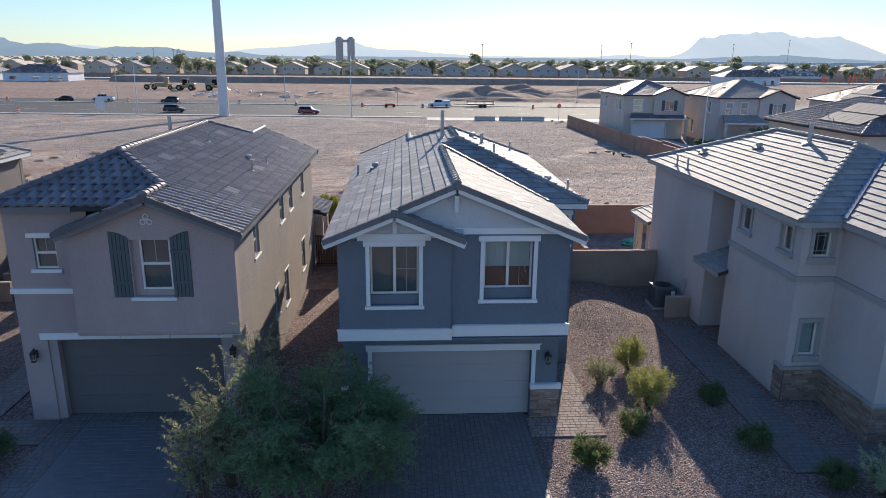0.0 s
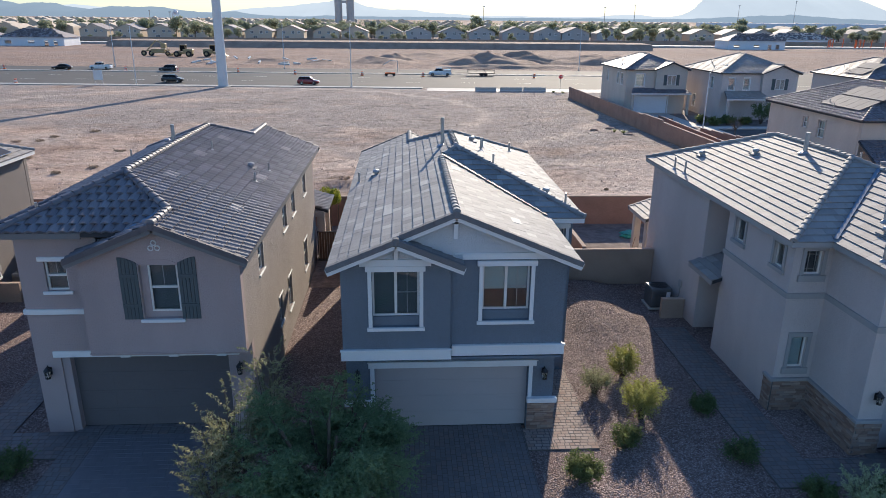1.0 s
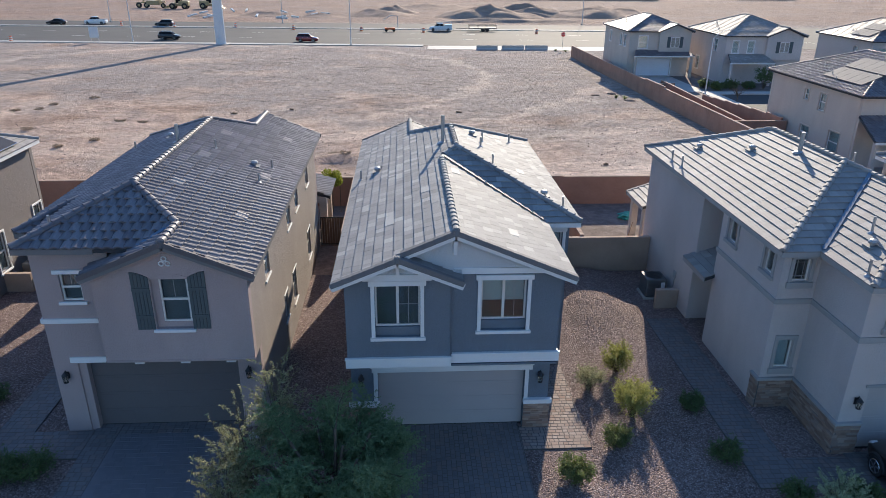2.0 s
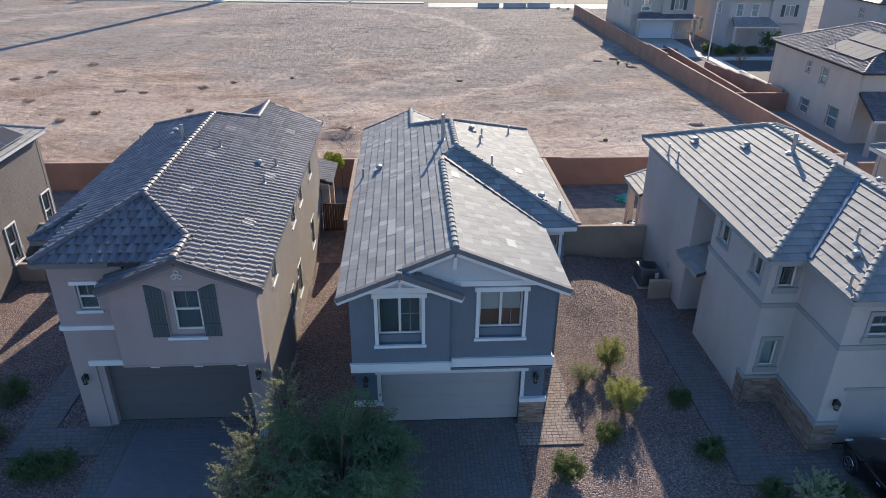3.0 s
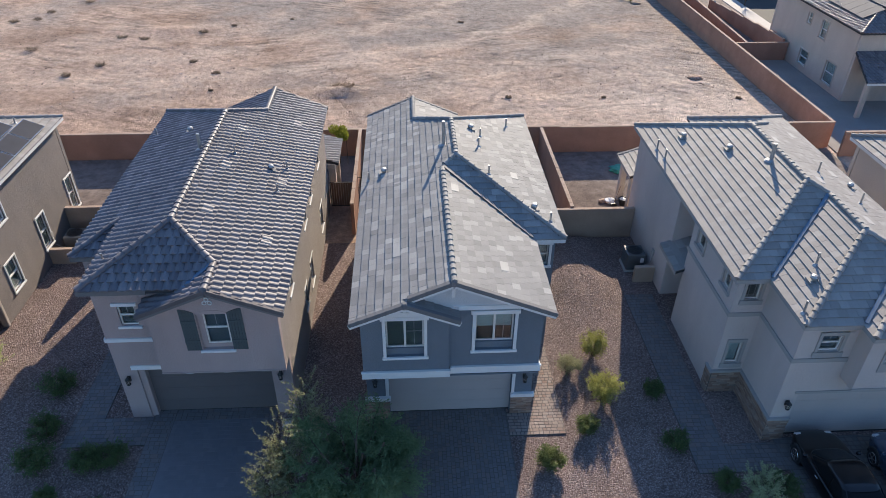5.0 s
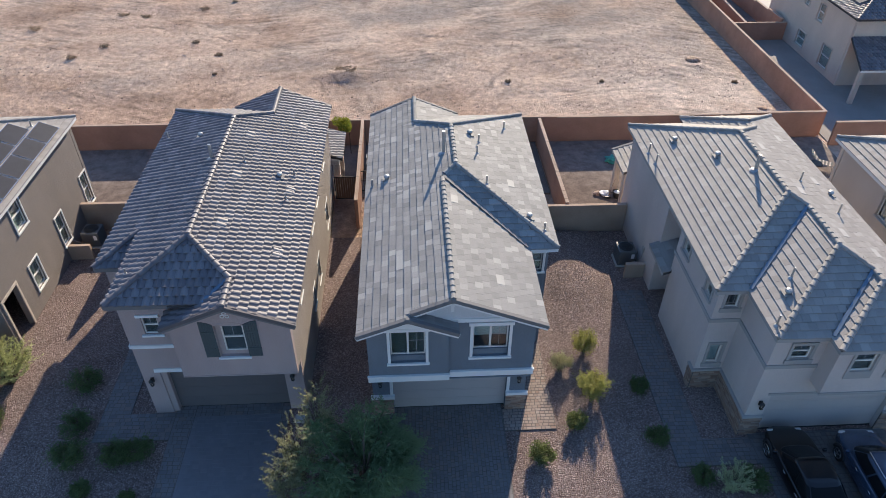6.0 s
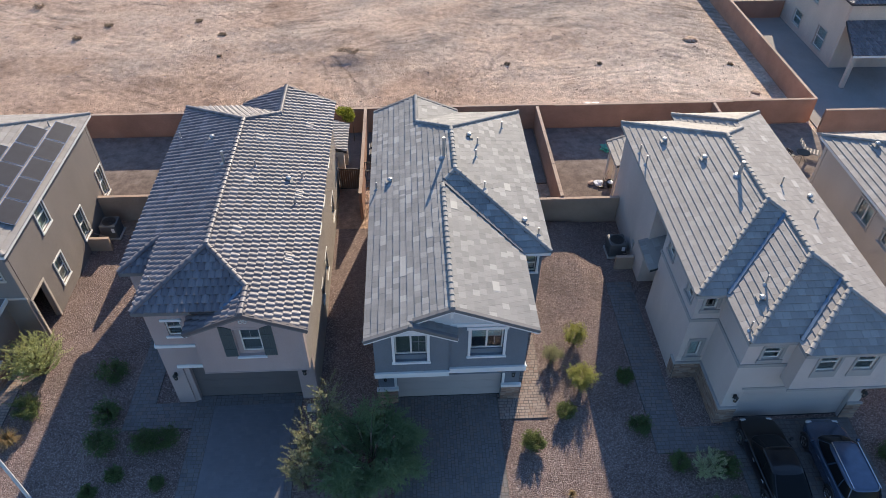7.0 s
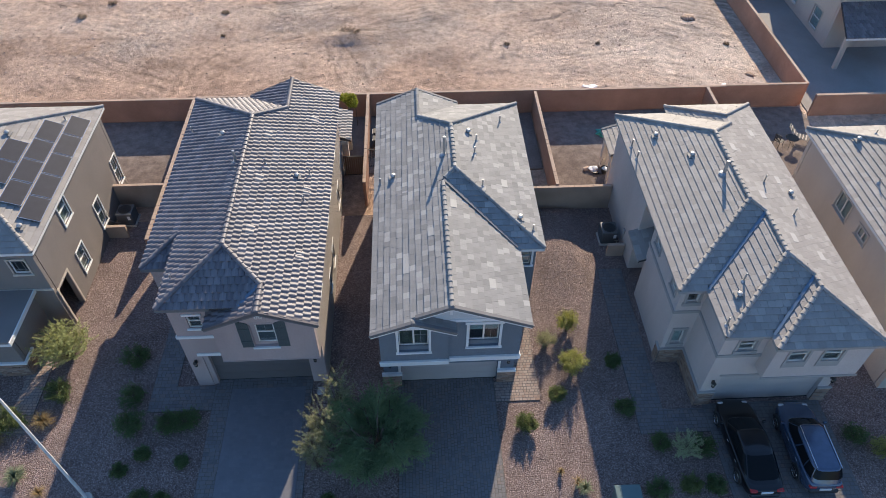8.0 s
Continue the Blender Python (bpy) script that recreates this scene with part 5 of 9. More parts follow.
def house_r():
    h = root("house", (16.0, 18.0, 0), "two-storey pale grey stucco house with tiled hips and stone base", "house", "row of houses")
    P = M["stucco_pale"]
    L1, F1, L2, F2 = Face("y", 12.34, -1), Face("x", 19.95, -1), Face("y", 13.60, -1), Face("x", 17.35, -1)
    LB = Face("y", 12.40, -1)
    FJ = Face("x", 16.60, -1)
    bm = bmesh.new()
    wall_sheet(bm, L1, 19.95, 24.5, 0.0, 6.05, [(23.16, 23.86, 4.83, 5.68), (20.49, 21.09, 4.84, 5.66)], 0.3)
    part("wall", bm, P, h)
    bm = bmesh.new()
    wall_sheet(bm, F1, 12.34, 13.60, 0.0, 6.05, [(12.72, 13.28, 4.86, 5.68), (12.74, 13.28, 1.57, 2.70)], 0.3)
    part("wall", bm, P, h)
    bm = bmesh.new()
    wall_sheet(bm, L2, 17.35, 19.95, 0.0, 6.05, [], 0.3, ends=(0.302, 0.0))
    part("wall", bm, P, h)
    bm = bmesh.new()
    wall_sheet(bm, F2, 13.60, 20.0, 0.0, 6.05, [(14.35, 19.45, 0.0, 2.45), (14.36, 15.12, 4.55, 5.32)], 0.3)
    part("wall", bm, P, h)
    bm = bmesh.new()
    wall_sheet(bm, FJ, 15.62, 20.0, 3.35, 6.05, [(16.30, 17.12, 4.62, 5.68), (17.84, 18.66, 4.62, 5.68)], 0.3)
    part("wall", bm, P, h)
    for c in ((15.62, 16.902, 3.352, 15.92, 17.348, 6.05), (19.70, 16.902, 3.352, 20.0, 17.348, 6.05)):
        bm = bmesh.new()
        box(bm, *c)
        part("wall", bm, P, h)
    bm = bmesh.new()
    box(bm, 15.62, 16.62, 3.30, 20.0, 17.348, 3.348)
    part("soffit", bm, P, h)
    bm = bmesh.new()
    wall_sheet(bm, LB, 26.45, 32.9, 0.0, 6.05, [], 0.3)
    part("wall", bm, P, h)
    bm = bmesh.new()
    wall_sheet(bm, Face("x", 26.45, -1), 12.40, 13.4, 0.0, 6.05, [], 0.3)
    part("wall", bm, P, h)
    bm = bmesh.new()
    wall_sheet(bm, Face("x", 24.5, 1), 12.34, 13.4, 0.0, 6.05, [], 0.3)
    part("wall", bm, P, h)
    bm = bmesh.new()
    wall_sheet(bm, Face("y", 13.4, -1), 24.2, 26.75, 0.0, 6.05, [(24.9, 25.9, 0.0, 2.1)], 0.2)
    part("wall", bm, P, h)
    bm = bmesh.new()
    wall_sheet(bm, Face("y", 20.0, 1), 17.35, 32.9, 0.0, 6.05, [], 0.3)
    part("wall", bm, P, h)
    bm = bmesh.new()
    wall_sheet(bm, Face("x", 32.9, 1), 12.4, 20.0, 0.0, 6.05, [], 0.3)
    part("wall", bm, P, h)
    room_box(h, 13.9, 20.3, 3.1, 19.6, 32.5, 3.1)
    bm = bmesh.new()
    box(bm, 13.36, 24.9, 0.02, 13.42, 25.9, 2.1)
    part("front_door", bm, M["trim_grey"], h, "grey panelled entry door")
    window(h, L1, 23.16, 23.86, 4.83, 5.68, "plain", 0.08)
    window(h, L1, 20.49, 21.09, 4.84, 5.66, "plain", 0.08)
    window(h, F1, 12.72, 13.28, 4.86, 5.68, "grid", 0.08)
    window(h, F1, 12.74, 13.28, 1.57, 2.70, "plain", 0.08, blind="teal", blind_to=1.0)
    window(h, F2, 14.36, 15.12, 4.55, 5.32, "hung", 0.08, blind="dark", blind_to=1.0)
    window(h, FJ, 16.30, 17.12, 4.62, 5.68, "hung", 0.05, blind="dark", blind_to=1.0)
    window(h, FJ, 17.84, 18.66, 4.62, 5.68, "hung", 0.05, blind="dark", blind_to=1.0)
    for F, a, b, c, e in ((L1, 23.16, 23.86, 4.83, 5.68), (L1, 20.49, 21.09, 4.84, 5.66), (F1, 12.72, 13.28, 4.86, 5.68), (F2, 14.36, 15.12, 4.55, 5.32), (F1, 12.74, 13.28, 1.57, 2.70)):
        frame_trim(h, F, a, b, c, e, 0.13, "trim_grey", 0.15, 0.0, 0.22 if F is not L1 else 0.14)
    for a, b in ((16.30, 17.12), (17.84, 18.66)):
        trim(h, FJ, [(a - 0.12, a, 4.62, 5.68), (b, b + 0.12, 4.62, 5.68), (a - 0.12, b + 0.12, 5.68, 5.80), (a - 0.12, b + 0.12, 4.22, 4.62, 0.05)], "trim_grey")
    trim(h, L1, [(19.90, 24.55, 4.05, 4.24)], "trim_grey", 0.06)
    trim(h, F1, [(12.28, 13.60, 4.05, 4.24)], "trim_grey", 0.06)
    trim(h, L2, [(17.29, 19.89, 4.05, 4.24)], "trim_grey", 0.06)
    trim(h, F2, [(13.54, 15.62, 4.05, 4.24)], "trim_grey", 0.06)
    trim(h, FJ, [(15.56, 20.06, 3.30, 3.42)], "trim_grey", 0.06)
    trim(h, F2, [(14.2, 19.6, 2.45, 2.56)], "trim_grey", 0.05)
    stone_face(h, F1, 12.34, 13.60, 0.0, 1.10, 0.09)
    stone_face(h, L1, 19.86, 20.35, 0.0, 1.10, 0.09)
    stone_face(h, L2, 17.26, 19.95, 0.0, 1.10, 0.09)
    stone_face(h, F2, 13.51, 14.35, 0.0, 1.10, 0.09)
    stone_face(h, F2, 19.45, 20.1, 0.0, 1.10, 0.09)
    trim(h, F1, [(12.22, 13.60, 1.10, 1.20, 0.12)], "trim_grey", name="cap_stone")
    trim(h, L1, [(19.83, 20.40, 1.10, 1.20, 0.12)], "trim_grey", name="cap_stone")
    trim(h, L2, [(17.23, 19.83, 1.10, 1.20, 0.12)], "trim_grey", name="cap_stone")
    trim(h, F2, [(13.48, 14.38, 1.10, 1.20, 0.12), (19.42, 20.14, 1.10, 1.20, 0.12)], "trim_grey", name="cap_stone")
    garage_door(h, F2.moved(-0.2), 14.35, 19.45, 0.02, 2.45, "garage_light")
    lantern(h, F2, 14.02, 2.0)
    lantern(h, F2, 19.85, 2.0)
    # entry hood at the side recess
    e = Roof(h, "flat", "roof_pale", 0.35, 2.95, lambda x, y, d: False, 0)
    e.plane("L", 11.95, [(11.95, 24.35), (13.3, 24.35), (13.3, 26.6), (11.95, 26.6)])
    e.finish()
    e.eave((11.95, 24.35, 2.95), (11.95, 26.6, 2.95), "trim_grey")
    r = Roof(h, "flat", "roof_pale", 0.44, 6.05, lambda x, y, d: d == "L" and y < 24.6 or d == "F")
    r.plane("L", 12.05, [(12.05, 19.65), (16.15, 23.75), (16.15, 29.05), (12.05, 33.15)])
    r.plane("F", 19.65, [(12.05, 19.65), (13.33, 19.65), (16.8, 23.12), (16.15, 23.75)])
    r.plane("L", 13.33, [(13.33, 17.0), (16.8, 20.47), (16.8, 23.12), (13.33, 19.65)])
    r.plane("F", 17.0, [(13.33, 17.0), (15.35, 17.0), (17.8, 19.45), (16.8, 20.47)])
    r.plane("L", 15.35, [(15.35, 16.3), (17.8, 18.75), (17.8, 19.45), (15.35, 17.0)])
    r.plane("F", 16.3, [(15.35, 16.3), (20.25, 16.3), (17.8, 18.75)])
    r.plane("R", 20.25, [(20.25, 16.3), (17.8, 18.75), (17.8, 19.45), (20.25, 19.45)])
    r.plane("R", 20.25, [(20.25, 19.45), (17.8, 19.45), (16.8, 20.47), (20.25, 20.47)])
    r.plane("R", 20.25, [(20.25, 20.47), (16.8, 20.47), (16.8, 23.12), (20.25, 23.12)])
    r.plane("R", 20.25, [(20.25, 23.12), (16.8, 23.12), (16.15, 23.75), (16.15, 29.05), (17.7, 30.6), (20.25, 30.6)])
    r.plane("R", 20.25, [(20.25, 30.6), (17.7, 30.6), (17.7, 31.35), (20.25, 33.9)])
    r.plane("B", 33.15, [(12.05, 33.15), (15.15, 33.15), (17.7, 30.6), (16.15, 29.05)])
    r.plane("L", 15.15, [(15.15, 33.15), (15.15, 33.9), (17.7, 31.35), (17.7, 30.6)])
    r.plane("B", 33.9, [(15.15, 33.9), (20.25, 33.9), (17.7, 31.35)])
    z = lambda q: 6.05 + 0.44 * q + 0.03
    r.cap_line((12.05, 19.65, z(0)), (16.15, 23.75, z(4.1)))
    r.cap_line((16.8, 23.12, z(3.47)), (16.15, 23.75, z(4.1)))
    r.cap_line((16.15, 23.75, z(4.1)), (16.15, 29.05, z(4.1)))
    r.cap_line((12.05, 33.15, z(0)), (16.15, 29.05, z(4.1)))
    r.cap_line((17.7, 30.6, z(2.55)), (16.15, 29.05, z(4.1)))
    r.cap_line((13.33, 17.0, z(0)), (16.8, 20.47, z(3.47)))
    r.cap_line((16.8, 20.47, z(3.47)), (16.8, 23.12, z(3.47)))
    r.cap_line((17.8, 19.45, z(2.45)), (16.8, 20.47, z(3.47)))
    r.cap_line((15.35, 16.3, z(0)), (17.8, 18.75, z(2.45)))
    r.cap_line((20.25, 16.3, z(0)), (17.8, 18.75, z(2.45)))
    r.cap_line((17.8, 18.75, z(2.45)), (17.8, 19.45, z(2.45)))
    r.cap_line((15.15, 33.9, z(0)), (17.7, 31.35, z(2.55)))
    r.cap_line((20.25, 33.9, z(0)), (17.7, 31.35, z(2.55)))
    r.finish()
    for a, b in (((12.05, 19.65), (12.05, 33.15)), ((12.05, 19.65), (13.33, 19.65)), ((13.33, 17.0), (13.33, 19.65)), ((13.33, 17.0), (15.35, 17.0)), ((15.35, 16.3), (15.35, 17.0)), ((15.35, 16.3), (20.25, 16.3)), ((20.25, 16.3), (20.25, 33.9)), ((12.05, 33.15), (15.15, 33.15))):
        r.eave((*a, 6.05), (*b, 6.05), "trim_grey")
    for a, b in (((13.36, 19.63, 6.145), (16.78, 23.08, 7.645)), ((15.38, 16.98, 6.145), (17.78, 19.41, 7.195))):
        bm = bmesh.new()
        beam(bm, a, b, 0.13, 0.05)
        part("valley_flashing", bm, M["flashing"], r.roof, "metal valley flashing, the shade's blue put into its colour")
    return h, r


HC, RC = house_c()
HL, RL = house_l()
HR, RR_ = house_r()


# ---- vents and pipes on the three roofs ----
for x, y in ((-0.68, 31.15), (0.58, 22.85), (-0.65, 21.0)):
    RC.low_vent("L", -2.0, x, y)
RC.low_vent("R", 5.05, 3.7, 19.95)
RC.low_vent("R", 6.3, 4.92, 26.66)
RC.low_vent("R", 5.05, 2.0, 24.6)
RC.pipe(1.67, 28.12, 7.54, 1.15, 0.075)
for d, e, x, y in (("L", -2.0, -1.70, 27.46), ("R", 6.3, 3.47, 29.61), ("R", 6.3, 3.29, 28.45), ("R", 6.3, 5.04, 32.09), ("R", 6.3, 3.5, 25.95), ("R", 6.3, 5.83, 23.65)):
    RC.pipe(x, y, RC.z_at(d, e, x, y), 0.45, 0.04)
for d, e, x, y in (("L", -2.0, -1.03, 27.69), ("R", 6.3, 3.07, 30.12), ("R", 6.3, 5.25, 24.3)):
    RC.cowl(x, y, RC.z_at(d, e, x, y))
for x, y in ((-7.67, 30.23), (-7.68, 26.84), (-7.64, 23.18), (-5.4, 22.12), (-5.44, 26.79), (-5.48, 32.57)):
    RL.low_vent("R", -4.35, x, y)
RL.pipe(-8.95, 27.76, 7.69, 0.75, 0.075)
for x, y in ((-5.38, 28.02), (-5.51, 25.93), (-7.53, 27.88)):
    RL.pipe(x, y, RL.z_at("R", -4.35, x, y), 0.4, 0.04)
RL.pipe(-12.4, 32.27, RL.z_at("L", -12.85, -12.4, 32.27), 0.4, 0.04)
RL.pipe(-10.9, 20.7, RL.z_at("L", -12.85, -10.9, 20.7), 0.3, 0.04)
RL.cowl(-5.98, 27.57, RL.z_at("R", -4.35, -5.98, 27.57))
RL.cowl(-10.21, 30.75, RL.z_at("L", -12.85, -10.21, 30.75))
for x, y in ((17.15, 24.49), (19.06, 26.37), (19.05, 30.35), (17.07, 28.07), (17.82, 21.73), (19.2, 21.0)):
    RR_.low_vent("R", 20.25, x, y)
RR_.pipe(15.67, 25.9, 7.64, 0.8, 0.085)
for d, e, x, y in (("L", 12.05, 12.25, 30.02), ("L", 12.05, 12.3, 28.97), ("R", 20.25, 17.76, 25.61), ("R", 20.25, 18.63, 23.57), ("L", 13.33, 13.5, 17.6), ("L", 13.33, 14.77, 19.6)):
    RR_.pipe(x, y, RR_.z_at(d, e, x, y), 0.55, 0.04)
for d, e, x, y in (("L", 12.05, 13.52, 30.22), ("L", 12.05, 14.72, 27.81), ("R", 20.25, 19.33, 25.45), ("L", 13.33, 14.38, 18.9)):
    RR_.cowl(x, y, RR_.z_at(d, e, x, y))
for r, x, y, z in ((RL, -6.8, 18.40, 7.10), (RC, -0.15, 17.74, 6.80), (RC, 1.52, 18.00, 7.50)):
    end = part("ridge_end", rbox(x - 0.085, y - 0.012, z - 0.16, x + 0.085, y + 0.16, z + 0.07, 0.03), M["rake_dark_shaded" if r.style == "s" else "rake_grey_shaded"], r.roof)


# ---- neighbouring houses, only partly in view ----
def house_ll():
    h = root("house", (-22.5, 27.0, 0), "two-storey brown stucco house with pale tile roof and solar panels", "house", "row of houses")
    B = M["stucco_brown"]
    RW, FW = Face("y", -18.6, 1), Face("x", 23.65, -1)
    wins = [(33.9, 34.7, 1.05, 2.95), (27.1, 28.1, 4.2, 5.7), (30.2, 31.0, 0.95, 2.75), (26.7, 27.6, 0.95, 2.45)]
    bm = bmesh.new()
    wall_sheet(bm, RW, 23.65, 35.0, 0.0, 6.05, wins + [(24.0, 25.3, 0.0, 2.55)], 0.25)
    part("wall", bm, B, h)
    bm = bmesh.new()
    wall_sheet(bm, FW, -27.0, -18.6, 0.0, 6.05, [(-19.9, -19.1, 4.3, 5.3)], 0.25)
    part("wall", bm, B, h)
    bm = bmesh.new()
    wall_sheet(bm, Face("x", 35.0, 1), -27.0, -18.6, 0.0, 6.05, [], 0.25)
    part("wall", bm, B, h)
    bm = bmesh.new()
    wall_sheet(bm, Face("y", -27.0, -1), 23.65, 35.0, 0.0, 6.05, [], 0.25)
    part("wall", bm, B, h)
    room_box(h, -26.7, 24.0, 3.0, -18.9, 34.7, 3.0)
    for a, b, c, e in wins:
        window(h, RW, a, b, c, e, "hung", 0.06, blind="teal", blind_to=1.0, frame_mat="trim_white")
        trim(h, RW, [(a - 0.09, a, c, e), (b, b + 0.09, c, e), (a - 0.09, b + 0.09, e, e + 0.1), (a - 0.11, b + 0.11, c - 0.1, c, 0.08)], "trim_white")
    window(h, FW, -19.9, -19.1, 4.3, 5.3, "grid", 0.08, frame_mat="trim_white")
    frame_trim(h, FW, -19.9, -19.1, 4.3, 5.3, 0.08, "stucco_cream", 0.1, 0, 0.1)
    trim(h, RW, [(23.85, 24.0, 0.0, 2.55), (25.3, 25.45, 0.0, 2.55), (23.85, 25.45, 2.55, 2.7)], "stucco_cream")
    trim(h, FW, [(-27, -18.5, 3.0, 3.12, 0.06)], "stucco_cream")
    # low wing in front, with a stone foot to its porch post
    WG = Face("y", -19.75, 1)
    bm = bmesh.new()
    wall_sheet(bm, WG, 20.6, 23.65, 0.0, 3.0, [], 0.25, ends=(0.3, 0.0))
    part("wall", bm, B, h)
    bm = bmesh.new()
    wall_sheet(bm, Face("x", 20.6, -1), -27.0, -19.75, 0.0, 3.0, [], 0.25)
    part("wall", bm, B, h)
    stone_face(h, Face("x", 20.6, -1), -21.2, -19.70, 0.0, 1.0, 0.1)
    stone_face(h, WG, 20.55, 21.4, 0.0, 1.0, 0.1)
    trim(h, Face("x", 20.6, -1), [(-21.3, -19.60, 1.0, 1.12, 0.14)], "trim_white", name="cap_stone")
    trim(h, WG, [(20.5, 21.5, 1.0, 1.12, 0.14)], "trim_white", name="cap_stone")
    r = Roof(h, "flat", "roof_pale", 0.42, 6.05, lambda x, y, d: False, 0)
    r.plane("R", -18.3, [(-18.3, 23.4), (-18.3, 35.3), (-22.5, 31.1), (-22.5, 27.6)])
    r.plane("B", 35.3, [(-18.3, 35.3), (-22.5, 31.1), (-26.7, 35.3)])
    r.plane("F", 23.4, [(-18.3, 23.4), (-26.7, 23.4), (-22.5, 27.6)])
    r.plane("L", -26.7, [(-26.7, 23.4), (-26.7, 35.3), (-22.5, 31.1), (-22.5, 27.6)])
    # added slab, standing in for a wing wall that lies in shade
    part("porch_roof", rbox(-27.3, 20.3, 2.98, -19.5, 23.62, 3.12, 0.02), B, h, "added flat stucco slab over the low wing")
    trim(h, Face("y", -19.5, 1), [(20.25, 23.62, 2.9, 3.16, 0.06)])
    zt = 6.08 + 0.42 * 4.2
    r.cap_line((-22.5, 27.6, zt), (-22.5, 31.1, zt))
    r.cap_line((-18.3, 23.4, 6.08), (-22.5, 27.6, zt))
    r.cap_line((-18.3, 35.3, 6.08), (-22.5, 31.1, zt))
    r.cap_line((-26.7, 23.4, 6.08), (-22.5, 27.6, zt))
    r.cap_line((-26.7, 35.3, 6.08), (-22.5, 31.1, zt))
    r.finish()
    r.eave((-18.3, 23.4, 6.05), (-18.3, 35.3, 6.05), "trim_white")
    r.eave((-18.3, 23.4, 6.05), (-26.7, 23.4, 6.05), "trim_white")
    r.eave((-19.5, 20.3, 3.0), (-27.3, 20.3, 3.0), "trim_white")
    # solar panels
    up = Vector((-1, 0, 0.42)).normalized()
    nn = Vector((0.42, 0, 1)).normalized()
    for c, (y0, n) in enumerate(((25.25, 5), (26.0, 4), (27.2, 2))):
        for k in range(n):
            q = 0.18 + c * 1.02
            o = Vector((-18.3 - q, y0 + k * 1.68, 6.05 + 0.42 * q)) + nn * 0.13
            bm = bmesh.new()
            v = [bm.verts.new(o + up * a + Vector((0, b, 0)) + nn * d) for d in (0, 0.04) for a, b in ((0.01, 0.01), (1.04, 0.01), (1.04, 1.62), (0.01, 1.62))]
            for f in ((0, 3, 2, 1), (0, 1, 5, 4), (1, 2, 6, 5), (2, 3, 7, 6), (3, 0, 4, 7), (4, 5, 6, 7)):
                bm.faces.new([v[i] for i in f])
            pn = part("solar_panel", bm, M["chrome"], r.roof, "dark solar panel with thin metal frame")
            g = bmesh.new()
            g.faces.new([g.verts.new(o + up * a + Vector((0, b, 0)) + nn * 0.045) for a, b in ((0.035, 0.035), (1.015, 0.035), (1.015, 1.595), (0.035, 1.595))])
            cell = part("solar_cell", g, M["solar"], r.roof)
    r.cowl(-19.15, 24.75, 6.42)
    r.cowl(-21.6, 30.9, 7.45)
    r.pipe(-19.6, 33.2, 6.6, 0.35)
    r.pipe(-21.3, 27.2, 7.3, 0.35)
    return h


def house_rr():
    h = root("house", (27.5, 24.0, 0), "two-storey tan stucco house with pale tile roof", "house", "row of houses")
    B = M["stucco_tan"]
    LW = Face("y", 23.2, -1)
    wins = [(25.6, 26.9, 4.2, 5.4), (23.6, 24.5, 4.4, 5.1), (25.0, 26.0, 1.0, 2.3)]
    bm = bmesh.new()
    wall_sheet(bm, LW, 17.8, 31.2, 0.0, 6.0, wins, 0.25)
    part("wall", bm, B, h)
    for F, a, b in ((Face("x", 17.8, -1), 23.2, 31.8), (Face("x", 31.2, 1), 23.2, 31.8)):
        bm = bmesh.new()
        wall_sheet(bm, F, a, b, 0.0, 6.0, [], 0.25)
        part("wall", bm, B, h)
    bm = bmesh.new()
    wall_sheet(bm, Face("y", 31.8, 1), 17.8, 31.2, 0.0, 6.0, [], 0.25)
    part("wall", bm, B, h)
    room_box(h, 23.5, 18.2, 3.0, 31.5, 30.9, 3.0)
    for a, b, c, e in wins:
        window(h, LW, a, b, c, e, "slider", 0.08, blind="teal", blind_to=1.0)
        frame_trim(h, LW, a, b, c, e, 0.1, "stucco_tan", 0.1, 0, 0.1)
    r = Roof(h, "flat", "roof_pale", 0.42, 6.0, lambda x, y, d: False, 0)
    r.plane("L", 22.9, [(22.9, 17.5), (27.5, 22.1), (27.5, 26.9), (22.9, 31.5)])
    r.plane("F", 17.5, [(22.9, 17.5), (32.1, 17.5), (27.5, 22.1)])
    r.plane("B", 31.5, [(22.9, 31.5), (32.1, 31.5), (27.5, 26.9)])
    r.plane("R", 32.1, [(32.1, 17.5), (27.5, 22.1), (27.5, 26.9), (32.1, 31.5)])
    t = 6.0 + 0.42 * 4.6 + 0.03
    for a in ((22.9, 17.5), (32.1, 17.5)):
        r.cap_line((*a, 6.05), (27.5, 22.1, t))
    for a in ((22.9, 31.5), (32.1, 31.5)):
        r.cap_line((*a, 6.05), (27.5, 26.9, t))
    r.cap_line((27.5, 22.1, t), (27.5, 26.9, t))
    r.finish()
    for a, b in (((22.9, 17.5), (22.9, 31.5)), ((22.9, 31.5), (32.1, 31.5)), ((22.9, 17.5), (32.1, 17.5))):
        r.eave((*a, 6.0), (*b, 6.0), "trim_white")
    r.cowl(24.6, 29.3, 6.75)
    r.pipe(25.9, 29.9, 6.7, 0.3)
    r.pipe(24.2, 26.0, 6.6, 0.3)
    return h


house_ll()
house_rr()


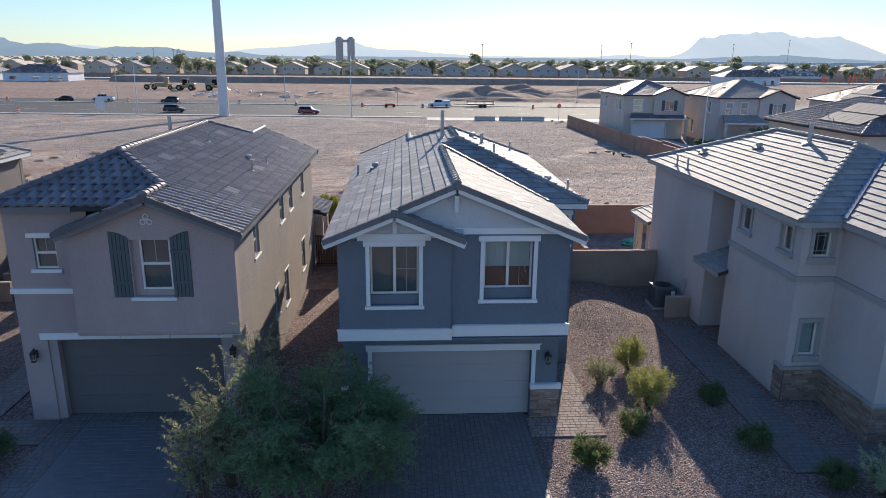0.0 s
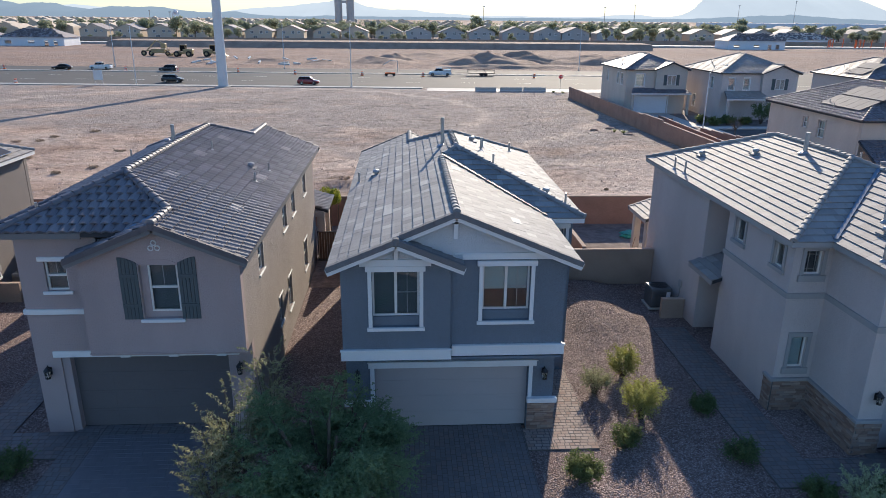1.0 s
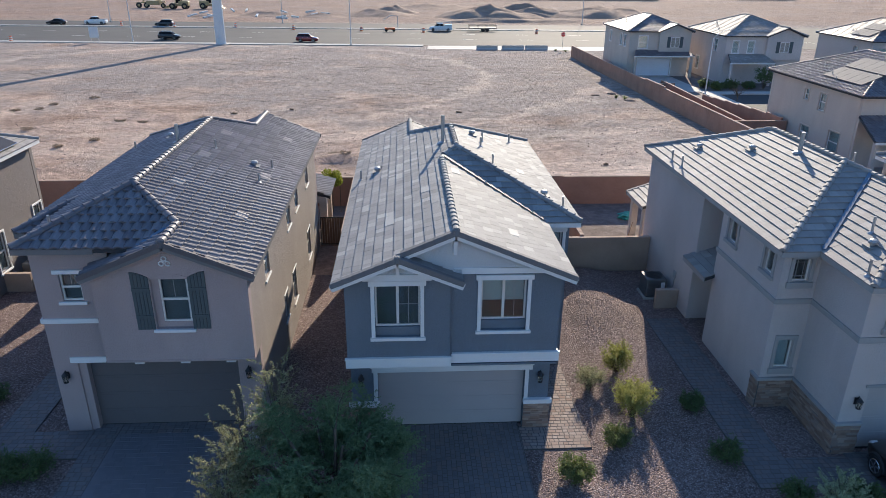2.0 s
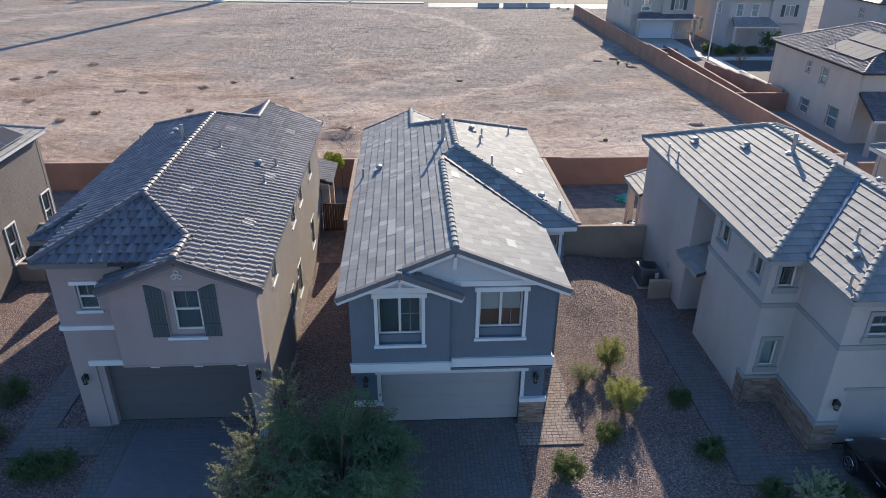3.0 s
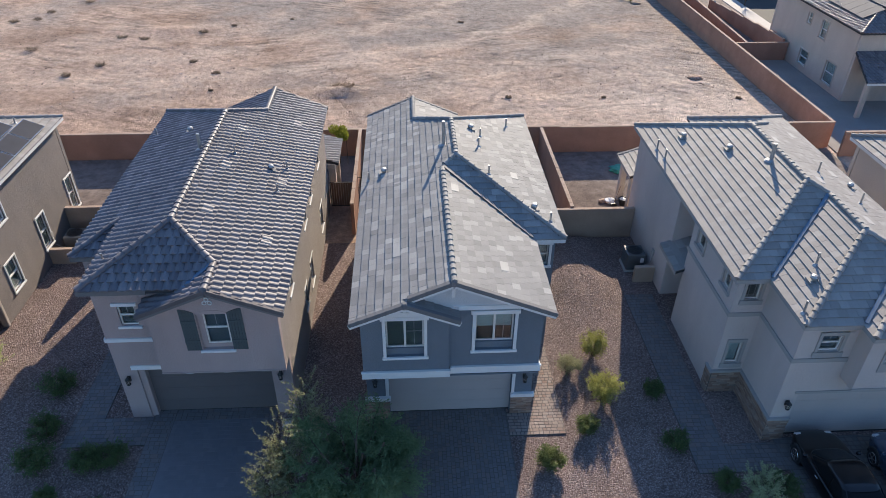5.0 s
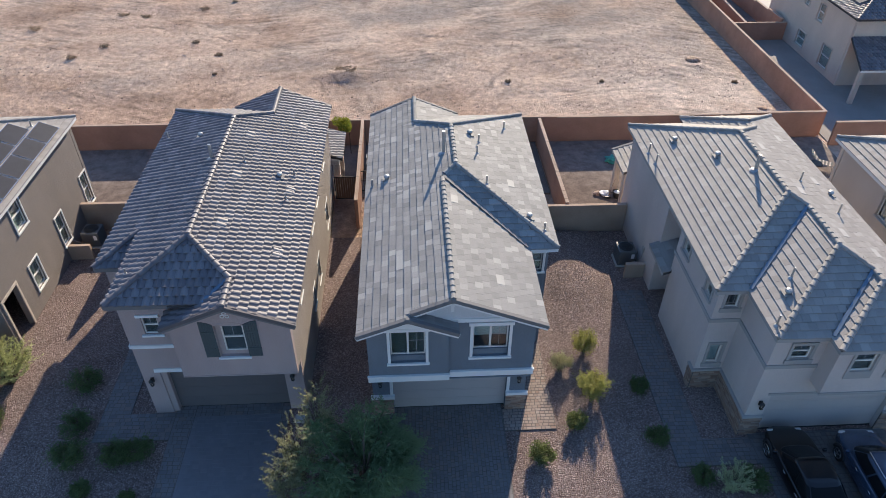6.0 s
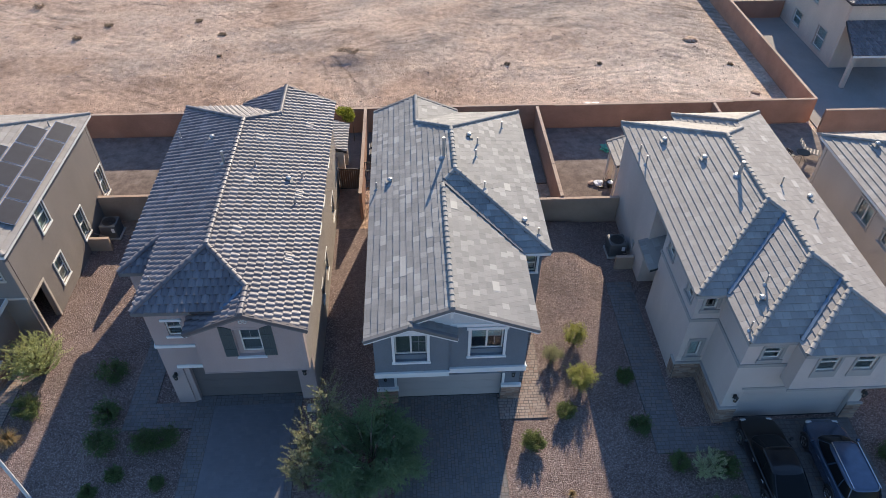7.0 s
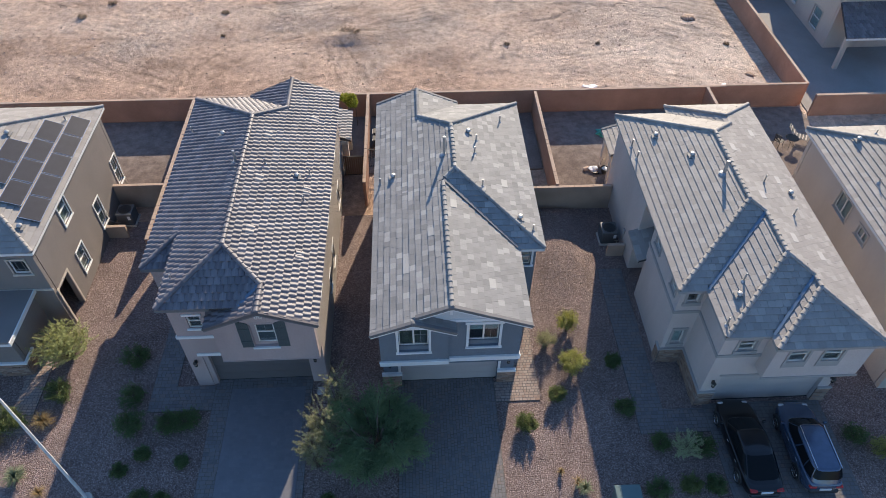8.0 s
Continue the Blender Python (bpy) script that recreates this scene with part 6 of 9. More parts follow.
# ---- block walls ----
def block_wall(name, pts, h, mat, label, thick=0.18, base=None):
    """A block wall along pts with a cap course and shallow piers."""
    w = root(name, (*pts[0], 0), label, "wall", kind="structure")
    for (a, b), (c, d) in zip(pts, pts[1:]):
        z0 = min(ground_z(a, b), ground_z(c, d)) - 0.2
        top = lambda x, y: h + (ground_z(x, y) + 0.06)
        bm = bmesh.new()
        v = Vector((c - a, d - b, 0))
        s = v.cross(Vector((0, 0, 1))).normalized() * (thick / 2)
        pa, pb = Vector((a, b, 0)), Vector((c, d, 0))
        vs = []
        for p in (pa, pb):
            for k in (-1, 1):
                vs.append((bm.verts.new((p.x + s.x * k, p.y + s.y * k, z0)), bm.verts.new((p.x + s.x * k, p.y + s.y * k, top(p.x, p.y)))))
        A, B, C, D = vs[0], vs[1], vs[3], vs[2]
        for p, q in ((A, B), (B, C), (C, D), (D, A)):
            bm.faces.new((p[0], q[0], q[1], p[1]))
        bm.faces.new((A[1], B[1], C[1], D[1]))
        part("wall_panel", bm, M[mat], w)
        ln = v.length
        if ln > 16:
            bm = bmesh.new()
            beam(bm, (a, b, top(a, b) + 0.03), (c, d, top(c, d) + 0.03), thick + 0.03, 0.06)
            part("wall_cap", bm, M["block_cap"], w)
            continue
        n = max(1, round(ln / 0.405))
        bm = rbox(0.004, -(thick + 0.03) / 2, 0.0, ln / n - 0.004, (thick + 0.03) / 2, 0.06, 0.008)
        me = mesh_of("cap_block", bm, M["block_cap"])
        wob = random.Random(int(a * 10 + b))
        for k in range(n):
            x, y = a + (c - a) * k / n, b + (d - b) * k / n
            under(new("cap_block", me), w).matrix_basis = Matrix.Translation((x, y, top(x, y) + wob.uniform(-0.004, 0.006))) @ Matrix.Rotation(math.atan2(d - b, c - a), 4, "Z")
    return w


RED = "reddish-tan block wall with pale cap along the field"
for a, b, hh in ((-62, -36, 1.72), (-36, -24.0, 1.78), (-24.0, -15.2, 1.78), (-15.2, -2.9, 1.86), (-2.9, 10.2, 1.86), (10.2, 23.0, 1.80), (23.0, 28.95, 1.86)):
    block_wall("field_wall", [(a + 0.001, 42.15), (b, 42.15)], hh, "block", RED)
for a, b, hh in ((42.25, 76.5, 1.78), (76.5, 83.0, 1.95), (83.0, 124.0, 1.80)):
    block_wall("field_wall", [(29.15, a), (29.15 if b < 100 else 29.6, b)], hh, "block", RED)
block_wall("yard_wall", [(29.25, 40.9), (70, 40.9)], 1.7, "block", "reddish-tan block wall behind the far yards")
block_wall("yard_wall", [(8.95, 31.9), (8.95, 42.0)], 1.82, "block", "reddish-tan block wall between two back yards")
block_wall("yard_wall", [(6.0, 31.75), (12.36, 31.75)], 1.75, "block_tan", "tan block wall between two houses")
block_wall("yard_wall", [(-3.05, 32.5), (-3.05, 42.0)], 1.9, "block", "orange-tan block wall beside a narrow side yard")
block_wall("yard_wall", [(-15.35, 28.2), (-15.35, 42.0)], 1.8, "block", "orange-tan block wall between two back yards")
block_wall("yard_wall", [(-18.6, 33.1), (-15.45, 33.1)], 1.7, "block_tan", "tan block wall closing a side yard")
block_wall("yard_wall", [(21.6, 31.0), (21.6, 42.0)], 1.8, "block", "orange-tan block wall between two back yards")
block_wall("yard_wall", [(20.0, 30.0), (23.2, 30.0)], 1.7, "block_tan", "tan block wall closing a side yard")
block_wall("screen_wall", [(11.35, 27.55), (12.36, 27.55)], 0.85, "block_tan", "low tan block screen beside an air conditioner")
block_wall("screen_wall", [(-18.6, 30.35), (-17.4, 30.35)], 0.85, "block_tan", "low tan block screen beside an air conditioner")

# back yards and the far yard
slab("yard_ground", 9.1, 31.9, 21.5, 42.0, -0.1, 0.03, "yard_soil", "bare reddish-brown yard soil behind a house", "soil")
slab("yard_ground", -15.2, 35.5, -12.7, 42.0, -0.1, 0.03, "yard_dirt", "bare brown yard soil beside a house", "soil")
slab("yard_ground", -27.0, 33.3, -15.5, 42.0, -0.1, 0.035, "yard_soil", "bare brown yard soil behind a house", "soil")
slab("yard_ground", -12.7, 35.6, 8.8, 42.0, -0.1, 0.028, "yard_dirt", "bare brown yard soil behind houses", "soil")
slab("yard_ground", 21.75, 30.2, 29.0, 41.9, -0.1, 0.032, "yard_soil", "bare brown yard soil behind a house", "soil")
slab("yard_ground", 29.4, 41.1, 75, 63.9, -0.1, 0.02, "yard_grey", "bare grey yard behind a house", "soil")


# ---- air conditioners, gate ----
def air_conditioner(x, y, wall_x):
    a = root("air_conditioner", (x, y, 0), "dark grey outdoor air conditioner on a pad", "air conditioner", "air conditioners")
    w, h = 0.48, 1.0
    bm = bmesh.new()
    box(bm, x - 0.55, y - 0.55, 0.0, x + 0.55, y + 0.55, 0.09)
    part("pad", bm, M["concrete"], a)
    part("case", rbox(x - w, y - w, 0.09, x + w, y + w, h, 0.07, 2), M["ac_case"], a)
    for k in range(11):
        bm = bmesh.new()
        z = 0.16 + 0.07 * k
        for q in ((x - w - 0.01, y - w + 0.06, x + w + 0.01, y + w - 0.06), (x - w + 0.06, y - w - 0.01, x + w - 0.06, y + w + 0.01)):
            box(bm, q[0], q[1], z, q[2], q[3], z + 0.02)
        part("louvre", bm, M["ac_case"], a)
    bm = bmesh.new()
    for r in (0.10, 0.19, 0.28, 0.37):
        tube(bm, [(x + r * math.cos(t * 0.3927), y + r * math.sin(t * 0.3927), h + 0.025) for t in range(17)], 0.008, 4, False)
    for t in range(6):
        beam(bm, (x, y, h + 0.025), (x + 0.38 * math.cos(t * 1.0472), y + 0.38 * math.sin(t * 1.0472), h + 0.025), 0.012, 0.012)
    part("fan_guard", bm, M["black"], a)
    bm = bmesh.new()
    turned(bm, (x, y, h + 0.002), [(0.39, 0.0), (0.39, 0.006)], 24)
    part("fan_well", bm, M["black"], a)
    part("label_plate", rbox(x + 0.20, y - w - 0.022, 0.55, x + 0.38, y - w - 0.012, 0.85, 0.003), M["white_band"], a, "white data label")
    s = 1 if wall_x > x else -1
    bm = bmesh.new()
    tube(bm, [(x + s * 0.3, y - w + 0.05, 0.3), (x + s * 0.45, y - w - 0.12, 0.45), (wall_x - s * 0.04, y - w - 0.2, 0.75), (wall_x - s * 0.02, y - w - 0.2, 1.25)], 0.022, 6)
    part("conduit", bm, M["trim_grey"], a)
    part("isolator", rbox(min(wall_x - s * 0.08, wall_x - s * 0.002), y - w - 0.32, 1.2, max(wall_x - s * 0.08, wall_x - s * 0.002), y - w - 0.08, 1.5, 0.01), M["trim_grey"], a)


air_conditioner(11.68, 28.85, 12.40)
air_conditioner(-17.75, 31.7, -18.6)

gate = root("gate", (-3.8, 35.4, 0), "brown slatted side gate in a metal frame", "gate")
bm = bmesh.new()
for p, q in (((-4.5, 0.1), (-4.5, 1.7)), ((-3.2, 0.1), (-3.2, 1.7)), ((-4.5, 1.66), (-3.2, 1.66)), ((-4.5, 0.14), (-3.2, 0.14))):
    beam(bm, (p[0], 35.4, p[1]), (q[0], 35.4, q[1]), 0.05, 0.05, (0, 1, 0))
part("gate_frame", bm, M["black"], gate)
for k in range(9):
    bm = bmesh.new()
    box(bm, -4.44 + k * 0.138, 35.37, 0.16, -4.32 + k * 0.138, 35.40, 1.63)
    part("board", bm, M["wood_gate"], gate)


# ---- pavers ----
def paving(name, x0, y0, x1, y1, mat, label, near=None, budget=0, rows=0.155, lens=(0.155, 0.235), seed=1, lengthwise=False, bed_mat="joint", bed_z=0.0415):
    """Running courses of pavers on sand; the ones inside near are pieces of their own."""
    bed = bmesh.new()
    box(bed, x0, y0, -0.06, x1, y1, bed_z)
    top = thing(name, bed, M[bed_mat], label, "paving", kind="structure")
    flip = (lambda p, q, r: (q, p, r)) if lengthwise else (lambda p, q, r: (p, q, r))
    if lengthwise:
        x0, y0, x1, y1 = y0, x0, y1, x1
        near = (near[1], near[0], near[3], near[2]) if near else None
    rng = random.Random(seed)
    v, f, kinds = [], [], {}

    def one(a, b, c, d, z):
        k = 0.012
        return [(a, b, 0), (c, b, 0), (c, d, 0), (a, d, 0), (a + k, b + k, z), (c - k, b + k, z), (c - k, d - k, z), (a + k, d - k, z)]

    quads = [(4, 5, 6, 7), (0, 1, 5, 4), (1, 2, 6, 5), (2, 3, 7, 6), (3, 0, 4, 7)]
    y = y0 + 0.004
    while y < y1 - 0.03:
        d = min(rows, y1 - y)
        x = x0 - rng.uniform(0, 0.2)
        while x < x1:
            w = rng.choice(lens)
            a, b = max(x + 0.003, x0), min(x + w - 0.003, x1)
            if b - a > 0.03:
                z = 0.046 + rng.uniform(-0.003, 0.004)
                whole = b - a > w - 0.008 and d == rows
                if whole and budget > 0 and near and near[0] < a < near[2] and near[1] < y < near[3]:
                    budget -= 1
                    if w not in kinds:
                        kinds[w] = raw_mesh("paver", [flip(*p) for p in one(0, 0, w - 0.006, rows - 0.006, 0.03)], quads, M[mat])
                    ob = new("paver", kinds[w])
                    ob.parent = top
                    ob.location = flip(a, y, z - 0.03)
                else:
                    n = len(v)
                    v += [flip(p, q, r + 0.018) for p, q, r in one(a, y, b, y + d - 0.006, z - 0.018)]
                    f += [tuple(n + i for i in t) for t in quads]
            x += w
        y += rows
    rest = part("pavers", raw_mesh("pavers", v, f, M[mat]), None, top)
    rest["kind"] = "stuff"
    return top


paving("driveway", -1.05, 9.0, 3.80, 19.30, "paver", "dark grey-brown paver driveway", (0.5, 14.0, 3.8, 17.5), 290, seed=2, lengthwise=True)
paving("walkway", 4.62, 17.88, 6.02, 22.9, "paver_walk", "warm reddish paver side path", (4.6, 17.8, 6.1, 22.9), 220, 0.16, (0.16, 0.24), seed=3)
paving("walkway", 3.806, 17.88, 4.614, 19.05, "paver_walk", "warm reddish paver side path", None, 0, 0.16, (0.16, 0.24), seed=13)
paving("driveway", -9.42, 9.0, -5.72, 19.2, "driveway_seal", "dark sealed paver driveway, blue of the shade put into its colour", (-9.4, 15.0, -5.8, 18.5), 290, 0.2, (0.2, 0.3), seed=4, bed_mat="driveway_seal", bed_z=0.0435)
paving("driveway_border", -10.25, 9.0, -9.426, 19.82, "paver", "paler grey paver border beside a dark driveway", (-10.2, 12.0, -9.4, 19.0), 250, 0.2, (0.2, 0.3), seed=14)
paving("driveway_border", -5.714, 9.0, -5.38, 19.82, "paver", "paler grey paver border beside a dark driveway", None, 0, 0.2, (0.2, 0.3), seed=15)
paving("driveway_border", -9.42, 19.206, -5.72, 19.82, "paver", "paler grey paver border before a garage", None, 0, 0.2, (0.2, 0.3), seed=16)
paving("walkway", -13.40, 18.05, -10.256, 19.45, "paver", "dark grey paver path beside the garage", (-13.4, 18, -10.2, 19.4), 180, 0.2, (0.2, 0.3), seed=5)
paving("walkway", -13.40, 19.456, -12.20, 24.5, "paver", "dark grey paver path along a house", None, 0, 0.2, (0.2, 0.3), seed=6)
paving("walkway", 10.60, 15.80, 12.0, 26.4, "paver", "dark grey paver path to a side entry", (10.6, 15.8, 12, 20), 200, 0.2, (0.2, 0.3), seed=7)
paving("walkway", 12.006, 15.80, 14.0, 17.1, "paver", "dark grey paver path to a driveway", None, 0, 0.2, (0.2, 0.3), seed=8)
paving("driveway", 14.006, 9.0, 19.9, 17.3, "paver", "dark grey paver driveway under parked cars", None, 0, 0.2, (0.2, 0.3), seed=9)
paving("walkway", -20.0, 17.2, -18.9, 23.6, "paver_walk", "warm reddish paver path beside a house", None, 0, 0.16, (0.16, 0.24), seed=10)

# loose stones over the gravel
sv, sf = [], []
rs = random.Random(11)
for k in range(26000):
    if k % 4:
        x, y = rs.uniform(4.0, 10.5), rs.uniform(12.0, 31)
        if x < 6.1 and y > 17.7:
            continue
    else:
        x, y = rs.choice((rs.uniform(-18.6, -13.5), rs.uniform(-5.2, -1.2), rs.uniform(12.2, 13.6))), rs.uniform(12, 30)
        if x > 12 and y > 17:
            y = rs.uniform(17.2, 19.8)
    r = rs.uniform(0.012, 0.030)
    n, t = len(sv), rs.uniform(0, 6.28)
    c, s = math.cos(t) * r, math.sin(t) * r
    e = rs.uniform(0.6, 1.0)
    z = gravel_z(x, y)
    sv += [(x + c, y + s, z), (x - s * e, y + c * e, z), (x - c, y - s, z), (x + s * e, y - c * e, z), (x + c * 0.2, y + s * 0.3, z + r * rs.uniform(0.6, 1.0))]
    sf += [(n, n + 1, n + 4), (n + 1, n + 2, n + 4), (n + 2, n + 3, n + 4), (n + 3, n, n + 4)]
ub = root("utility_box", (9.05, 12.4, 0), "grey-green metal utility cabinet standing in gravel", "utility box")
part("cabinet", rbox(8.52, 11.85, 0.0, 9.58, 12.85, 0.92, 0.03), M["cabinet_green"], ub)
part("lid", rbox(8.47, 11.8, 0.92, 9.63, 12.92, 1.0, 0.03), M["cabinet_green"], ub)
thing("gravel_stones", raw_mesh("gravel_stones", sv, sf, M["stones"]), None, "scattered larger reddish and grey gravel stones", "gravel", kind="stuff")


# ---- covered patios behind the houses ----
pc = root("patio_cover", (-7.0, 37.0, 0), "cream stucco patio cover on square posts", "patio cover")
part("canopy", rbox(-10.5, 35.62, 2.40, -4.15, 38.6, 2.72, 0.03), M["stucco_cream"], pc)
for x, y in ((-4.36, 36.0), (-4.36, 38.3), (-10.2, 38.3)):
    part("post", rbox(x - 0.2, y - 0.2, 0.0, x + 0.2, y + 0.2, 2.40, 0.02), M["stucco_cream"], pc)
pt = Roof(pc, "s", "roof_pale", 0.30, 2.76, lambda x, y, d: False, 0)
pt.plane("R", -3.95, [(-3.95, 35.7), (-3.95, 38.8), (-6.6, 38.8), (-6.6, 35.7)])
pt.finish()
pr = root("patio_cover", (13.0, 35.0, 0), "small tiled patio roof on tan posts", "patio cover")
part("beam", rbox(12.6, 33.6, 2.45, 14.6, 36.0, 2.72, 0.02), M["stucco_cream"], pr)
for y in (33.9, 35.75):
    part("post", rbox(12.62, y - 0.18, 0.0, 12.98, y + 0.18, 2.45, 0.02), M["stucco_cream"], pr)
pk = Roof(pr, "flat", "roof_pale", 0.35, 2.75, lambda x, y, d: False, 0)
pk.plane("L", 12.45, [(12.45, 33.5), (14.6, 33.5), (14.6, 36.15), (12.45, 36.15)])
pk.finish()
pk.rake((12.4, 36.15, 2.75), (14.6, 36.15, 3.5), (0, 1, 0))
pk.eave((12.45, 33.5, 2.75), (12.45, 36.15, 2.75), "trim_grey")
bg = root("gate", (-2.5, 36.2, 0), "black metal bar gate in a side yard", "gate")
for k in range(9):
    bm = bmesh.new()
    beam(bm, (-2.95 + k * 0.14, 36.2, 0.1), (-2.95 + k * 0.14, 36.2, 1.6), 0.025, 0.025, (0, 1, 0))
    part("bar", bm, M["black"], bg)
for z in (0.15, 0.9, 1.55):
    bm = bmesh.new()
    beam(bm, (-2.98, 36.2, z), (-1.8, 36.2, z), 0.04, 0.04)
    part("rail", bm, M["black"], bg)


def wheelie_bin(x, y, turn=0):
    """A two-wheeled refuse bin with hinged lid."""
    b = root("wheelie_bin", (0, 0, 0), "black plastic two-wheeled refuse bin in a side yard", "bin", "bins in the side yard")
    bm = bmesh.new()
    loft_rings = [(0.20, 0.22, 0.05), (0.22, 0.25, 0.5), (0.26, 0.30, 0.92), (0.28, 0.32, 0.94), (0.28, 0.32, 0.97)]
    rows = [[bm.verts.new(p) for p in ((-w, -d, z), (w, -d, z), (w, d, z), (-w, d, z))] for w, d, z in loft_rings]
    for p, q in zip(rows, rows[1:]):
        for k in range(4):
            bm.faces.new((p[k], p[(k + 1) % 4], q[(k + 1) % 4], q[k]))
    bm.faces.new(rows[0])
    part("body", bm, M["plastic_dark"], b)
    part("lid", rbox(-0.29, -0.34, 0.97, 0.29, 0.34, 1.03, 0.02), M["plastic_dark"], b)
    bm = bmesh.new()
    tube(bm, [(-0.25, 0.38, 0.96), (0.25, 0.38, 0.96)], 0.018, 6)
    part("handle", bm, M["metal"], b)
    for s in (-1, 1):
        bm = bmesh.new()
        tube(bm, [(s * 0.22, 0.2, 0.12), (s * 0.29, 0.2, 0.12)], 0.12, 12)
        part("wheel", bm, M["rubber"], b)
    b.matrix_basis = pose(x, y, 0.028, 0, 0, turn)


def planter(x, y, z):
    """A dark round pot filled with pale pebbles."""
    p = root("planter", (x, y, z), "dark round pot filled with pale stones", "pot")
    bm = bmesh.new()
    turned(bm, (x, y, z), [(0.16, 0.0), (0.26, 0.25), (0.29, 0.45), (0.25, 0.45), (0.24, 0.36)], 16)
    part("pot", bm, M["plastic_dark"], p, soft=40)
    bm = bmesh.new()
    turned(bm, (x, y, z + 0.34), [(0.24, 0.0), (0.20, 0.07), (0.10, 0.11), (0.02, 0.12)], 12)
    part("stone_fill", bm, M["trim_white"], p)


def broom(x, y, z):
    b = root("broom", (x, y, z), "broom leaning on a patio post", "broom")
    bm = bmesh.new()
    tube(bm, [(x, y, z + 0.12), (x + 0.28, y + 0.05, z + 1.35)], 0.014, 6)
    part("broomstick", bm, M["wood_gate"], b)
    part("broom_head", rbox(x - 0.18, y - 0.04, z, x + 0.18, y + 0.04, z + 0.13, 0.01), M["black"], b)


def crumple(name, x, y, z, s, mat, label, category, seed):
    bm = bmesh.new()
    bmesh.ops.create_icosphere(bm, subdivisions=3, radius=s)
    for v in bm.verts:
        v.co *= 1 + 0.5 * noise.noise(v.co * 5 + Vector((seed, 1, 0))) + 0.2 * noise.noise(v.co * 14 + Vector((seed, 1, 0)))
        v.co = Vector((x + v.co.x * 1.2, y + v.co.y, max(z, z + s * 0.35 + v.co.z * 0.55)))
    thing(name, bm, M[mat], label, category)


def patio_chair(x, y, z, turn):
    """A dark metal chair with a slatted seat and back."""
    c = root("patio_chair", (0, 0, 0), "dark metal patio chair in a back yard", "chair")
    part("seat", rbox(-0.25, -0.25, 0.42, 0.25, 0.25, 0.46, 0.01), M["plastic_dark"], c)
    for sx, sy in ((-1, -1), (1, -1), (-1, 1), (1, 1)):
        bm = bmesh.new()
        tube(bm, [(sx * 0.24, sy * 0.24, 0.0), (sx * 0.23, sy * 0.23, 0.43)], 0.015, 6)
        part("leg", bm, M["black"], c)
    for k in range(5):
        part("back_slat", rbox(-0.22 + k * 0.10, 0.25, 0.46, -0.16 + k * 0.10, 0.28, 0.95, 0.005), M["plastic_dark"], c)
    part("back_rail", rbox(-0.26, 0.245, 0.93, 0.26, 0.285, 0.98, 0.01), M["black"], c)
    c.matrix_basis = pose(x, y, z, 0, 0, turn)


def sling_lounger(x, y, z, turn):
    """A lounger of dark and pale bands on a bent tube frame."""
    c = root("lounger", (0, 0, 0), "striped dark and pale lounger in a back yard", "lounger")
    for s in (-0.3, 0.3):
        bm = bmesh.new()
        tube(bm, [(s, -0.7, 0.02), (s, -0.65, 0.35), (s, 0.2, 0.38), (s, 0.75, 1.0)], 0.018, 6)
        tube(bm, [(s, 0.2, 0.38), (s, 0.45, 0.02)], 0.018, 6)
        part("side_frame", bm, M["metal"], c)
    for k in range(13):
        f = k / 12
        y0, z0 = (-0.62 + 0.8 * f * 1.6, 0.38) if f < 0.6 else (0.15 + 0.6 * (f - 0.6) / 0.4, 0.38 + 0.62 * (f - 0.6) / 0.4)
        bm = bmesh.new()
        beam(bm, (-0.29, y0, z0 + 0.02), (0.29, y0, z0 + 0.02), 0.085, 0.012)
        part("band", bm, M["stucco_cream" if k % 2 else "black"], c)
    c.matrix_basis = pose(x, y, z, 0, 0, turn)


def round_table(x, y, z):
    c = root("side_table", (x, y, z), "round glass-topped patio table in a back yard", "table")
    bm = bmesh.new()
    turned(bm, (x, y, z + 0.68), [(0.42, 0.0), (0.44, 0.015), (0.42, 0.03)], 24)
    part("tabletop", bm, M["car_glass"], c)
    for k in range(3):
        a = k * 2.094
        bm = bmesh.new()
        tube(bm, [(x + 0.34 * math.cos(a), y + 0.34 * math.sin(a), z), (x + 0.12 * math.cos(a), y + 0.12 * math.sin(a), z + 0.35), (x + 0.3 * math.cos(a), y + 0.3 * math.sin(a), z + 0.68)], 0.014, 6)
        part("leg", bm, M["black"], c)


planter(12.80, 34.95, 0.03)
broom(12.25, 34.9, 0.03)
crumple("bag", 12.15, 35.3, 0.03, 0.26, "house_wrap", "crumpled white plastic bag on yard soil", "bag", 3.0)
crumple("rock", 11.7, 35.4, 0.03, 0.2, "block_cap", "pale rock on yard soil", "rock", 6.0)
crumple("tarp", 13.6, 39.2, 0.03, 0.4, "tarp_green", "crumpled green tarpaulin on yard soil", "tarpaulin", 9.0)
patio_chair(25.6, 37.4, 0.032, 120)
round_table(26.4, 37.3, 0.032)
sling_lounger(27.2, 37.9, 0.032, 60)
slab("meter_lid", -5.12, 18.70, -4.70, 19.14, 0.0, 0.05, "concrete", "pale concrete meter-box lid in gravel", "lid", "")
wheelie_bin(-2.35, 38.9, 90)
wheelie_bin(-2.35, 38.1, 92)


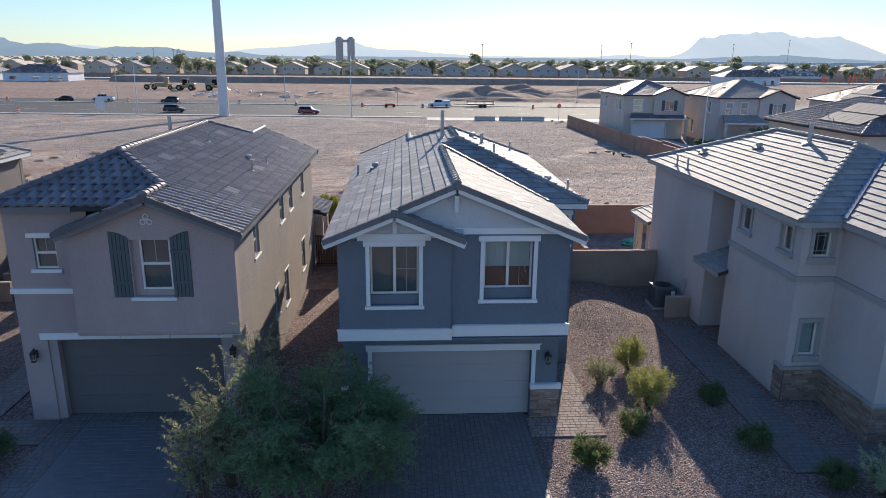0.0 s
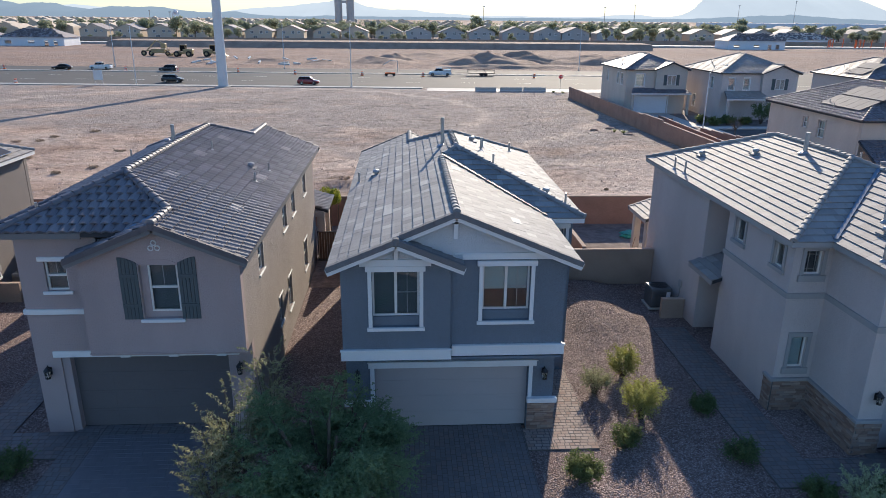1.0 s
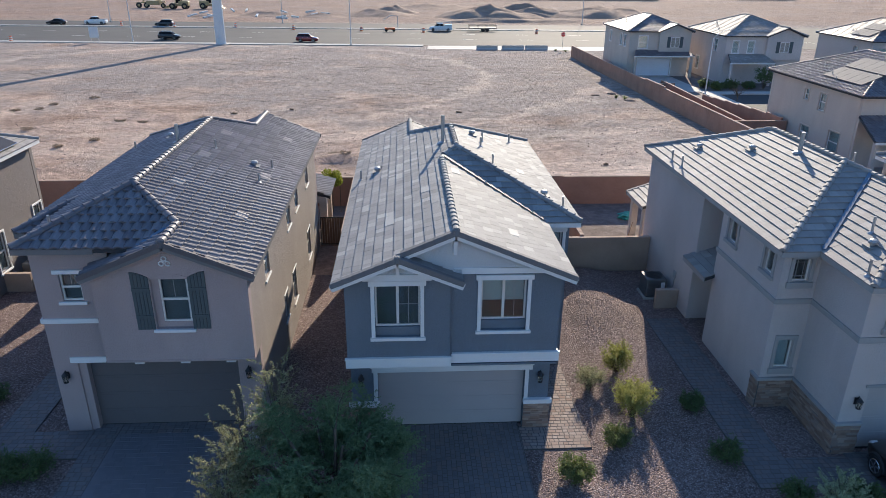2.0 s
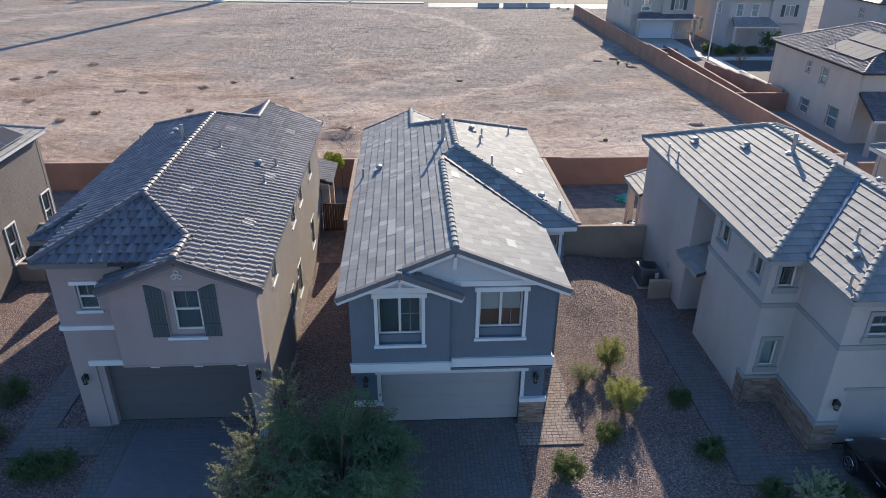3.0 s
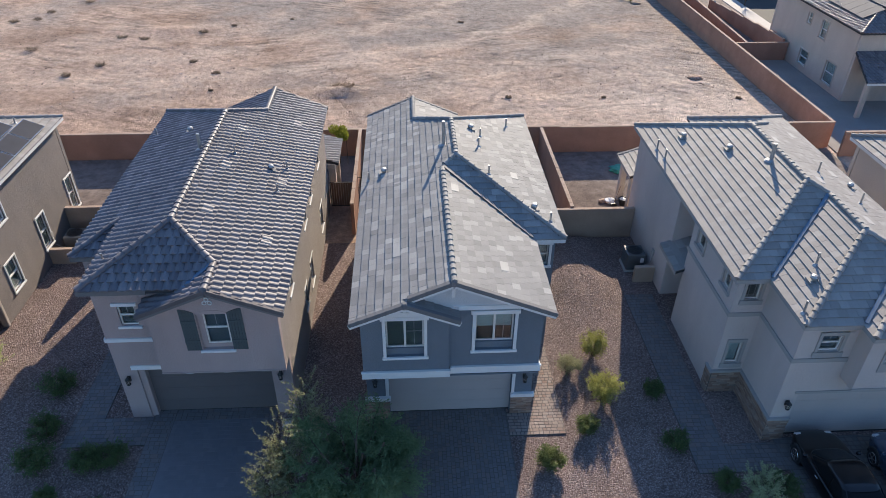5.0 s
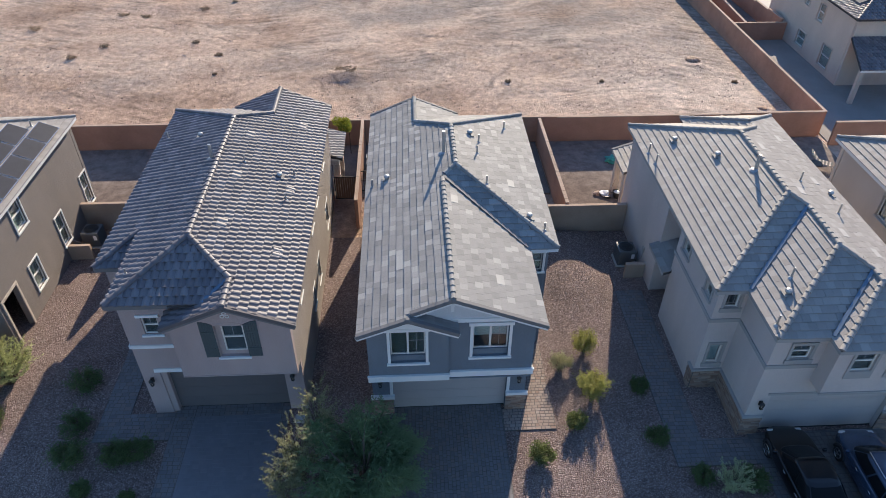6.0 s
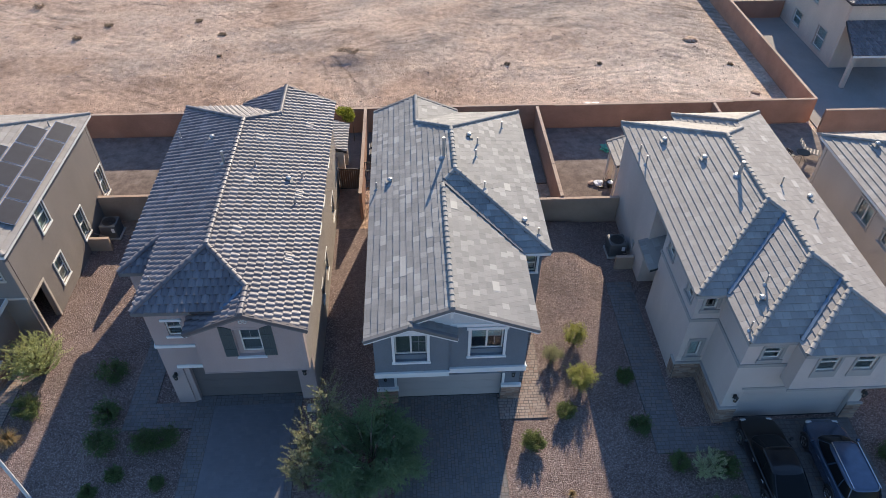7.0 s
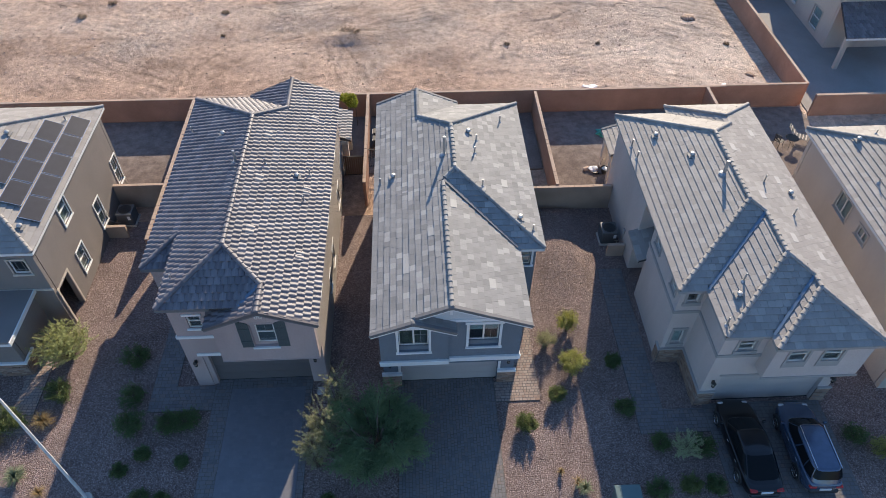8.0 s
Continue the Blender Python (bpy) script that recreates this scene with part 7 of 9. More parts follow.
# ---- plants ----
def leaf_mesh(name, centres, size, mat, seed, flat=0.0, long=1.6):
    """Many small leaves, each a bent pair of triangles, at the given centres."""
    g = np.random.default_rng(seed)
    c = np.asarray(centres, float)
    n = len(c)
    d = g.normal(size=(n, 3))
    d[:, 2] *= 1 - flat
    d /= np.linalg.norm(d, axis=1)[:, None]
    e = np.cross(d, g.normal(size=(n, 3)))
    e /= np.linalg.norm(e, axis=1)[:, None]
    s = size * g.uniform(0.6, 1.35, (n, 1))
    v = np.empty((n, 4, 3))
    v[:, 0], v[:, 1], v[:, 2], v[:, 3] = c - d * s * long, c + e * s * 0.5, c + d * s * long, c - e * s * 0.5
    i = np.arange(n) * 4
    f = np.stack([i, i + 1, i + 2, i + 3], 1)
    return raw_mesh(name, v.reshape(-1, 3).tolist(), f.tolist(), mat)


def blob_points(g, n, centre, rad, hollow=0.35):
    p = g.normal(size=(n, 3))
    p /= np.linalg.norm(p, axis=1)[:, None]
    p *= (hollow + (1 - hollow) * g.uniform(0, 1, (n, 1))) ** 0.6
    return p * np.asarray(rad) + np.asarray(centre)


def shrub(name, x, y, r, h, mat, leaves, size, label, category="shrub", seed=0, clumps=14, lift=0.12, group=""):
    """A rounded shrub: stems from the foot, each with leafy twigs that point outwards, and gaps between them."""
    g = np.random.default_rng(seed + 100)
    top = root(name, (x, y, 0), label, category, group)
    n, twigs = clumps * 2, 11
    mid, half = h * (lift + (1 - lift) * 0.5), h * (1 - lift) * 0.5
    bm = bmesh.new()
    starts, dirs = [], []
    foot0, heart = np.array([x, y, -0.02]), np.array([x, y, mid - half * 0.5])
    for k in range(n):
        a, e, q = k * 2.4 + g.uniform(-0.4, 0.4), g.uniform(-0.75, 1.0), g.uniform(0.45, 0.80)
        w = math.sqrt(max(0.0, 1 - e * e))
        tip = np.array([x + math.cos(a) * r * q * w, y + math.sin(a) * r * q * w, mid + half * q * e])
        foot = foot0 + np.array([g.normal() * 0.06, g.normal() * 0.06, 0.0])
        bend = (foot + tip) / 2 + np.array([g.normal() * 0.03, g.normal() * 0.03, 0.08 * h])
        tube(bm, [foot, bend, tip], [0.010 + 0.005 * r, 0.008, 0.004], 5)
        for f in g.uniform(0.45, 1.0, twigs):
            o = bend + (tip - bend) * (2 * f - 1) if f > 0.5 else bend
            d = (o - heart) / max(0.05, np.linalg.norm(o - heart)) + g.normal(size=3) * 0.55 + np.array([0, 0, 0.25])
            starts.append(o)
            dirs.append(d / np.linalg.norm(d))
    p = sprays(g, np.array(starts), np.array(dirs), 0.34 * r + 0.05, 0.1, max(6, int(leaves * 1.5 / (n * twigs))), 0.035 + 0.03 * r)
    p[:, 2] = np.maximum(p[:, 2], 0.04)
    part("branchwork", bm, M["bark"], top)
    part("foliage", leaf_mesh("foliage", p, size, M[mat], seed), None, top)
    return top


def tuft(name, x, y, r, h, mat, n, label, seed=0, category="grass"):
    """Arching blades from one foot."""
    g = random.Random(seed)
    top = root(name, (x, y, 0), label, category)
    v, f = [], []
    for k in range(n):
        a, q, z = g.uniform(0, 6.28), r * g.uniform(0.35, 1.0), h * g.uniform(0.55, 1.0)
        w = 0.012 + 0.012 * (mat == "yucca")
        pts = [(0.04 * math.cos(a), 0.04 * math.sin(a), 0), (q * 0.45 * math.cos(a), q * 0.45 * math.sin(a), z * 0.75), (q * math.cos(a), q * math.sin(a), z * g.uniform(0.5, 1.0))]
        px, py = -math.sin(a) * w, math.cos(a) * w
        i = len(v)
        for (p, qq, zz), s in zip(pts, (1, 0.9, 0.1)):
            v += [(x + p + px * s, y + qq + py * s, zz), (x + p - px * s, y + qq - py * s, zz)]
        f += [(i, i + 1, i + 3, i + 2), (i + 2, i + 3, i + 5, i + 4)]
    part("foliage", raw_mesh("foliage", v, f, M[mat]), None, top)
    return top


def sprays(g, starts, dirs, length, droop, count, spread):
    """Points of leaflets along arching twigs that begin at starts."""
    k = np.linspace(0.08, 1.0, count)[None, :, None]
    ln = (length * g.uniform(0.6, 1.3, len(starts)))[:, None, None]
    p = starts[:, None, :] + dirs[:, None, :] * k * ln
    p[:, :, 2:] -= droop * ln * k ** 2
    side = g.normal(size=(len(starts), count, 3)) * spread
    return (p + side * (1.1 - 0.6 * k)).reshape(-1, 3)


def feather_tree(x, y, seed=5):
    """A wide, fine-leaved desert tree: several leaning stems and long feathery sprays."""
    g = np.random.default_rng(seed)
    t = root("tree", (x, y, 0), "dark feathery desert tree with low spreading crown", "tree")
    bm = bmesh.new()
    starts, dirs = [], []
    for k in range(8):
        a, out = k * 1.047 + g.uniform(-0.3, 0.3), 1.0 if k < 6 else 0.25
        p0 = np.array([x + 0.07 * math.cos(a), y + 0.07 * math.sin(a), -0.02])
        p1 = p0 + np.array([0.35 * out * math.cos(a), 0.35 * out * math.sin(a), 1.35 - 0.35 * out])
        p2 = p1 + np.array([0.65 * out * math.cos(a), 0.65 * out * math.sin(a), 1.25 + g.uniform(-0.2, 0.4)])
        tube(bm, [p0, p1, p2], [0.075, 0.055, 0.035], 7)
        for b in range(11):
            c = a + g.uniform(-1.4, 1.4)
            q0 = p1 + (p2 - p1) * g.uniform(-0.15, 1.0)
            ln, up = g.uniform(0.8, 1.75), g.uniform(-0.05, 0.75)
            q1 = q0 + np.array([ln * 0.5 * math.cos(c), ln * 0.5 * math.sin(c), 0.5 * up])
            c2 = c + g.uniform(-0.5, 0.5)
            q2 = q1 + np.array([ln * 0.5 * math.cos(c2), ln * 0.5 * math.sin(c2), 0.5 * up - 0.12])
            tube(bm, [q0, q1, q2], [0.026, 0.015, 0.006], 5)
            for f in g.uniform(0.05, 1.0, 46):
                o = q0 + (q1 - q0) * 2 * f if f < 0.5 else q1 + (q2 - q1) * (2 * f - 1)
                e = c2 + g.normal() * 0.9
                d = np.array([math.cos(e), math.sin(e), g.uniform(-0.1, 0.95)])
                starts.append(o)
                dirs.append(d / np.linalg.norm(d))
    part("trunk", bm, M["bark"], t)
    pts = sprays(g, np.array(starts), np.array(dirs), 0.60, 0.28, 46, 0.034)
    pts = pts[pts[:, 2] > 0.2]
    part("crown", leaf_mesh("crown", pts, 0.023, M["leaf_tree"], seed, 0.3, 1.6), None, t)
    return t


def spray_shrub(x, y, r, h, mat, stems, label, seed, size=0.026, lean=(0.0, 0.0)):
    """An open shrub: upright stems that fan out, set with narrow leaves, the sky showing between them."""
    g = np.random.default_rng(seed)
    top = root("shrub", (x, y, 0), label, "shrub")
    bm = bmesh.new()
    starts, dirs = [], []
    for k in range(stems):
        a, q = k * 2.4 + g.uniform(-0.4, 0.4), math.sqrt((k + 0.5) / stems)
        foot = np.array([x + 0.12 * q * math.cos(a), y + 0.12 * q * math.sin(a), -0.02])
        tip = np.array([x + r * q * math.cos(a) + lean[0] * h, y + r * q * math.sin(a) + lean[1] * h, h * (1.05 - 0.42 * q * q) * g.uniform(0.78, 1.0)])
        mid = (foot + tip) / 2 - np.array([math.cos(a), math.sin(a), 0]) * 0.08 * r
        tube(bm, [foot, mid, tip], [0.014, 0.009, 0.004], 5)
        for f in g.uniform(0.35, 1.0, 8):
            o = foot + (mid - foot) * 2 * f if f < 0.5 else mid + (tip - mid) * (2 * f - 1)
            e = a + g.normal() * 0.8
            d = np.array([math.cos(e) * 0.7, math.sin(e) * 0.7, g.uniform(0.35, 1.1)])
            starts.append(o)
            dirs.append(d / np.linalg.norm(d))
    part("branchwork", bm, M["bark"], top)
    pts = sprays(g, np.array(starts), np.array(dirs), 0.26 + 0.10 * h, 0.15, 24, 0.030)
    part("foliage", leaf_mesh("foliage", pts, size, M[mat], seed, 0.2, 2.0), None, top)
    return top


feather_tree(-2.0, 15.5)
# paler open shrubs between the driveway and the narrow side yard
spray_shrub(-3.75, 17.4, 0.65, 4.0, "leaf_pale", 18, "tall open pale-green shrub by the narrow side yard", 22, 0.03)
spray_shrub(-4.40, 15.9, 0.75, 3.6, "leaf_pale", 24, "pale grey-green shrub with small pink flowers", 21, 0.03)
spray_shrub(-4.75, 14.9, 0.6, 3.0, "leaf_pale", 18, "slim pale-green shrub beside a driveway", 23, 0.03)
# shrubs in the sunny gravel
shrub("shrub", 8.05, 22.2, 0.66, 1.3, "leaf_yellow", 3200, 0.026, "rounded yellow-green shrub on gravel", seed=1, group="gravel bed shrubs", lift=0.28)
shrub("shrub", 6.75, 21.2, 0.62, 1.1, "leaf_pale", 1900, 0.026, "thin grey-green shrub on gravel", seed=2, group="gravel bed shrubs")
shrub("shrub", 7.85, 19.55, 0.80, 1.5, "leaf_yellow", 4600, 0.026, "large rounded yellow-green shrub on gravel", seed=3, group="gravel bed shrubs", clumps=22, lift=0.28)
shrub("shrub", 6.85, 17.95, 0.5, 0.85, "leaf_green", 2400, 0.028, "small open green shrub on gravel", seed=4, group="gravel bed shrubs")
shrub("shrub", 5.12, 16.45, 0.6, 0.85, "leaf_green", 3000, 0.03, "bushy green shrub beside the driveway", seed=5, group="gravel bed shrubs")
tuft("grass_tuft", 6.40, 14.0, 0.28, 0.42, "grass_dry", 90, "small orange-tan grass tuft on gravel", 1)
tuft("yucca", 7.35, 13.2, 0.5, 0.5, "yucca", 130, "spiky grey-green yucca on gravel", 2, "plant")
tuft("grass_tuft", 7.1, 13.5, 0.4, 0.5, "grass_dry", 70, "dry reddish grass tuft on gravel", 3)
# shaded side by the pale house
for i, (x, y, r, h, m) in enumerate(((10.05, 19.85, 0.5, 0.6, "leaf_dark"), (10.1, 17.1, 0.6, 0.7, "leaf_dark"), (11.3, 15.2, 0.55, 0.8, "leaf_dark"), (13.25, 14.9, 0.75, 0.8, "leaf_dark"), (10.7, 12.9, 0.7, 0.7, "leaf_dark"), (12.2, 13.1, 0.6, 0.6, "leaf_green"), (13.3, 13.0, 0.55, 0.6, "leaf_dark"), (20.7, 15.1, 0.7, 0.8, "leaf_dark"))):
    shrub("shrub", x, y, r, h, m, 2000, 0.03, "dark low shrub in shaded gravel", seed=40 + i, group="shaded shrubs")
spray_shrub(12.35, 14.75, 0.75, 1.2, "leaf_spindly", 22, "pale spindly branching shrub in shaded gravel", 60, 0.022)
shrub("shrub", 21.6, 14.4, 0.6, 0.9, "leaf_yellow", 900, 0.03, "thin yellow-green shrub beside a path", seed=61)
# beds of the dark-roofed house and its neighbour
spray_shrub(-18.1, 21.5, 1.45, 2.2, "leaf_feather", 84, "large feathery yellow-green shrub by a path", 70, 0.026)
shrub("shrub", -17.85, 19.2, 0.8, 0.95, "leaf_green", 3200, 0.03, "round green shrub on gravel", seed=71)
tuft("grass_tuft", -18.1, 17.6, 0.8, 0.85, "grass_dry", 260, "tall tan ornamental grass on gravel", 5)
shrub("shrub", -19.7, 17.6, 0.95, 1.1, "leaf_green", 3200, 0.03, "green shrub with yellow flowers beside a path", seed=72)
tuft("grass_tuft", -20.0, 16.6, 0.6, 0.6, "grass_dry", 160, "tan ornamental grass on gravel", 6)
tuft("yucca", -18.5, 14.9, 0.65, 0.6, "yucca", 220, "spiky pale yucca on gravel", 7, "plant")
tuft("grass_tuft", -17.2, 14.1, 0.45, 0.45, "grass_dry", 120, "low brown grass tuft on gravel", 8)
for i, (x, y, r, h) in enumerate(((-14.6, 21.1, 0.85, 0.8), (-14.2, 18.8, 0.75, 0.85), (-13.9, 17.2, 0.95, 1.0), (-12.1, 17.25, 0.8, 0.75), (-11.2, 17.35, 0.75, 0.75), (-13.0, 15.75, 0.45, 0.5), (-11.1, 15.3, 0.35, 0.4), (-13.9, 15.0, 0.4, 0.4), (-12.6, 13.6, 0.5, 0.5), (-11.6, 13.5, 0.45, 0.5), (-4.2, 13.2, 0.35, 0.4))):
    shrub("shrub", x, y, r, h, "leaf_dark", int(2600 * r), 0.032, "dark green shrub in shaded gravel bed", seed=80 + i, group="shaded shrubs")
# small round tree in the narrow back yard
st = root("tree", (-4.4, 41.0, 0), "small staked lollipop tree with lime-green crown", "tree")
bm = bmesh.new()
tube(bm, [(-4.4, 41.0, 0), (-4.38, 41.0, 1.2), (-4.4, 41.0, 2.1)], [0.035, 0.03, 0.02], 6)
part("trunk", bm, M["bark"], st)
gg = np.random.default_rng(3)
part("crown", leaf_mesh("crown", np.concatenate([blob_points(gg, 500, (-4.4 + gg.normal() * 0.18, 41.0 + gg.normal() * 0.18, 2.15 + gg.normal() * 0.14), (0.36, 0.36, 0.34)) for _ in range(7)]), 0.04, M["leaf_lime"], 9), None, st)
for s in (-0.55, 0.5):
    bm = bmesh.new()
    tube(bm, [(-4.4 + s, 40.9, 0), (-4.4 + s, 40.9, 1.7)], 0.025, 6)
    part("stake", bm, M["bark"], st)
shrub("shrub", -13.8, 40.6, 0.7, 2.6, "leaf_lime", 2000, 0.04, "lime-green shrub by the field wall", seed=120, lift=0.6)

# dry weeds on the field
gf2 = np.random.default_rng(17)
SCRUB = ((-5.4, 53.9, 1.0), (-4.6, 53.4, 0.7), (-34.3, 64.4, 1.0), (-26.6, 60.1, 0.7), (-28.5, 57.5, 0.65), (-18.8, 60.8, 0.5), (-16.2, 58.0, 0.5), (-19.9, 69.6, 0.7), (-35.2, 81.3, 0.9), (-37.8, 77.2, 0.7), (-38.0, 74.5, 0.6), (-27.3, 67.9, 0.8), (-25.0, 67.4, 0.6), (-40.0, 73.6, 0.8), (5.8, 72.4, 0.4), (8.1, 51.6, 0.28), (26.5, 51.0, 0.3), (-17.3, 71.5, 0.35))
for i in range(22):
    if i < len(SCRUB):
        x, y, r = SCRUB[i]
    else:
        x, y, r = float(gf2.uniform(-40, 26)), float(46 + 50 * gf2.random() ** 1.2), float(gf2.uniform(0.12, 0.28))
    weed = shrub("dry_weed", x, y, r * 0.75, 0.06 + 0.08 * r, "leaf_brown", int(120 + 240 * r), 0.032, "low dry brown weed on the dirt field", "weed", 300 + i, 5, 0.05, "field weeds")
    weed.location.z += ground_z(x, y) + field_relief(x, y)
for i, (x, y, r) in enumerate(((25.9, 80.1, 0.9), (25.0, 80.7, 0.6), (30.2, 131.5, 1.2), (28.6, 132.6, 0.9))):
    weed = tuft("green_weed", x, y, r, 0.5, "leaf_green", 160, "green weeds growing by the field wall", 350 + i, "weed")
    weed.location.z += ground_z(x, y) + field_relief(x, y)
for i, (x, y, s) in enumerate(((24.6, 55.3, 0.55), (26.2, 79.0, 0.5), (26.8, 46.2, 0.3), (23.0, 82.5, 0.4), (25.4, 83.6, 0.45), (26.9, 44.6, 0.28))):
    z = ground_z(x, y) + field_relief(x, y)
    bm = bmesh.new()
    bmesh.ops.create_icosphere(bm, subdivisions=2, radius=s)
    for v in bm.verts:
        v.co *= 1 + 0.35 * noise.noise(v.co * 2.3 + Vector((i * 3.1, 0, 0)))
        v.co = Vector((x + v.co.x * 1.3, y + v.co.y, z + v.co.z * 0.45))
    thing("rock", bm, M["mound"], "brown rock on the dirt field", "rock", "field rocks", soft=60)
for i, (x, y, s) in enumerate(((14.05, 45.1, 0.28), (13.5, 45.2, 0.2), (24.3, 44.9, 0.2))):
    bm = bmesh.new()
    bmesh.ops.create_icosphere(bm, subdivisions=2, radius=s)
    for v in bm.verts:
        v.co *= 1 + 0.7 * noise.noise(v.co * 6 + Vector((i * 5.3, 1, 0)))
        v.co = Vector((x + v.co.x * 1.4, y + v.co.y, ground_z(x, y) + field_relief(x, y) + 0.05 + v.co.z * 0.3))
    thing("litter", bm, M["trim_white"], "crumpled white litter on the dirt field", "litter", "field litter")
# stones strewn over the field
fv, ff = [], []
rs = random.Random(23)
for k in range(7000):
    x, y = rs.uniform(-40, 28), 43.5 + 55 * rs.random() ** 1.3
    z = ground_z(x, y) + field_relief(x, y)
    r = 0.02 + 0.09 * rs.random() ** 4
    n, t = len(fv), rs.uniform(0, 6.28)
    c, s = math.cos(t) * r, math.sin(t) * r
    fv += [(x + c, y + s, z - 0.01), (x - s, y + c, z - 0.01), (x - c, y - s, z - 0.01), (x + s, y - c, z - 0.01), (x, y, z + r * 0.8)]
    ff += [(n, n + 1, n + 4), (n + 1, n + 2, n + 4), (n + 2, n + 3, n + 4), (n + 3, n, n + 4)]
thing("field_stones", raw_mesh("field_stones", fv, ff, M["stones"]), None, "small stones strewn over the dirt field", "stones", kind="stuff")


# ---- vehicles ----
def loft(bm, rings):
    rows = [[bm.verts.new(p) for p in r] for r in rings]
    for a, b in zip(rows, rows[1:]):
        n = len(a)
        for k in range(n):
            bm.faces.new((a[k], a[(k + 1) % n], b[(k + 1) % n], b[k]))
    bm.faces.new(rows[0])
    bm.faces.new(rows[-1])


def car(at, turn, paint, label, kind="sedan", group="", fine=True):
    """A car, nose to +y before it is turned: body, cabin, glass, wheels, lamps, mirrors."""
    L, W, H = {"sedan": (4.85, 1.85, 1.44), "suv": (4.45, 1.82, 1.62), "pickup": (5.5, 1.95, 1.85)}[kind]
    c = root("car" if kind != "pickup" else "pickup_truck", (0, 0, 0), label, "car" if kind != "pickup" else "truck", group)
    hw = W / 2
    belt = {"sedan": 0.92, "suv": 1.05, "pickup": 1.15}[kind]
    front, rear = L / 2, -L / 2
    # stations: y, half width, sill, shoulder, deck
    st = [(rear, 0.68, 0.42, 0.72, 0.80), (rear + 0.14, 0.86, 0.30, 0.80, belt - 0.03), (rear + 0.55, 0.98, 0.22, 0.84, belt), (0.0, 1.0, 0.20, 0.86, belt),
          (front - 1.35, 1.0, 0.20, 0.84, belt - 0.02), (front - 0.60, 0.95, 0.22, 0.76, belt - 0.12), (front - 0.20, 0.80, 0.28, 0.66, belt - 0.22), (front, 0.56, 0.36, 0.58, belt - 0.34)]
    bm = bmesh.new()
    loft(bm, [[(-hw * w * 0.93, y, s), (hw * w * 0.93, y, s), (hw * w, y, s + 0.18), (hw * w, y, m), (hw * w * 0.93, y, d - 0.03), (hw * w * 0.80, y, d), (-hw * w * 0.80, y, d), (-hw * w * 0.93, y, d - 0.03), (-hw * w, y, m), (-hw * w, y, s + 0.18)] for y, w, s, m, d in st])
    body = part("body", bm, M[paint], c, soft=180 if fine else 40)
    if fine:
        rounded = body.modifiers.new("rounded", "SUBSURF")
        rounded.levels = rounded.render_levels = 2
    # cabin
    cb = {"sedan": (-2.12, 1.25, -0.80, 0.28), "suv": (-2.15, 1.15, -1.75, 0.45), "pickup": (-0.75, 1.45, -0.50, 0.85)}[kind]
    y0, y1, r0, r1 = cb
    zb, bw, tw = belt - 0.03, hw * 0.90, hw * 0.70

    def skin(fx, fy, k, off=0.0):
        """A point on the rounded cabin: fx, fy on its plan outline, k from the belt (0) to the roof (1)."""
        a, b = y0 + (r0 - y0) * k, y1 + (r1 - y1) * k
        w = bw + (tw - bw) * k + 0.03 * math.sin(3.1416 * k) + off
        return Vector((fx * w, (a + b) / 2 + fy * ((b - a) / 2 + off), zb + (H - zb) * k + off * 0.4))

    def plan(t):
        q = 0.42
        cx, sy = math.cos(t), math.sin(t)
        return math.copysign(abs(cx) ** q, cx), math.copysign(abs(sy) ** q, sy)

    bm = bmesh.new()
    around = [plan(6.28319 * i / 40) for i in range(40)]
    rings = [[skin(fx, fy, k) for fx, fy in around] for k in (0.0, 0.25, 0.5, 0.72, 0.86, 0.93)]
    for shrink, dz in ((0.965, 0.985), (0.90, 1.0), (0.6, 1.025), (0.2, 1.035)):
        rings.append([Vector((p.x * shrink, (r0 + r1) / 2 + (p.y - (r0 + r1) / 2) * shrink, zb + (H - zb) * dz)) for p in (skin(fx, fy, 0.97) for fx, fy in around)])
    loft(bm, rings)
    part("cabin", bm, M[paint], c, soft=50)

    def pane(name, ends, k0, k1):
        """Curved glass on the cabin between two places on its outline."""
        g = bmesh.new()
        n = 8
        rows = []
        for j in range(4):
            k = k0 + (k1 - k0) * j / 3
            rows.append([[g.verts.new(skin(*plan(ends[0] + (ends[1] - ends[0]) * i / n), k, o)) for i in range(n + 1)] for o in (0.012, -0.01)])
        for p, q in zip(rows, rows[1:]):
            for i in range(n):
                g.faces.new((p[0][i], p[0][i + 1], q[0][i + 1], q[0][i]))
                g.faces.new((p[1][i], q[1][i], q[1][i + 1], p[1][i + 1]))
            for i in (0, n):
                g.faces.new((p[0][i], q[0][i], q[1][i], p[1][i]))
        for r in (rows[0], rows[-1]):
            for i in range(n):
                g.faces.new((r[0][i], r[1][i], r[1][i + 1], r[0][i + 1]))
        part(name, g, M["car_glass"], c, soft=50)

    pane("windscreen", (0.86, 2.28), 0.06, 0.90)
    pane("rear_window", (4.00, 5.42), 0.14 if kind != "suv" else 0.30, 0.88)

    def turn_at(f, sd):
        t = math.asin(math.copysign(abs(f) ** (1 / 0.42), f))
        return t if sd > 0 else 3.14159 - t

    for sd in (-1, 1):
        for f0, f1 in ([(-0.84, -0.06), (0.0, 0.86)] if kind != "suv" else [(-0.86, -0.52), (-0.47, 0.10), (0.16, 0.86)]):
            pane("side_window", (turn_at(f0, sd), turn_at(f1, sd)), 0.14, 0.84)
        # lamps, mirror, handles
        part("headlight", rbox(min(sd * hw * 0.48, sd * hw * 0.78), front - 0.42, belt - 0.34, max(sd * hw * 0.48, sd * hw * 0.78), front - 0.19, belt - 0.205, 0.04), M["head_clear"], c)
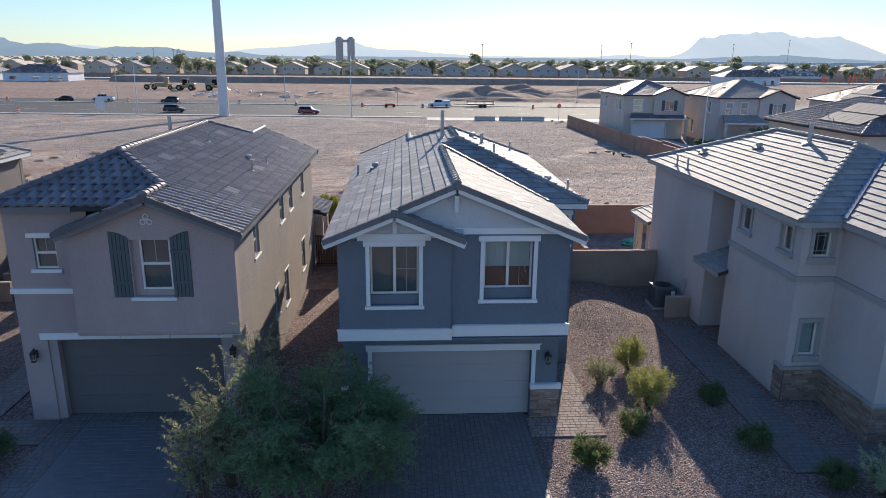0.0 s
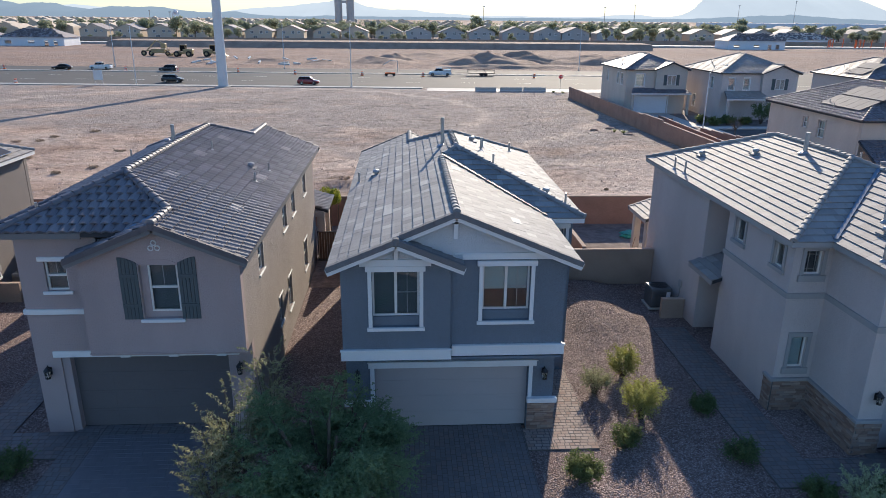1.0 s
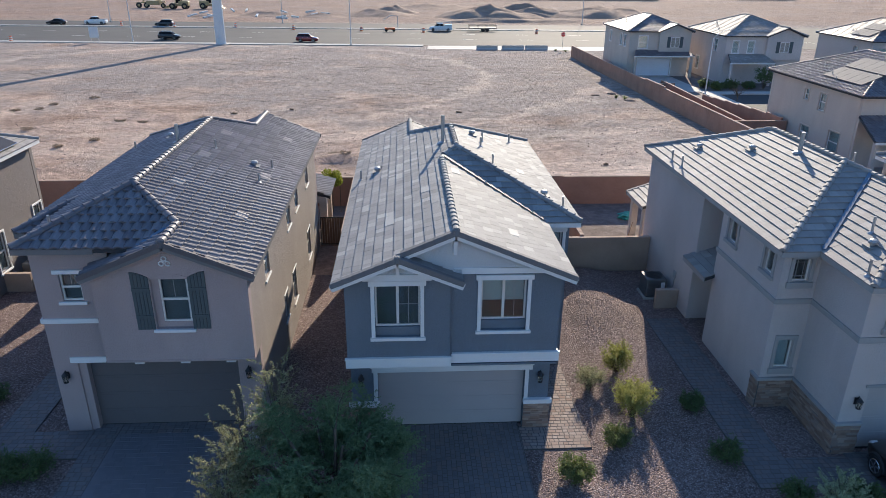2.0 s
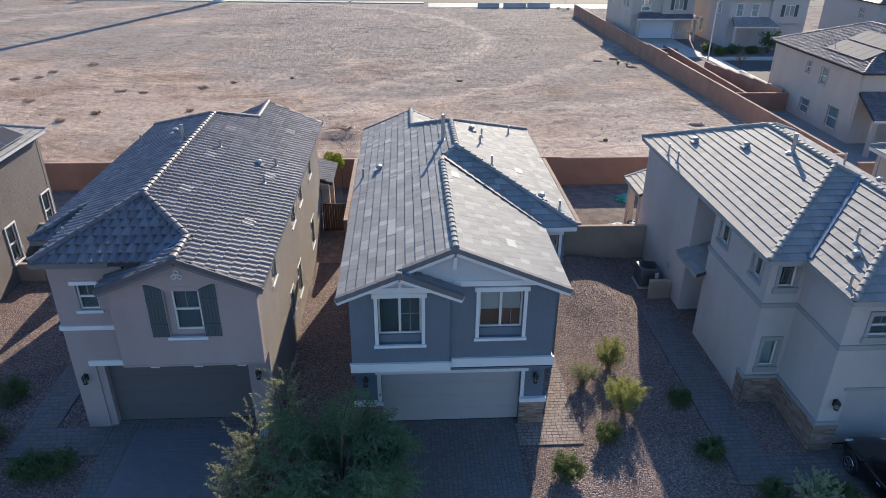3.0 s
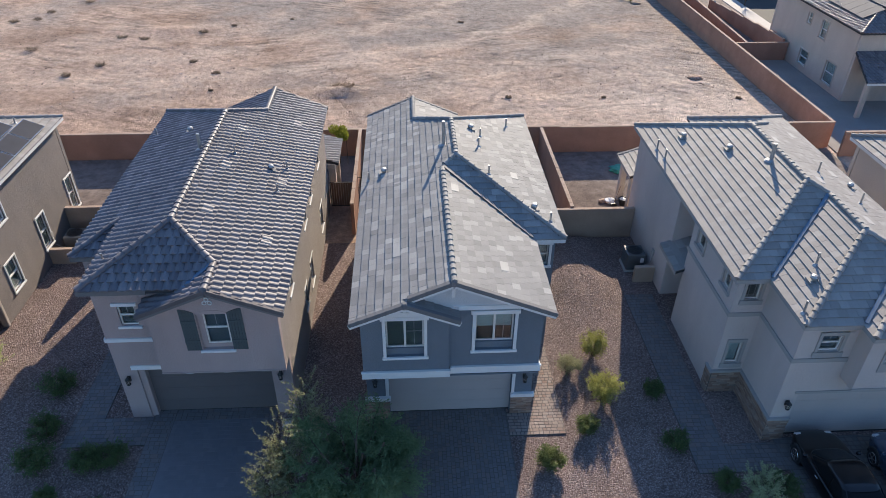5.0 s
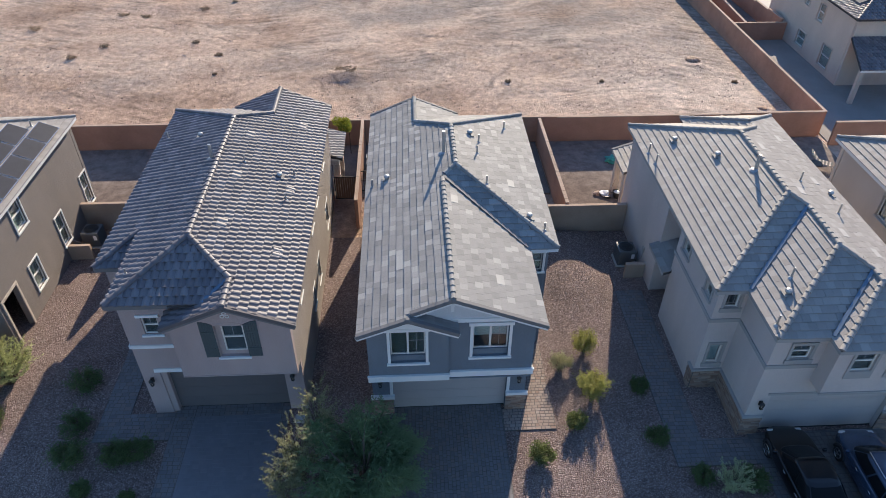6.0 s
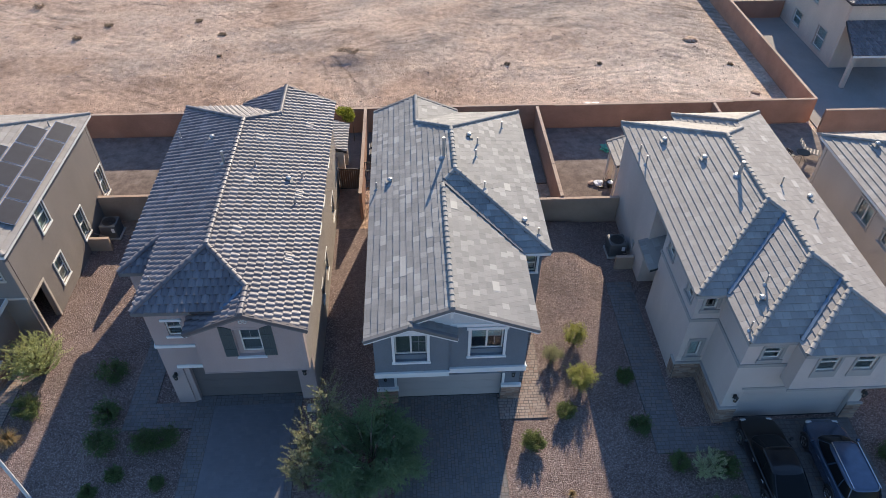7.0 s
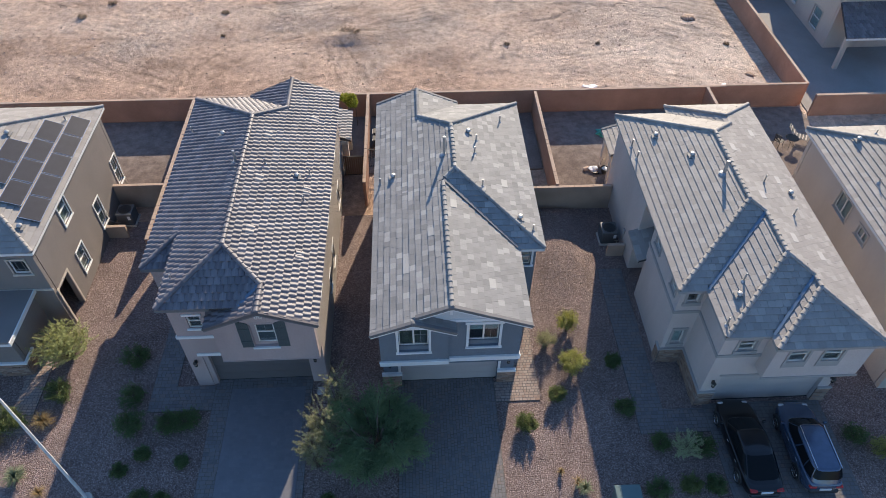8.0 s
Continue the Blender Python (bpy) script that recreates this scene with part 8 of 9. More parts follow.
        part("tail_light", rbox(min(sd * hw * 0.46, sd * hw * 0.82), rear + 0.0, 0.76, max(sd * hw * 0.46, sd * hw * 0.82), rear + 0.20, 0.855, 0.03), M["tail_red"], c)
        part("mirror", rbox(min(sd * (hw + 0.0), sd * (hw + 0.17)), y1 - 0.38, belt - 0.02, max(sd * hw, sd * (hw + 0.17)), y1 - 0.26, belt + 0.13, 0.03), M[paint], c)
        for yy in (0.05, -0.95):
            part("door_handle", rbox(min(sd * (hw - 0.02), sd * (hw + 0.02)), yy, belt - 0.16, max(sd * (hw - 0.02), sd * (hw + 0.02)), yy + 0.18, belt - 0.13, 0.008), M["chrome"], c)
        if kind == "suv":
            bm = bmesh.new()
            beam(bm, (sd * tw * 0.86, r0 + 0.05, H + 0.03), (sd * tw * 0.86, r1 - 0.05, H + 0.03), 0.035, 0.04)
            part("roof_rail", bm, M["chrome"], c, "bright roof rail")
        for yy in (front - 0.95, rear + 1.0):
            w = bmesh.new()
            ring = []
            for x, r in ((hw - 0.22, 0.30), (hw - 0.20, 0.335), (hw - 0.02, 0.335), (hw + 0.0, 0.31), (hw - 0.01, 0.225)):
                ring.append([(sd * x, yy + r * math.cos(k * 0.3927), 0.335 + r * math.sin(k * 0.3927)) for k in range(16)])
            loft(w, ring)
            wheel = part("wheel", w, M["rubber"], c, "black tyre on alloy rim", soft=40)
            rim = bmesh.new()
            for k in range(5):
                a = k * 1.2566 + 0.3
                o = Vector((sd * (hw + 0.004), yy, 0.335))
                beam(rim, o, o + Vector((0, math.cos(a) * 0.215, math.sin(a) * 0.215)), 0.05, 0.02, (1, 0, 0))
            tube(rim, [(sd * (hw + 0.002), yy + 0.215 * math.cos(k * 0.3927), 0.335 + 0.215 * math.sin(k * 0.3927)) for k in range(17)], 0.018, 5, False)
            part("rim", rim, M["chrome"], wheel)
            arch = bmesh.new()
            tube(arch, [(sd * (hw - 0.03), yy + 0.385 * math.cos(k * 0.2618), 0.335 + 0.385 * math.sin(k * 0.2618)) for k in range(0, 13)], 0.045, 6)
            part("wheel_arch", arch, M["plastic_dark"], c)
    bm = bmesh.new()
    box(bm, -0.26, rear - 0.012, 0.60 if kind != "sedan" else 0.66, 0.26, rear + 0.03, 0.73 if kind != "sedan" else 0.79)
    part("number_plate", bm, M["white_band"], c)
    part("rear_bumper", rbox(-hw * 0.74, rear - 0.03, 0.34, hw * 0.74, rear + 0.14, 0.56, 0.06), M[paint if kind != "suv" else "plastic_dark"], c)
    part("grille", rbox(-hw * 0.42, front - 0.10, 0.44, hw * 0.42, front + 0.02, belt - 0.36, 0.03), M["plastic_dark"], c)
    if kind == "pickup":
        bm = bmesh.new()
        box(bm, -hw * 0.84, rear + 0.14, belt - 0.02, hw * 0.84, -0.80, belt + 0.012)
        part("bed_liner", bm, M["plastic_dark"], c)
        for sd in (-1, 1):
            bm = bmesh.new()
            beam(bm, (sd * hw * 0.86, rear + 0.1, belt + 0.05), (sd * hw * 0.86, -0.8, belt + 0.05), 0.10, 0.10)
            part("bed_rail", bm, M[paint], c)
    c.matrix_basis = Matrix.Translation(at) @ Matrix.Rotation(radians(turn), 4, "Z")
    return c


car((15.22, 14.75, 0.045), 0, "car_black", "black sedan parked nose-in on a paver driveway", "sedan")
car((17.98, 14.62, 0.045), -2, "car_blue", "grey-blue hatchback with silver roof rails parked on a driveway", "suv")
ONROAD = "vehicles on the road"
car((-86.0, 185.2, RZ), 94 - 3.8, "car_black", "dark sedan driving on the road", "sedan", ONROAD, False)
car((-48.0, 151.0, RZ), -90 - 3.8, "car_black", "black sport utility car driving on the road", "suv", ONROAD, False)
car((-19.4, 147.2, RZ), -90 - 3.8, "car_red", "dark red sport utility car driving on the road", "suv", ONROAD, False)
car((-58.4, 181.0, RZ), 90 - 3.8, "car_black", "black sport utility car passing road barrels", "suv", ONROAD, False)
car((-77.0, 186.6, RZ), 90 - 3.8, "car_white", "white pickup truck driving on the road", "pickup", ONROAD, False)


# ---- across the field: houses on the side street ----
def street_house(x0, y0, x1, y1, eave, wall, roof, slope, label, style="flat", gable_front=None, wins=(), garage=None, panels=None, porch=None, base=None):
    """A two-storey house with hipped tile roof, seen across the field: walls, windows, garage."""
    zb = ground_z((x0 + x1) / 2, (y0 + y1) / 2) if base is None else base
    h = root("house", ((x0 + x1) / 2, (y0 + y1) / 2, zb), label, "house", "houses across the field")
    W = M[wall]
    faces = {"L": Face("y", x0, -1), "F": Face("x", y0, -1), "R": Face("y", x1, 1), "B": Face("x", y1, 1)}
    for k, F in faces.items():
        bm = bmesh.new()
        a, b = (x0, x1) if F.axis == "x" else (y0, y1)
        wall_sheet(bm, F, a, b, zb - 0.3, eave, [w[1:5] for w in wins if w[0] == k] + ([garage] if garage and k == "F" else []), 0.25)
        part("wall", bm, W, h)
    for k, a, b, c, e in wins:
        window(h, faces[k], a, b, c, e, "hung", 0.08, blind="teal", blind_to=0.95, frame_mat="trim_white")
        frame_trim(h, faces[k], a, b, c, e, 0.09, "trim_white" if wall in ("stucco_pale", "stucco_tan") else wall, 0.10, 0, 0.08)
    if garage:
        garage_door(h, faces["F"].moved(-0.2), *garage[:2], garage[2], garage[3], "house_wrap")
        trim(h, faces["F"], [(garage[0] - 0.14, garage[0], garage[2], garage[3]), (garage[1], garage[1] + 0.14, garage[2], garage[3]), (garage[0] - 0.14, garage[1] + 0.14, garage[3], garage[3] + 0.16)], "trim_white")
    bm = bmesh.new()
    box(bm, x0 + 0.3, y0 + 0.3, zb + 2.7, x1 - 0.3, y1 - 0.3, zb + 2.95)
    part("floor_slab", bm, M["room"], h)
    o = 0.35
    a, b, c, d = x0 - o, x1 + o, y0 - o, y1 + o
    r = Roof(h, style, roof, slope, eave + 0.05, lambda x, y, q: False, 0)
    m = min(b - a, d - c) / 2
    if b - a <= d - c:
        xm = (a + b) / 2
        r.plane("L", a, [(a, c), (xm, c + m), (xm, d - m), (a, d)])
        r.plane("R", b, [(b, c), (xm, c + m), (xm, d - m), (b, d)])
        r.plane("F", c, [(a, c), (b, c), (xm, c + m)])
        r.plane("B", d, [(a, d), (b, d), (xm, d - m)])
        p, q = (xm, c + m), (xm, d - m)
    else:
        ym = (c + d) / 2
        r.plane("F", c, [(a, c), (b, c), (b - m, ym), (a + m, ym)])
        r.plane("B", d, [(a, d), (b, d), (b - m, ym), (a + m, ym)])
        r.plane("L", a, [(a, c), (a, d), (a + m, ym)])
        r.plane("R", b, [(b, c), (b, d), (b - m, ym)])
        p, q = (a + m, ym), (b - m, ym)
    t = eave + 0.05 + slope * m + 0.03
    if b - a <= d - c:
        ends = (((a, c), p), ((b, c), p), ((a, d), q), ((b, d), q))
    else:
        ends = (((a, c), p), ((a, d), p), ((b, c), q), ((b, d), q))
    for e, k in ends:
        r.cap_line((*e, eave + 0.08), (*k, t))
    r.cap_line((*p, t), (*q, t))
    if gable_front:
        u0, u1 = gable_front
        um, half = (u0 + u1) / 2, (u1 - u0) / 2
        yy = c - 0.5
        yt = c + half
        r.plane("L", u0, [(u0, yy), (um, yy), (um, yt), (u0, c)])
        r.plane("R", u1, [(u1, yy), (um, yy), (um, yt), (u1, c)])
        r.cap_line((um, yy, eave + 0.05 + slope * half + 0.03), (um, yt, eave + 0.05 + slope * half + 0.03))
        bm = bmesh.new()
        G = Face("x", y0 - 0.45, -1)
        wall_sheet(bm, G, u0 + 0.3, u1 - 0.3, zb + 3.0, eave, [], 0.4, [(um, eave + slope * (half - 0.3))])
        part("gable_wall", bm, W, h)
        window(h, G.moved(0.14), um - 0.6, um + 0.6, zb + 3.9, zb + 5.2, "slider", 0.06, frame_mat="trim_white")
        for s in (-1, 1):
            bm = bmesh.new()
            G.box(bm, um + s * 0.66 - (0.42 if s < 0 else 0), um + s * 0.66 + (0.42 if s > 0 else 0), 0.0, 0.05, zb + 3.85, zb + 5.25)
            part("shutter", bm, M["shutter"], h)
    r.finish()
    if porch:
        k = Roof(h, style, roof, 0.35, zb + 2.9, lambda x, y, q: False, 0)
        px0, px1, py0 = porch
        k.plane("F", py0, [(px0, py0), (px1, py0), (px1 - 0.6, y0), (px0 + 0.6, y0)])
        k.finish()
        k.eave((px0, py0, zb + 2.9), (px1, py0, zb + 2.9), "trim_white")
        for x in (px0 + 0.3, px1 - 0.3):
            part("porch_post", rbox(x - 0.16, py0 + 0.15, zb - 0.1, x + 0.16, py0 + 0.47, zb + 2.8, 0.02), W, h)
    if panels:
        up, nn = Vector((1, 0, slope)).normalized(), Vector((-slope, 0, 1)).normalized()
        for i in range(panels[2]):
            for j in range(panels[3]):
                q = panels[1] + i * 1.72
                ob = bmesh.new()
                oo = Vector((a + q, panels[0] + j * 1.05, eave + 0.05 + slope * q)) + nn * 0.12
                v = [ob.verts.new(oo + up * s + Vector((0, w, 0)) + nn * e) for e in (0, 0.04) for s, w in ((0, 0), (1.68, 0), (1.68, 1.02), (0, 1.02))]
                for f in ((0, 3, 2, 1), (0, 1, 5, 4), (1, 2, 6, 5), (2, 3, 7, 6), (3, 0, 4, 7), (4, 5, 6, 7)):
                    ob.faces.new([v[n] for n in f])
                part("solar_panel", ob, M["solar_pale"], r.roof, "solar panel with glare put into its pale colour")
    for k in range(4):
        xx, yy = a + 0.9 + 0.4 * k, (c + d) / 2 - 2 + 1.3 * k
        r.pipe(xx, yy, eave + 0.05 + slope * (xx - a), 0.4)
    return h, r


street_house(34.3, 50.0, 44.5, 63.6, 5.45, "stucco_cream", "roof_s", 0.42, "two-storey cream stucco house with dark tiles and solar panels", "s",
             wins=(("L", 54.6, 55.6, 3.4, 4.8), ("L", 57.2, 57.9, 3.9, 4.8), ("L", 51.9, 53.4, 0.5, 2.2), ("L", 56.2, 57.6, 0.6, 1.8)), panels=(51.6, 1.0, 2, 5), porch=(33.6, 40.0, 46.6))
street_house(30.6, 95.5, 39.0, 107.5, 6.0, "stucco_tan", "roof_s", 0.40, "two-storey tan stucco house with brown tiles and garage", "flat", gable_front=(34.3, 39.2), base=0.1,
             wins=(("L", 97.0, 97.8, 3.9, 5.4), ("L", 98.8, 99.5, 3.9, 5.4), ("L", 104.0, 104.7, 3.9, 5.4), ("F", 31.9, 33.1, 3.8, 5.4)), garage=(31.9, 36.6, 0.12, 2.4), porch=(31.0, 39.3, 93.9))
street_house(41.3, 89.5, 51.4, 101.5, 6.0, "stucco_pale", "roof_pale", 0.40, "two-storey pale stucco house with pale tile roof", "flat", gable_front=(46.2, 51.4), base=0.1,
             wins=(("L", 92.0, 92.9, 3.9, 5.4), ("L", 97.2, 98.1, 0.9, 2.6), ("F", 42.2, 43.0, 3.9, 5.4), ("F", 44.2, 45.0, 3.9, 5.4)), porch=(41.2, 47.0, 87.2))
street_house(62.5, 92.0, 73.5, 105.0, 5.1, "far_wall_grey", "roof_s", 0.42, "two-storey grey stucco house with dark tile roof", "flat", gable_front=(66.0, 72.5),
             wins=(("L", 95.0, 96.0, 2.8, 4.2), ("F", 63.6, 64.6, 2.6, 4.2)), panels=(94.0, 0.8, 2, 4))
street_house(72.0, 68.0, 84.0, 82.0, 5.3, "stucco_cream", "roof_pale", 0.42, "two-storey cream stucco house with pale tile roof", "flat",
             wins=(("L", 72.0, 73.0, 3.0, 4.4),))
street_house(88.0, 112.0, 100.0, 126.0, 5.0, "stucco_tan", "roof_pale", 0.42, "two-storey tan stucco house with pale tile roof", "flat",
             wins=(("L", 116.0, 117.0, 2.8, 4.2), ("F", 90.0, 91.2, 2.6, 4.2)))

block_wall("yard_wall", [(34.2, 59.6), (29.35, 59.6)], 1.6, "block", "reddish-tan block wall closing a back yard")
block_wall("yard_wall", [(30.6, 59.7), (31.8, 85.0)], 1.5, "block", "reddish-tan block wall beside a side street")
for k in range(6):
    block_wall("yard_wall", [(33.9 - 0.5 * k / 6, 59.9 + 16.1 * k / 6 + 0.002), (33.9 - 0.5 * (k + 1) / 6, 59.9 + 16.1 * (k + 1) / 6)], 1.80 - 0.12 * k, "block", "reddish-tan block wall stepping down beside a street")
block_wall("yard_wall", [(29.3, 83.2), (33.0, 83.6)], 1.3, "block", "reddish-tan block wall stepping down to a street")
for i, (x, y, r, h, m) in enumerate(((37.6, 86.0, 0.8, 1.3, "leaf_green"), (38.6, 84.4, 0.9, 1.1, "leaf_green"), (40.6, 85.0, 1.1, 1.2, "leaf_dark"), (45.2, 85.6, 1.6, 3.2, "leaf_dark"), (43.0, 85.2, 0.9, 1.0, "leaf_dark"), (48.0, 85.6, 1.0, 1.2, "leaf_dark"))):
    shrub("shrub", x, y, r, h, m, 1500, 0.07, "green shrub in a front yard across the field", seed=140 + i)
bare = root("tree", (37.6, 76.5, 0), "young bare branching tree beside a pavement", "tree")
bm = bmesh.new()
gb = np.random.default_rng(8)
tube(bm, [(37.6, 76.5, -0.2), (37.6, 76.5, 0.8)], [0.06, 0.045], 6)
for k in range(26):
    a, e = gb.uniform(0, 6.28), gb.uniform(0.5, 1.2)
    tube(bm, [(37.6, 76.5, gb.uniform(0.5, 0.9)), (37.6 + 0.6 * math.cos(a) * e, 76.5 + 0.6 * math.sin(a) * e, 1.3 + gb.uniform(-0.2, 0.5)), (37.6 + 1.05 * math.cos(a) * e, 76.5 + 1.05 * math.sin(a) * e, 1.9 + gb.uniform(-0.3, 0.9))], [0.02, 0.012, 0.005], 4)
part("trunk", bm, M["bark"], bare)


# ---- street furniture ----
def street_lamp(x, y, h, arm, turn, label, thick=1.0, z=None):
    z = ground_z(x, y) if z is None else z
    s = root("street_lamp", (x, y, z), label, "street lamp", "street lamps")
    bm = bmesh.new()
    turned(bm, (x, y, z - 0.05), [(0.26, 0.0), (0.26, 0.30), (0.2, 0.34)], 10)
    part("base", bm, M["concrete"], s)
    c, n = math.cos(radians(turn)), math.sin(radians(turn))
    pts = [(x, y, z + 0.2), (x, y, z + h * 0.5), (x, y, z + h - 0.9)] + [(x + c * arm * k, y + n * arm * k, z + h - 0.9 + 0.9 * math.sin(k * 1.57)) for k in (0.15, 0.35, 0.6, 1.0)]
    bm = bmesh.new()
    tube(bm, pts, [0.10 * thick, 0.085 * thick, 0.06 * thick, 0.05 * thick, 0.045 * thick, 0.04 * thick, 0.04 * thick], 10)
    part("pole", bm, M["pole_white"], s, soft=50)
    bm = bmesh.new()
    ex, ey, ez = pts[-1]
    turned(bm, (ex + c * 0.25, ey + n * 0.25, ez - 0.14), [(0.10, 0.0), (0.19, 0.03), (0.17, 0.14), (0.06, 0.18)], 10)
    part("lamp_head", bm, M["metal"], s, soft=50)
    return s


street_lamp(-53.7, 146.0, 12.0, 2.0, 70, "tall curved galvanised street lamp by the road")
street_lamp(-10.2, 141.3, 12.0, 2.0, 88, "tall curved galvanised street lamp by the road")
street_lamp(-76.5, 194.5, 12.0, 2.0, -90, "tall curved galvanised street lamp by the road")
street_lamp(-31.5, 192.0, 12.0, 2.0, -90, "tall curved galvanised street lamp by the road")
street_lamp(48.0, 192.0, 12.0, 2.0, -90, "tall curved galvanised street lamp by the road")
street_lamp(34.2, 77.4, 8.1, 1.9, 15, "pale curved street lamp on a side street", 0.8)
street_lamp(-14.95, 13.75, 10.5, 1.8, -90, "slim galvanised street lamp in the front gravel", 0.75, 0.0)

pole = root("pylon", (-35.4, 141.8, ground_z(0, 142)), "very tall tapered white steel utility pole", "pole")
bm = bmesh.new()
z0 = ground_z(0, 142)
tube(bm, [(-35.4, 141.8, z0 - 0.3), (-35.4, 141.8, z0 + 20), (-35.4, 141.8, z0 + 46)], [1.02, 0.80, 0.52], 12)
part("shaft", bm, M["pole_white"], pole, soft=50)
bm = bmesh.new()
turned(bm, (-35.4, 141.8, z0 - 0.2), [(1.45, 0.0), (1.45, 0.35), (1.3, 0.4)], 16)
part("footing", bm, M["concrete"], pole)
bm = bmesh.new()
for a in (0, 1):
    sag = [(-35.4 + k * 32 - 300, 141.8 + k * 3 + a * 4, z0 + 44 - 12 * (1 - ((k - 9.4) / 9.4) ** 2)) for k in range(0, 26)]
    tube(bm, sag, 0.035, 4)
tagged(new("power_line", mesh_of("power_line", bm, M["black"])), "thin dark overhead power lines", "cable")


def barrel(x, y):
    z = RZ
    b = root("traffic_barrel", (x, y, z), "orange traffic barrel with white reflective bands", "barrel", "barrels along the road")
    bm = bmesh.new()
    turned(bm, (x, y, z), [(0.42, 0.0), (0.42, 0.10), (0.30, 0.12), (0.29, 0.5), (0.26, 0.95), (0.20, 1.0)], 10)
    part("drum", bm, M["orange"], b)
    for k in (0.3, 0.62):
        bm = bmesh.new()
        turned(bm, (x, y, z + k), [(0.305 - 0.03 * k, 0.0), (0.30 - 0.03 * k, 0.16)], 10)
        part("band", bm, M["white_band"], b)


for x, y in ((-101, 186.6), (-85, 185.9), (-69.4, 182.7), (-55.6, 179.6), (-40.7, 178.7), (-26, 173.7), (-9.75, 171.0), (4.8, 168.3), (31.1, 166.5)):
    barrel(x, y)
barrel(-77.5, 146.5)
for a, b in ((13.8, 17.8), (18.6, 22.9), (23.1, 27.4)):
    bm = bmesh.new()
    y = 133.6 + 0.03 * a
    prof = [(-0.30, 0), (0.30, 0), (0.30, 0.08), (0.13, 0.33), (0.09, 0.82), (-0.09, 0.82), (-0.13, 0.33), (-0.30, 0.08)]
    loft(bm, [[(x, y + p, RZ + 0.01 + q) for p, q in prof] for x in (a, b)])
    thing("barrier", bm, M["concrete"], "grey precast concrete road barrier", "barrier", "barriers at the side street")

sp = root("stop_sign", (30.4, 135.2, RZ), "red octagonal stop sign on a thin post", "sign")
bm = bmesh.new()
tube(bm, [(30.4, 135.2, RZ - 0.2), (30.4, 135.2, RZ + 3.1)], 0.035, 6)
part("post", bm, M["metal"], sp)
bm = bmesh.new()
oct_ = [(30.4 + 0.42 * math.cos(a), RZ + 2.75 + 0.42 * math.sin(a)) for a in [0.3927 + k * 0.7854 for k in range(8)]]
gable(bm, Face("x", 135.12, -1), oct_, 0.03)
plate = part("sign_plate", bm, M["sign_red"], sp)
txt = bpy.data.curves.new("lettering", "FONT")
txt.body, txt.size, txt.align_x, txt.align_y, txt.extrude = "STOP", 0.30, "CENTER", "CENTER", 0.004
lt = new("lettering", txt)
lt.data.materials.append(M["white_band"])
lt.parent = plate
lt.matrix_basis = pose(30.4, 135.105, RZ + 2.75, 90, 0, 0)

bs = root("road_sign", (-60.4, 144.6, RZ), "blank pale back of a road sign on two posts", "sign")
for x in (-61.2, -59.7):
    bm = bmesh.new()
    tube(bm, [(x, 144.6, RZ - 0.2), (x, 144.6, RZ + 3.2)], 0.06, 6)
    part("post", bm, M["metal"], bs)
part("sign_plate", rbox(-61.35, 144.52, RZ + 0.95, -59.55, 144.56, RZ + 2.95, 0.01), M["pole_white"], bs)

# the works truck with its trailer
tr = car((0, 0, 0), 0, "car_white", "white utility pickup with ladder rack", "pickup", ONROAD, False)
bm = bmesh.new()
for x in (-0.9, 0.9):
    beam(bm, (x, -2.6, 2.05), (x, 1.2, 2.05), 0.06, 0.06)
    for y in (-2.5, -0.9):
        beam(bm, (x, y, 1.1), (x, y, 2.05), 0.05, 0.05, (0, 1, 0))
for y in (-2.4, -1.4, -0.4, 0.6):
    beam(bm, (-0.9, y, 2.05), (0.9, y, 2.05), 0.05, 0.05)
part("ladder_rack", bm, M["pole_white"], tr)
part("tool_box", rbox(-1.0, -2.65, 1.05, 1.0, -0.9, 1.55, 0.03), M["car_white"], tr)
tr.matrix_basis = Matrix.Translation((9.0, 171.5, RZ)) @ Matrix.Rotation(radians(90 - 3.8), 4, "Z")
tl = root("trailer", (19.0, 171.2, RZ), "dark flat utility trailer behind a truck", "trailer", ONROAD)
part("bed", rbox(15.6, 170.2, RZ + 0.65, 22.2, 172.2, RZ + 0.85, 0.03), M["plastic_dark"], tl)
bm = bmesh.new()
for x in (15.7, 17.8, 19.9, 22.1):
    beam(bm, (x, 170.25, RZ + 0.85), (x, 170.25, RZ + 1.45), 0.06, 0.06, (0, 1, 0))
    beam(bm, (x, 172.15, RZ + 0.85), (x, 172.15, RZ + 1.45), 0.06, 0.06, (0, 1, 0))
beam(bm, (15.6, 170.25, RZ + 1.45), (22.2, 170.25, RZ + 1.45), 0.06, 0.08)
beam(bm, (15.6, 172.15, RZ + 1.45), (22.2, 172.15, RZ + 1.45), 0.06, 0.08)
beam(bm, (12.6, 171.3, RZ + 0.7), (15.6, 171.2, RZ + 0.72), 0.12, 0.12)
part("side_rail", bm, M["plastic_dark"], tl)
for x in (19.0, 20.0):
    for y in (170.1, 172.3):
        bm = bmesh.new()
        ring = []
        for o, r in ((-0.12, 0.30), (-0.10, 0.38), (0.10, 0.38), (0.12, 0.30)):
            ring.append([(x + r * math.cos(k * 0.5236), y + o, RZ + 0.38 + r * math.sin(k * 0.5236)) for k in range(12)])
        loft(bm, ring)
        part("wheel", bm, M["rubber"], tl)


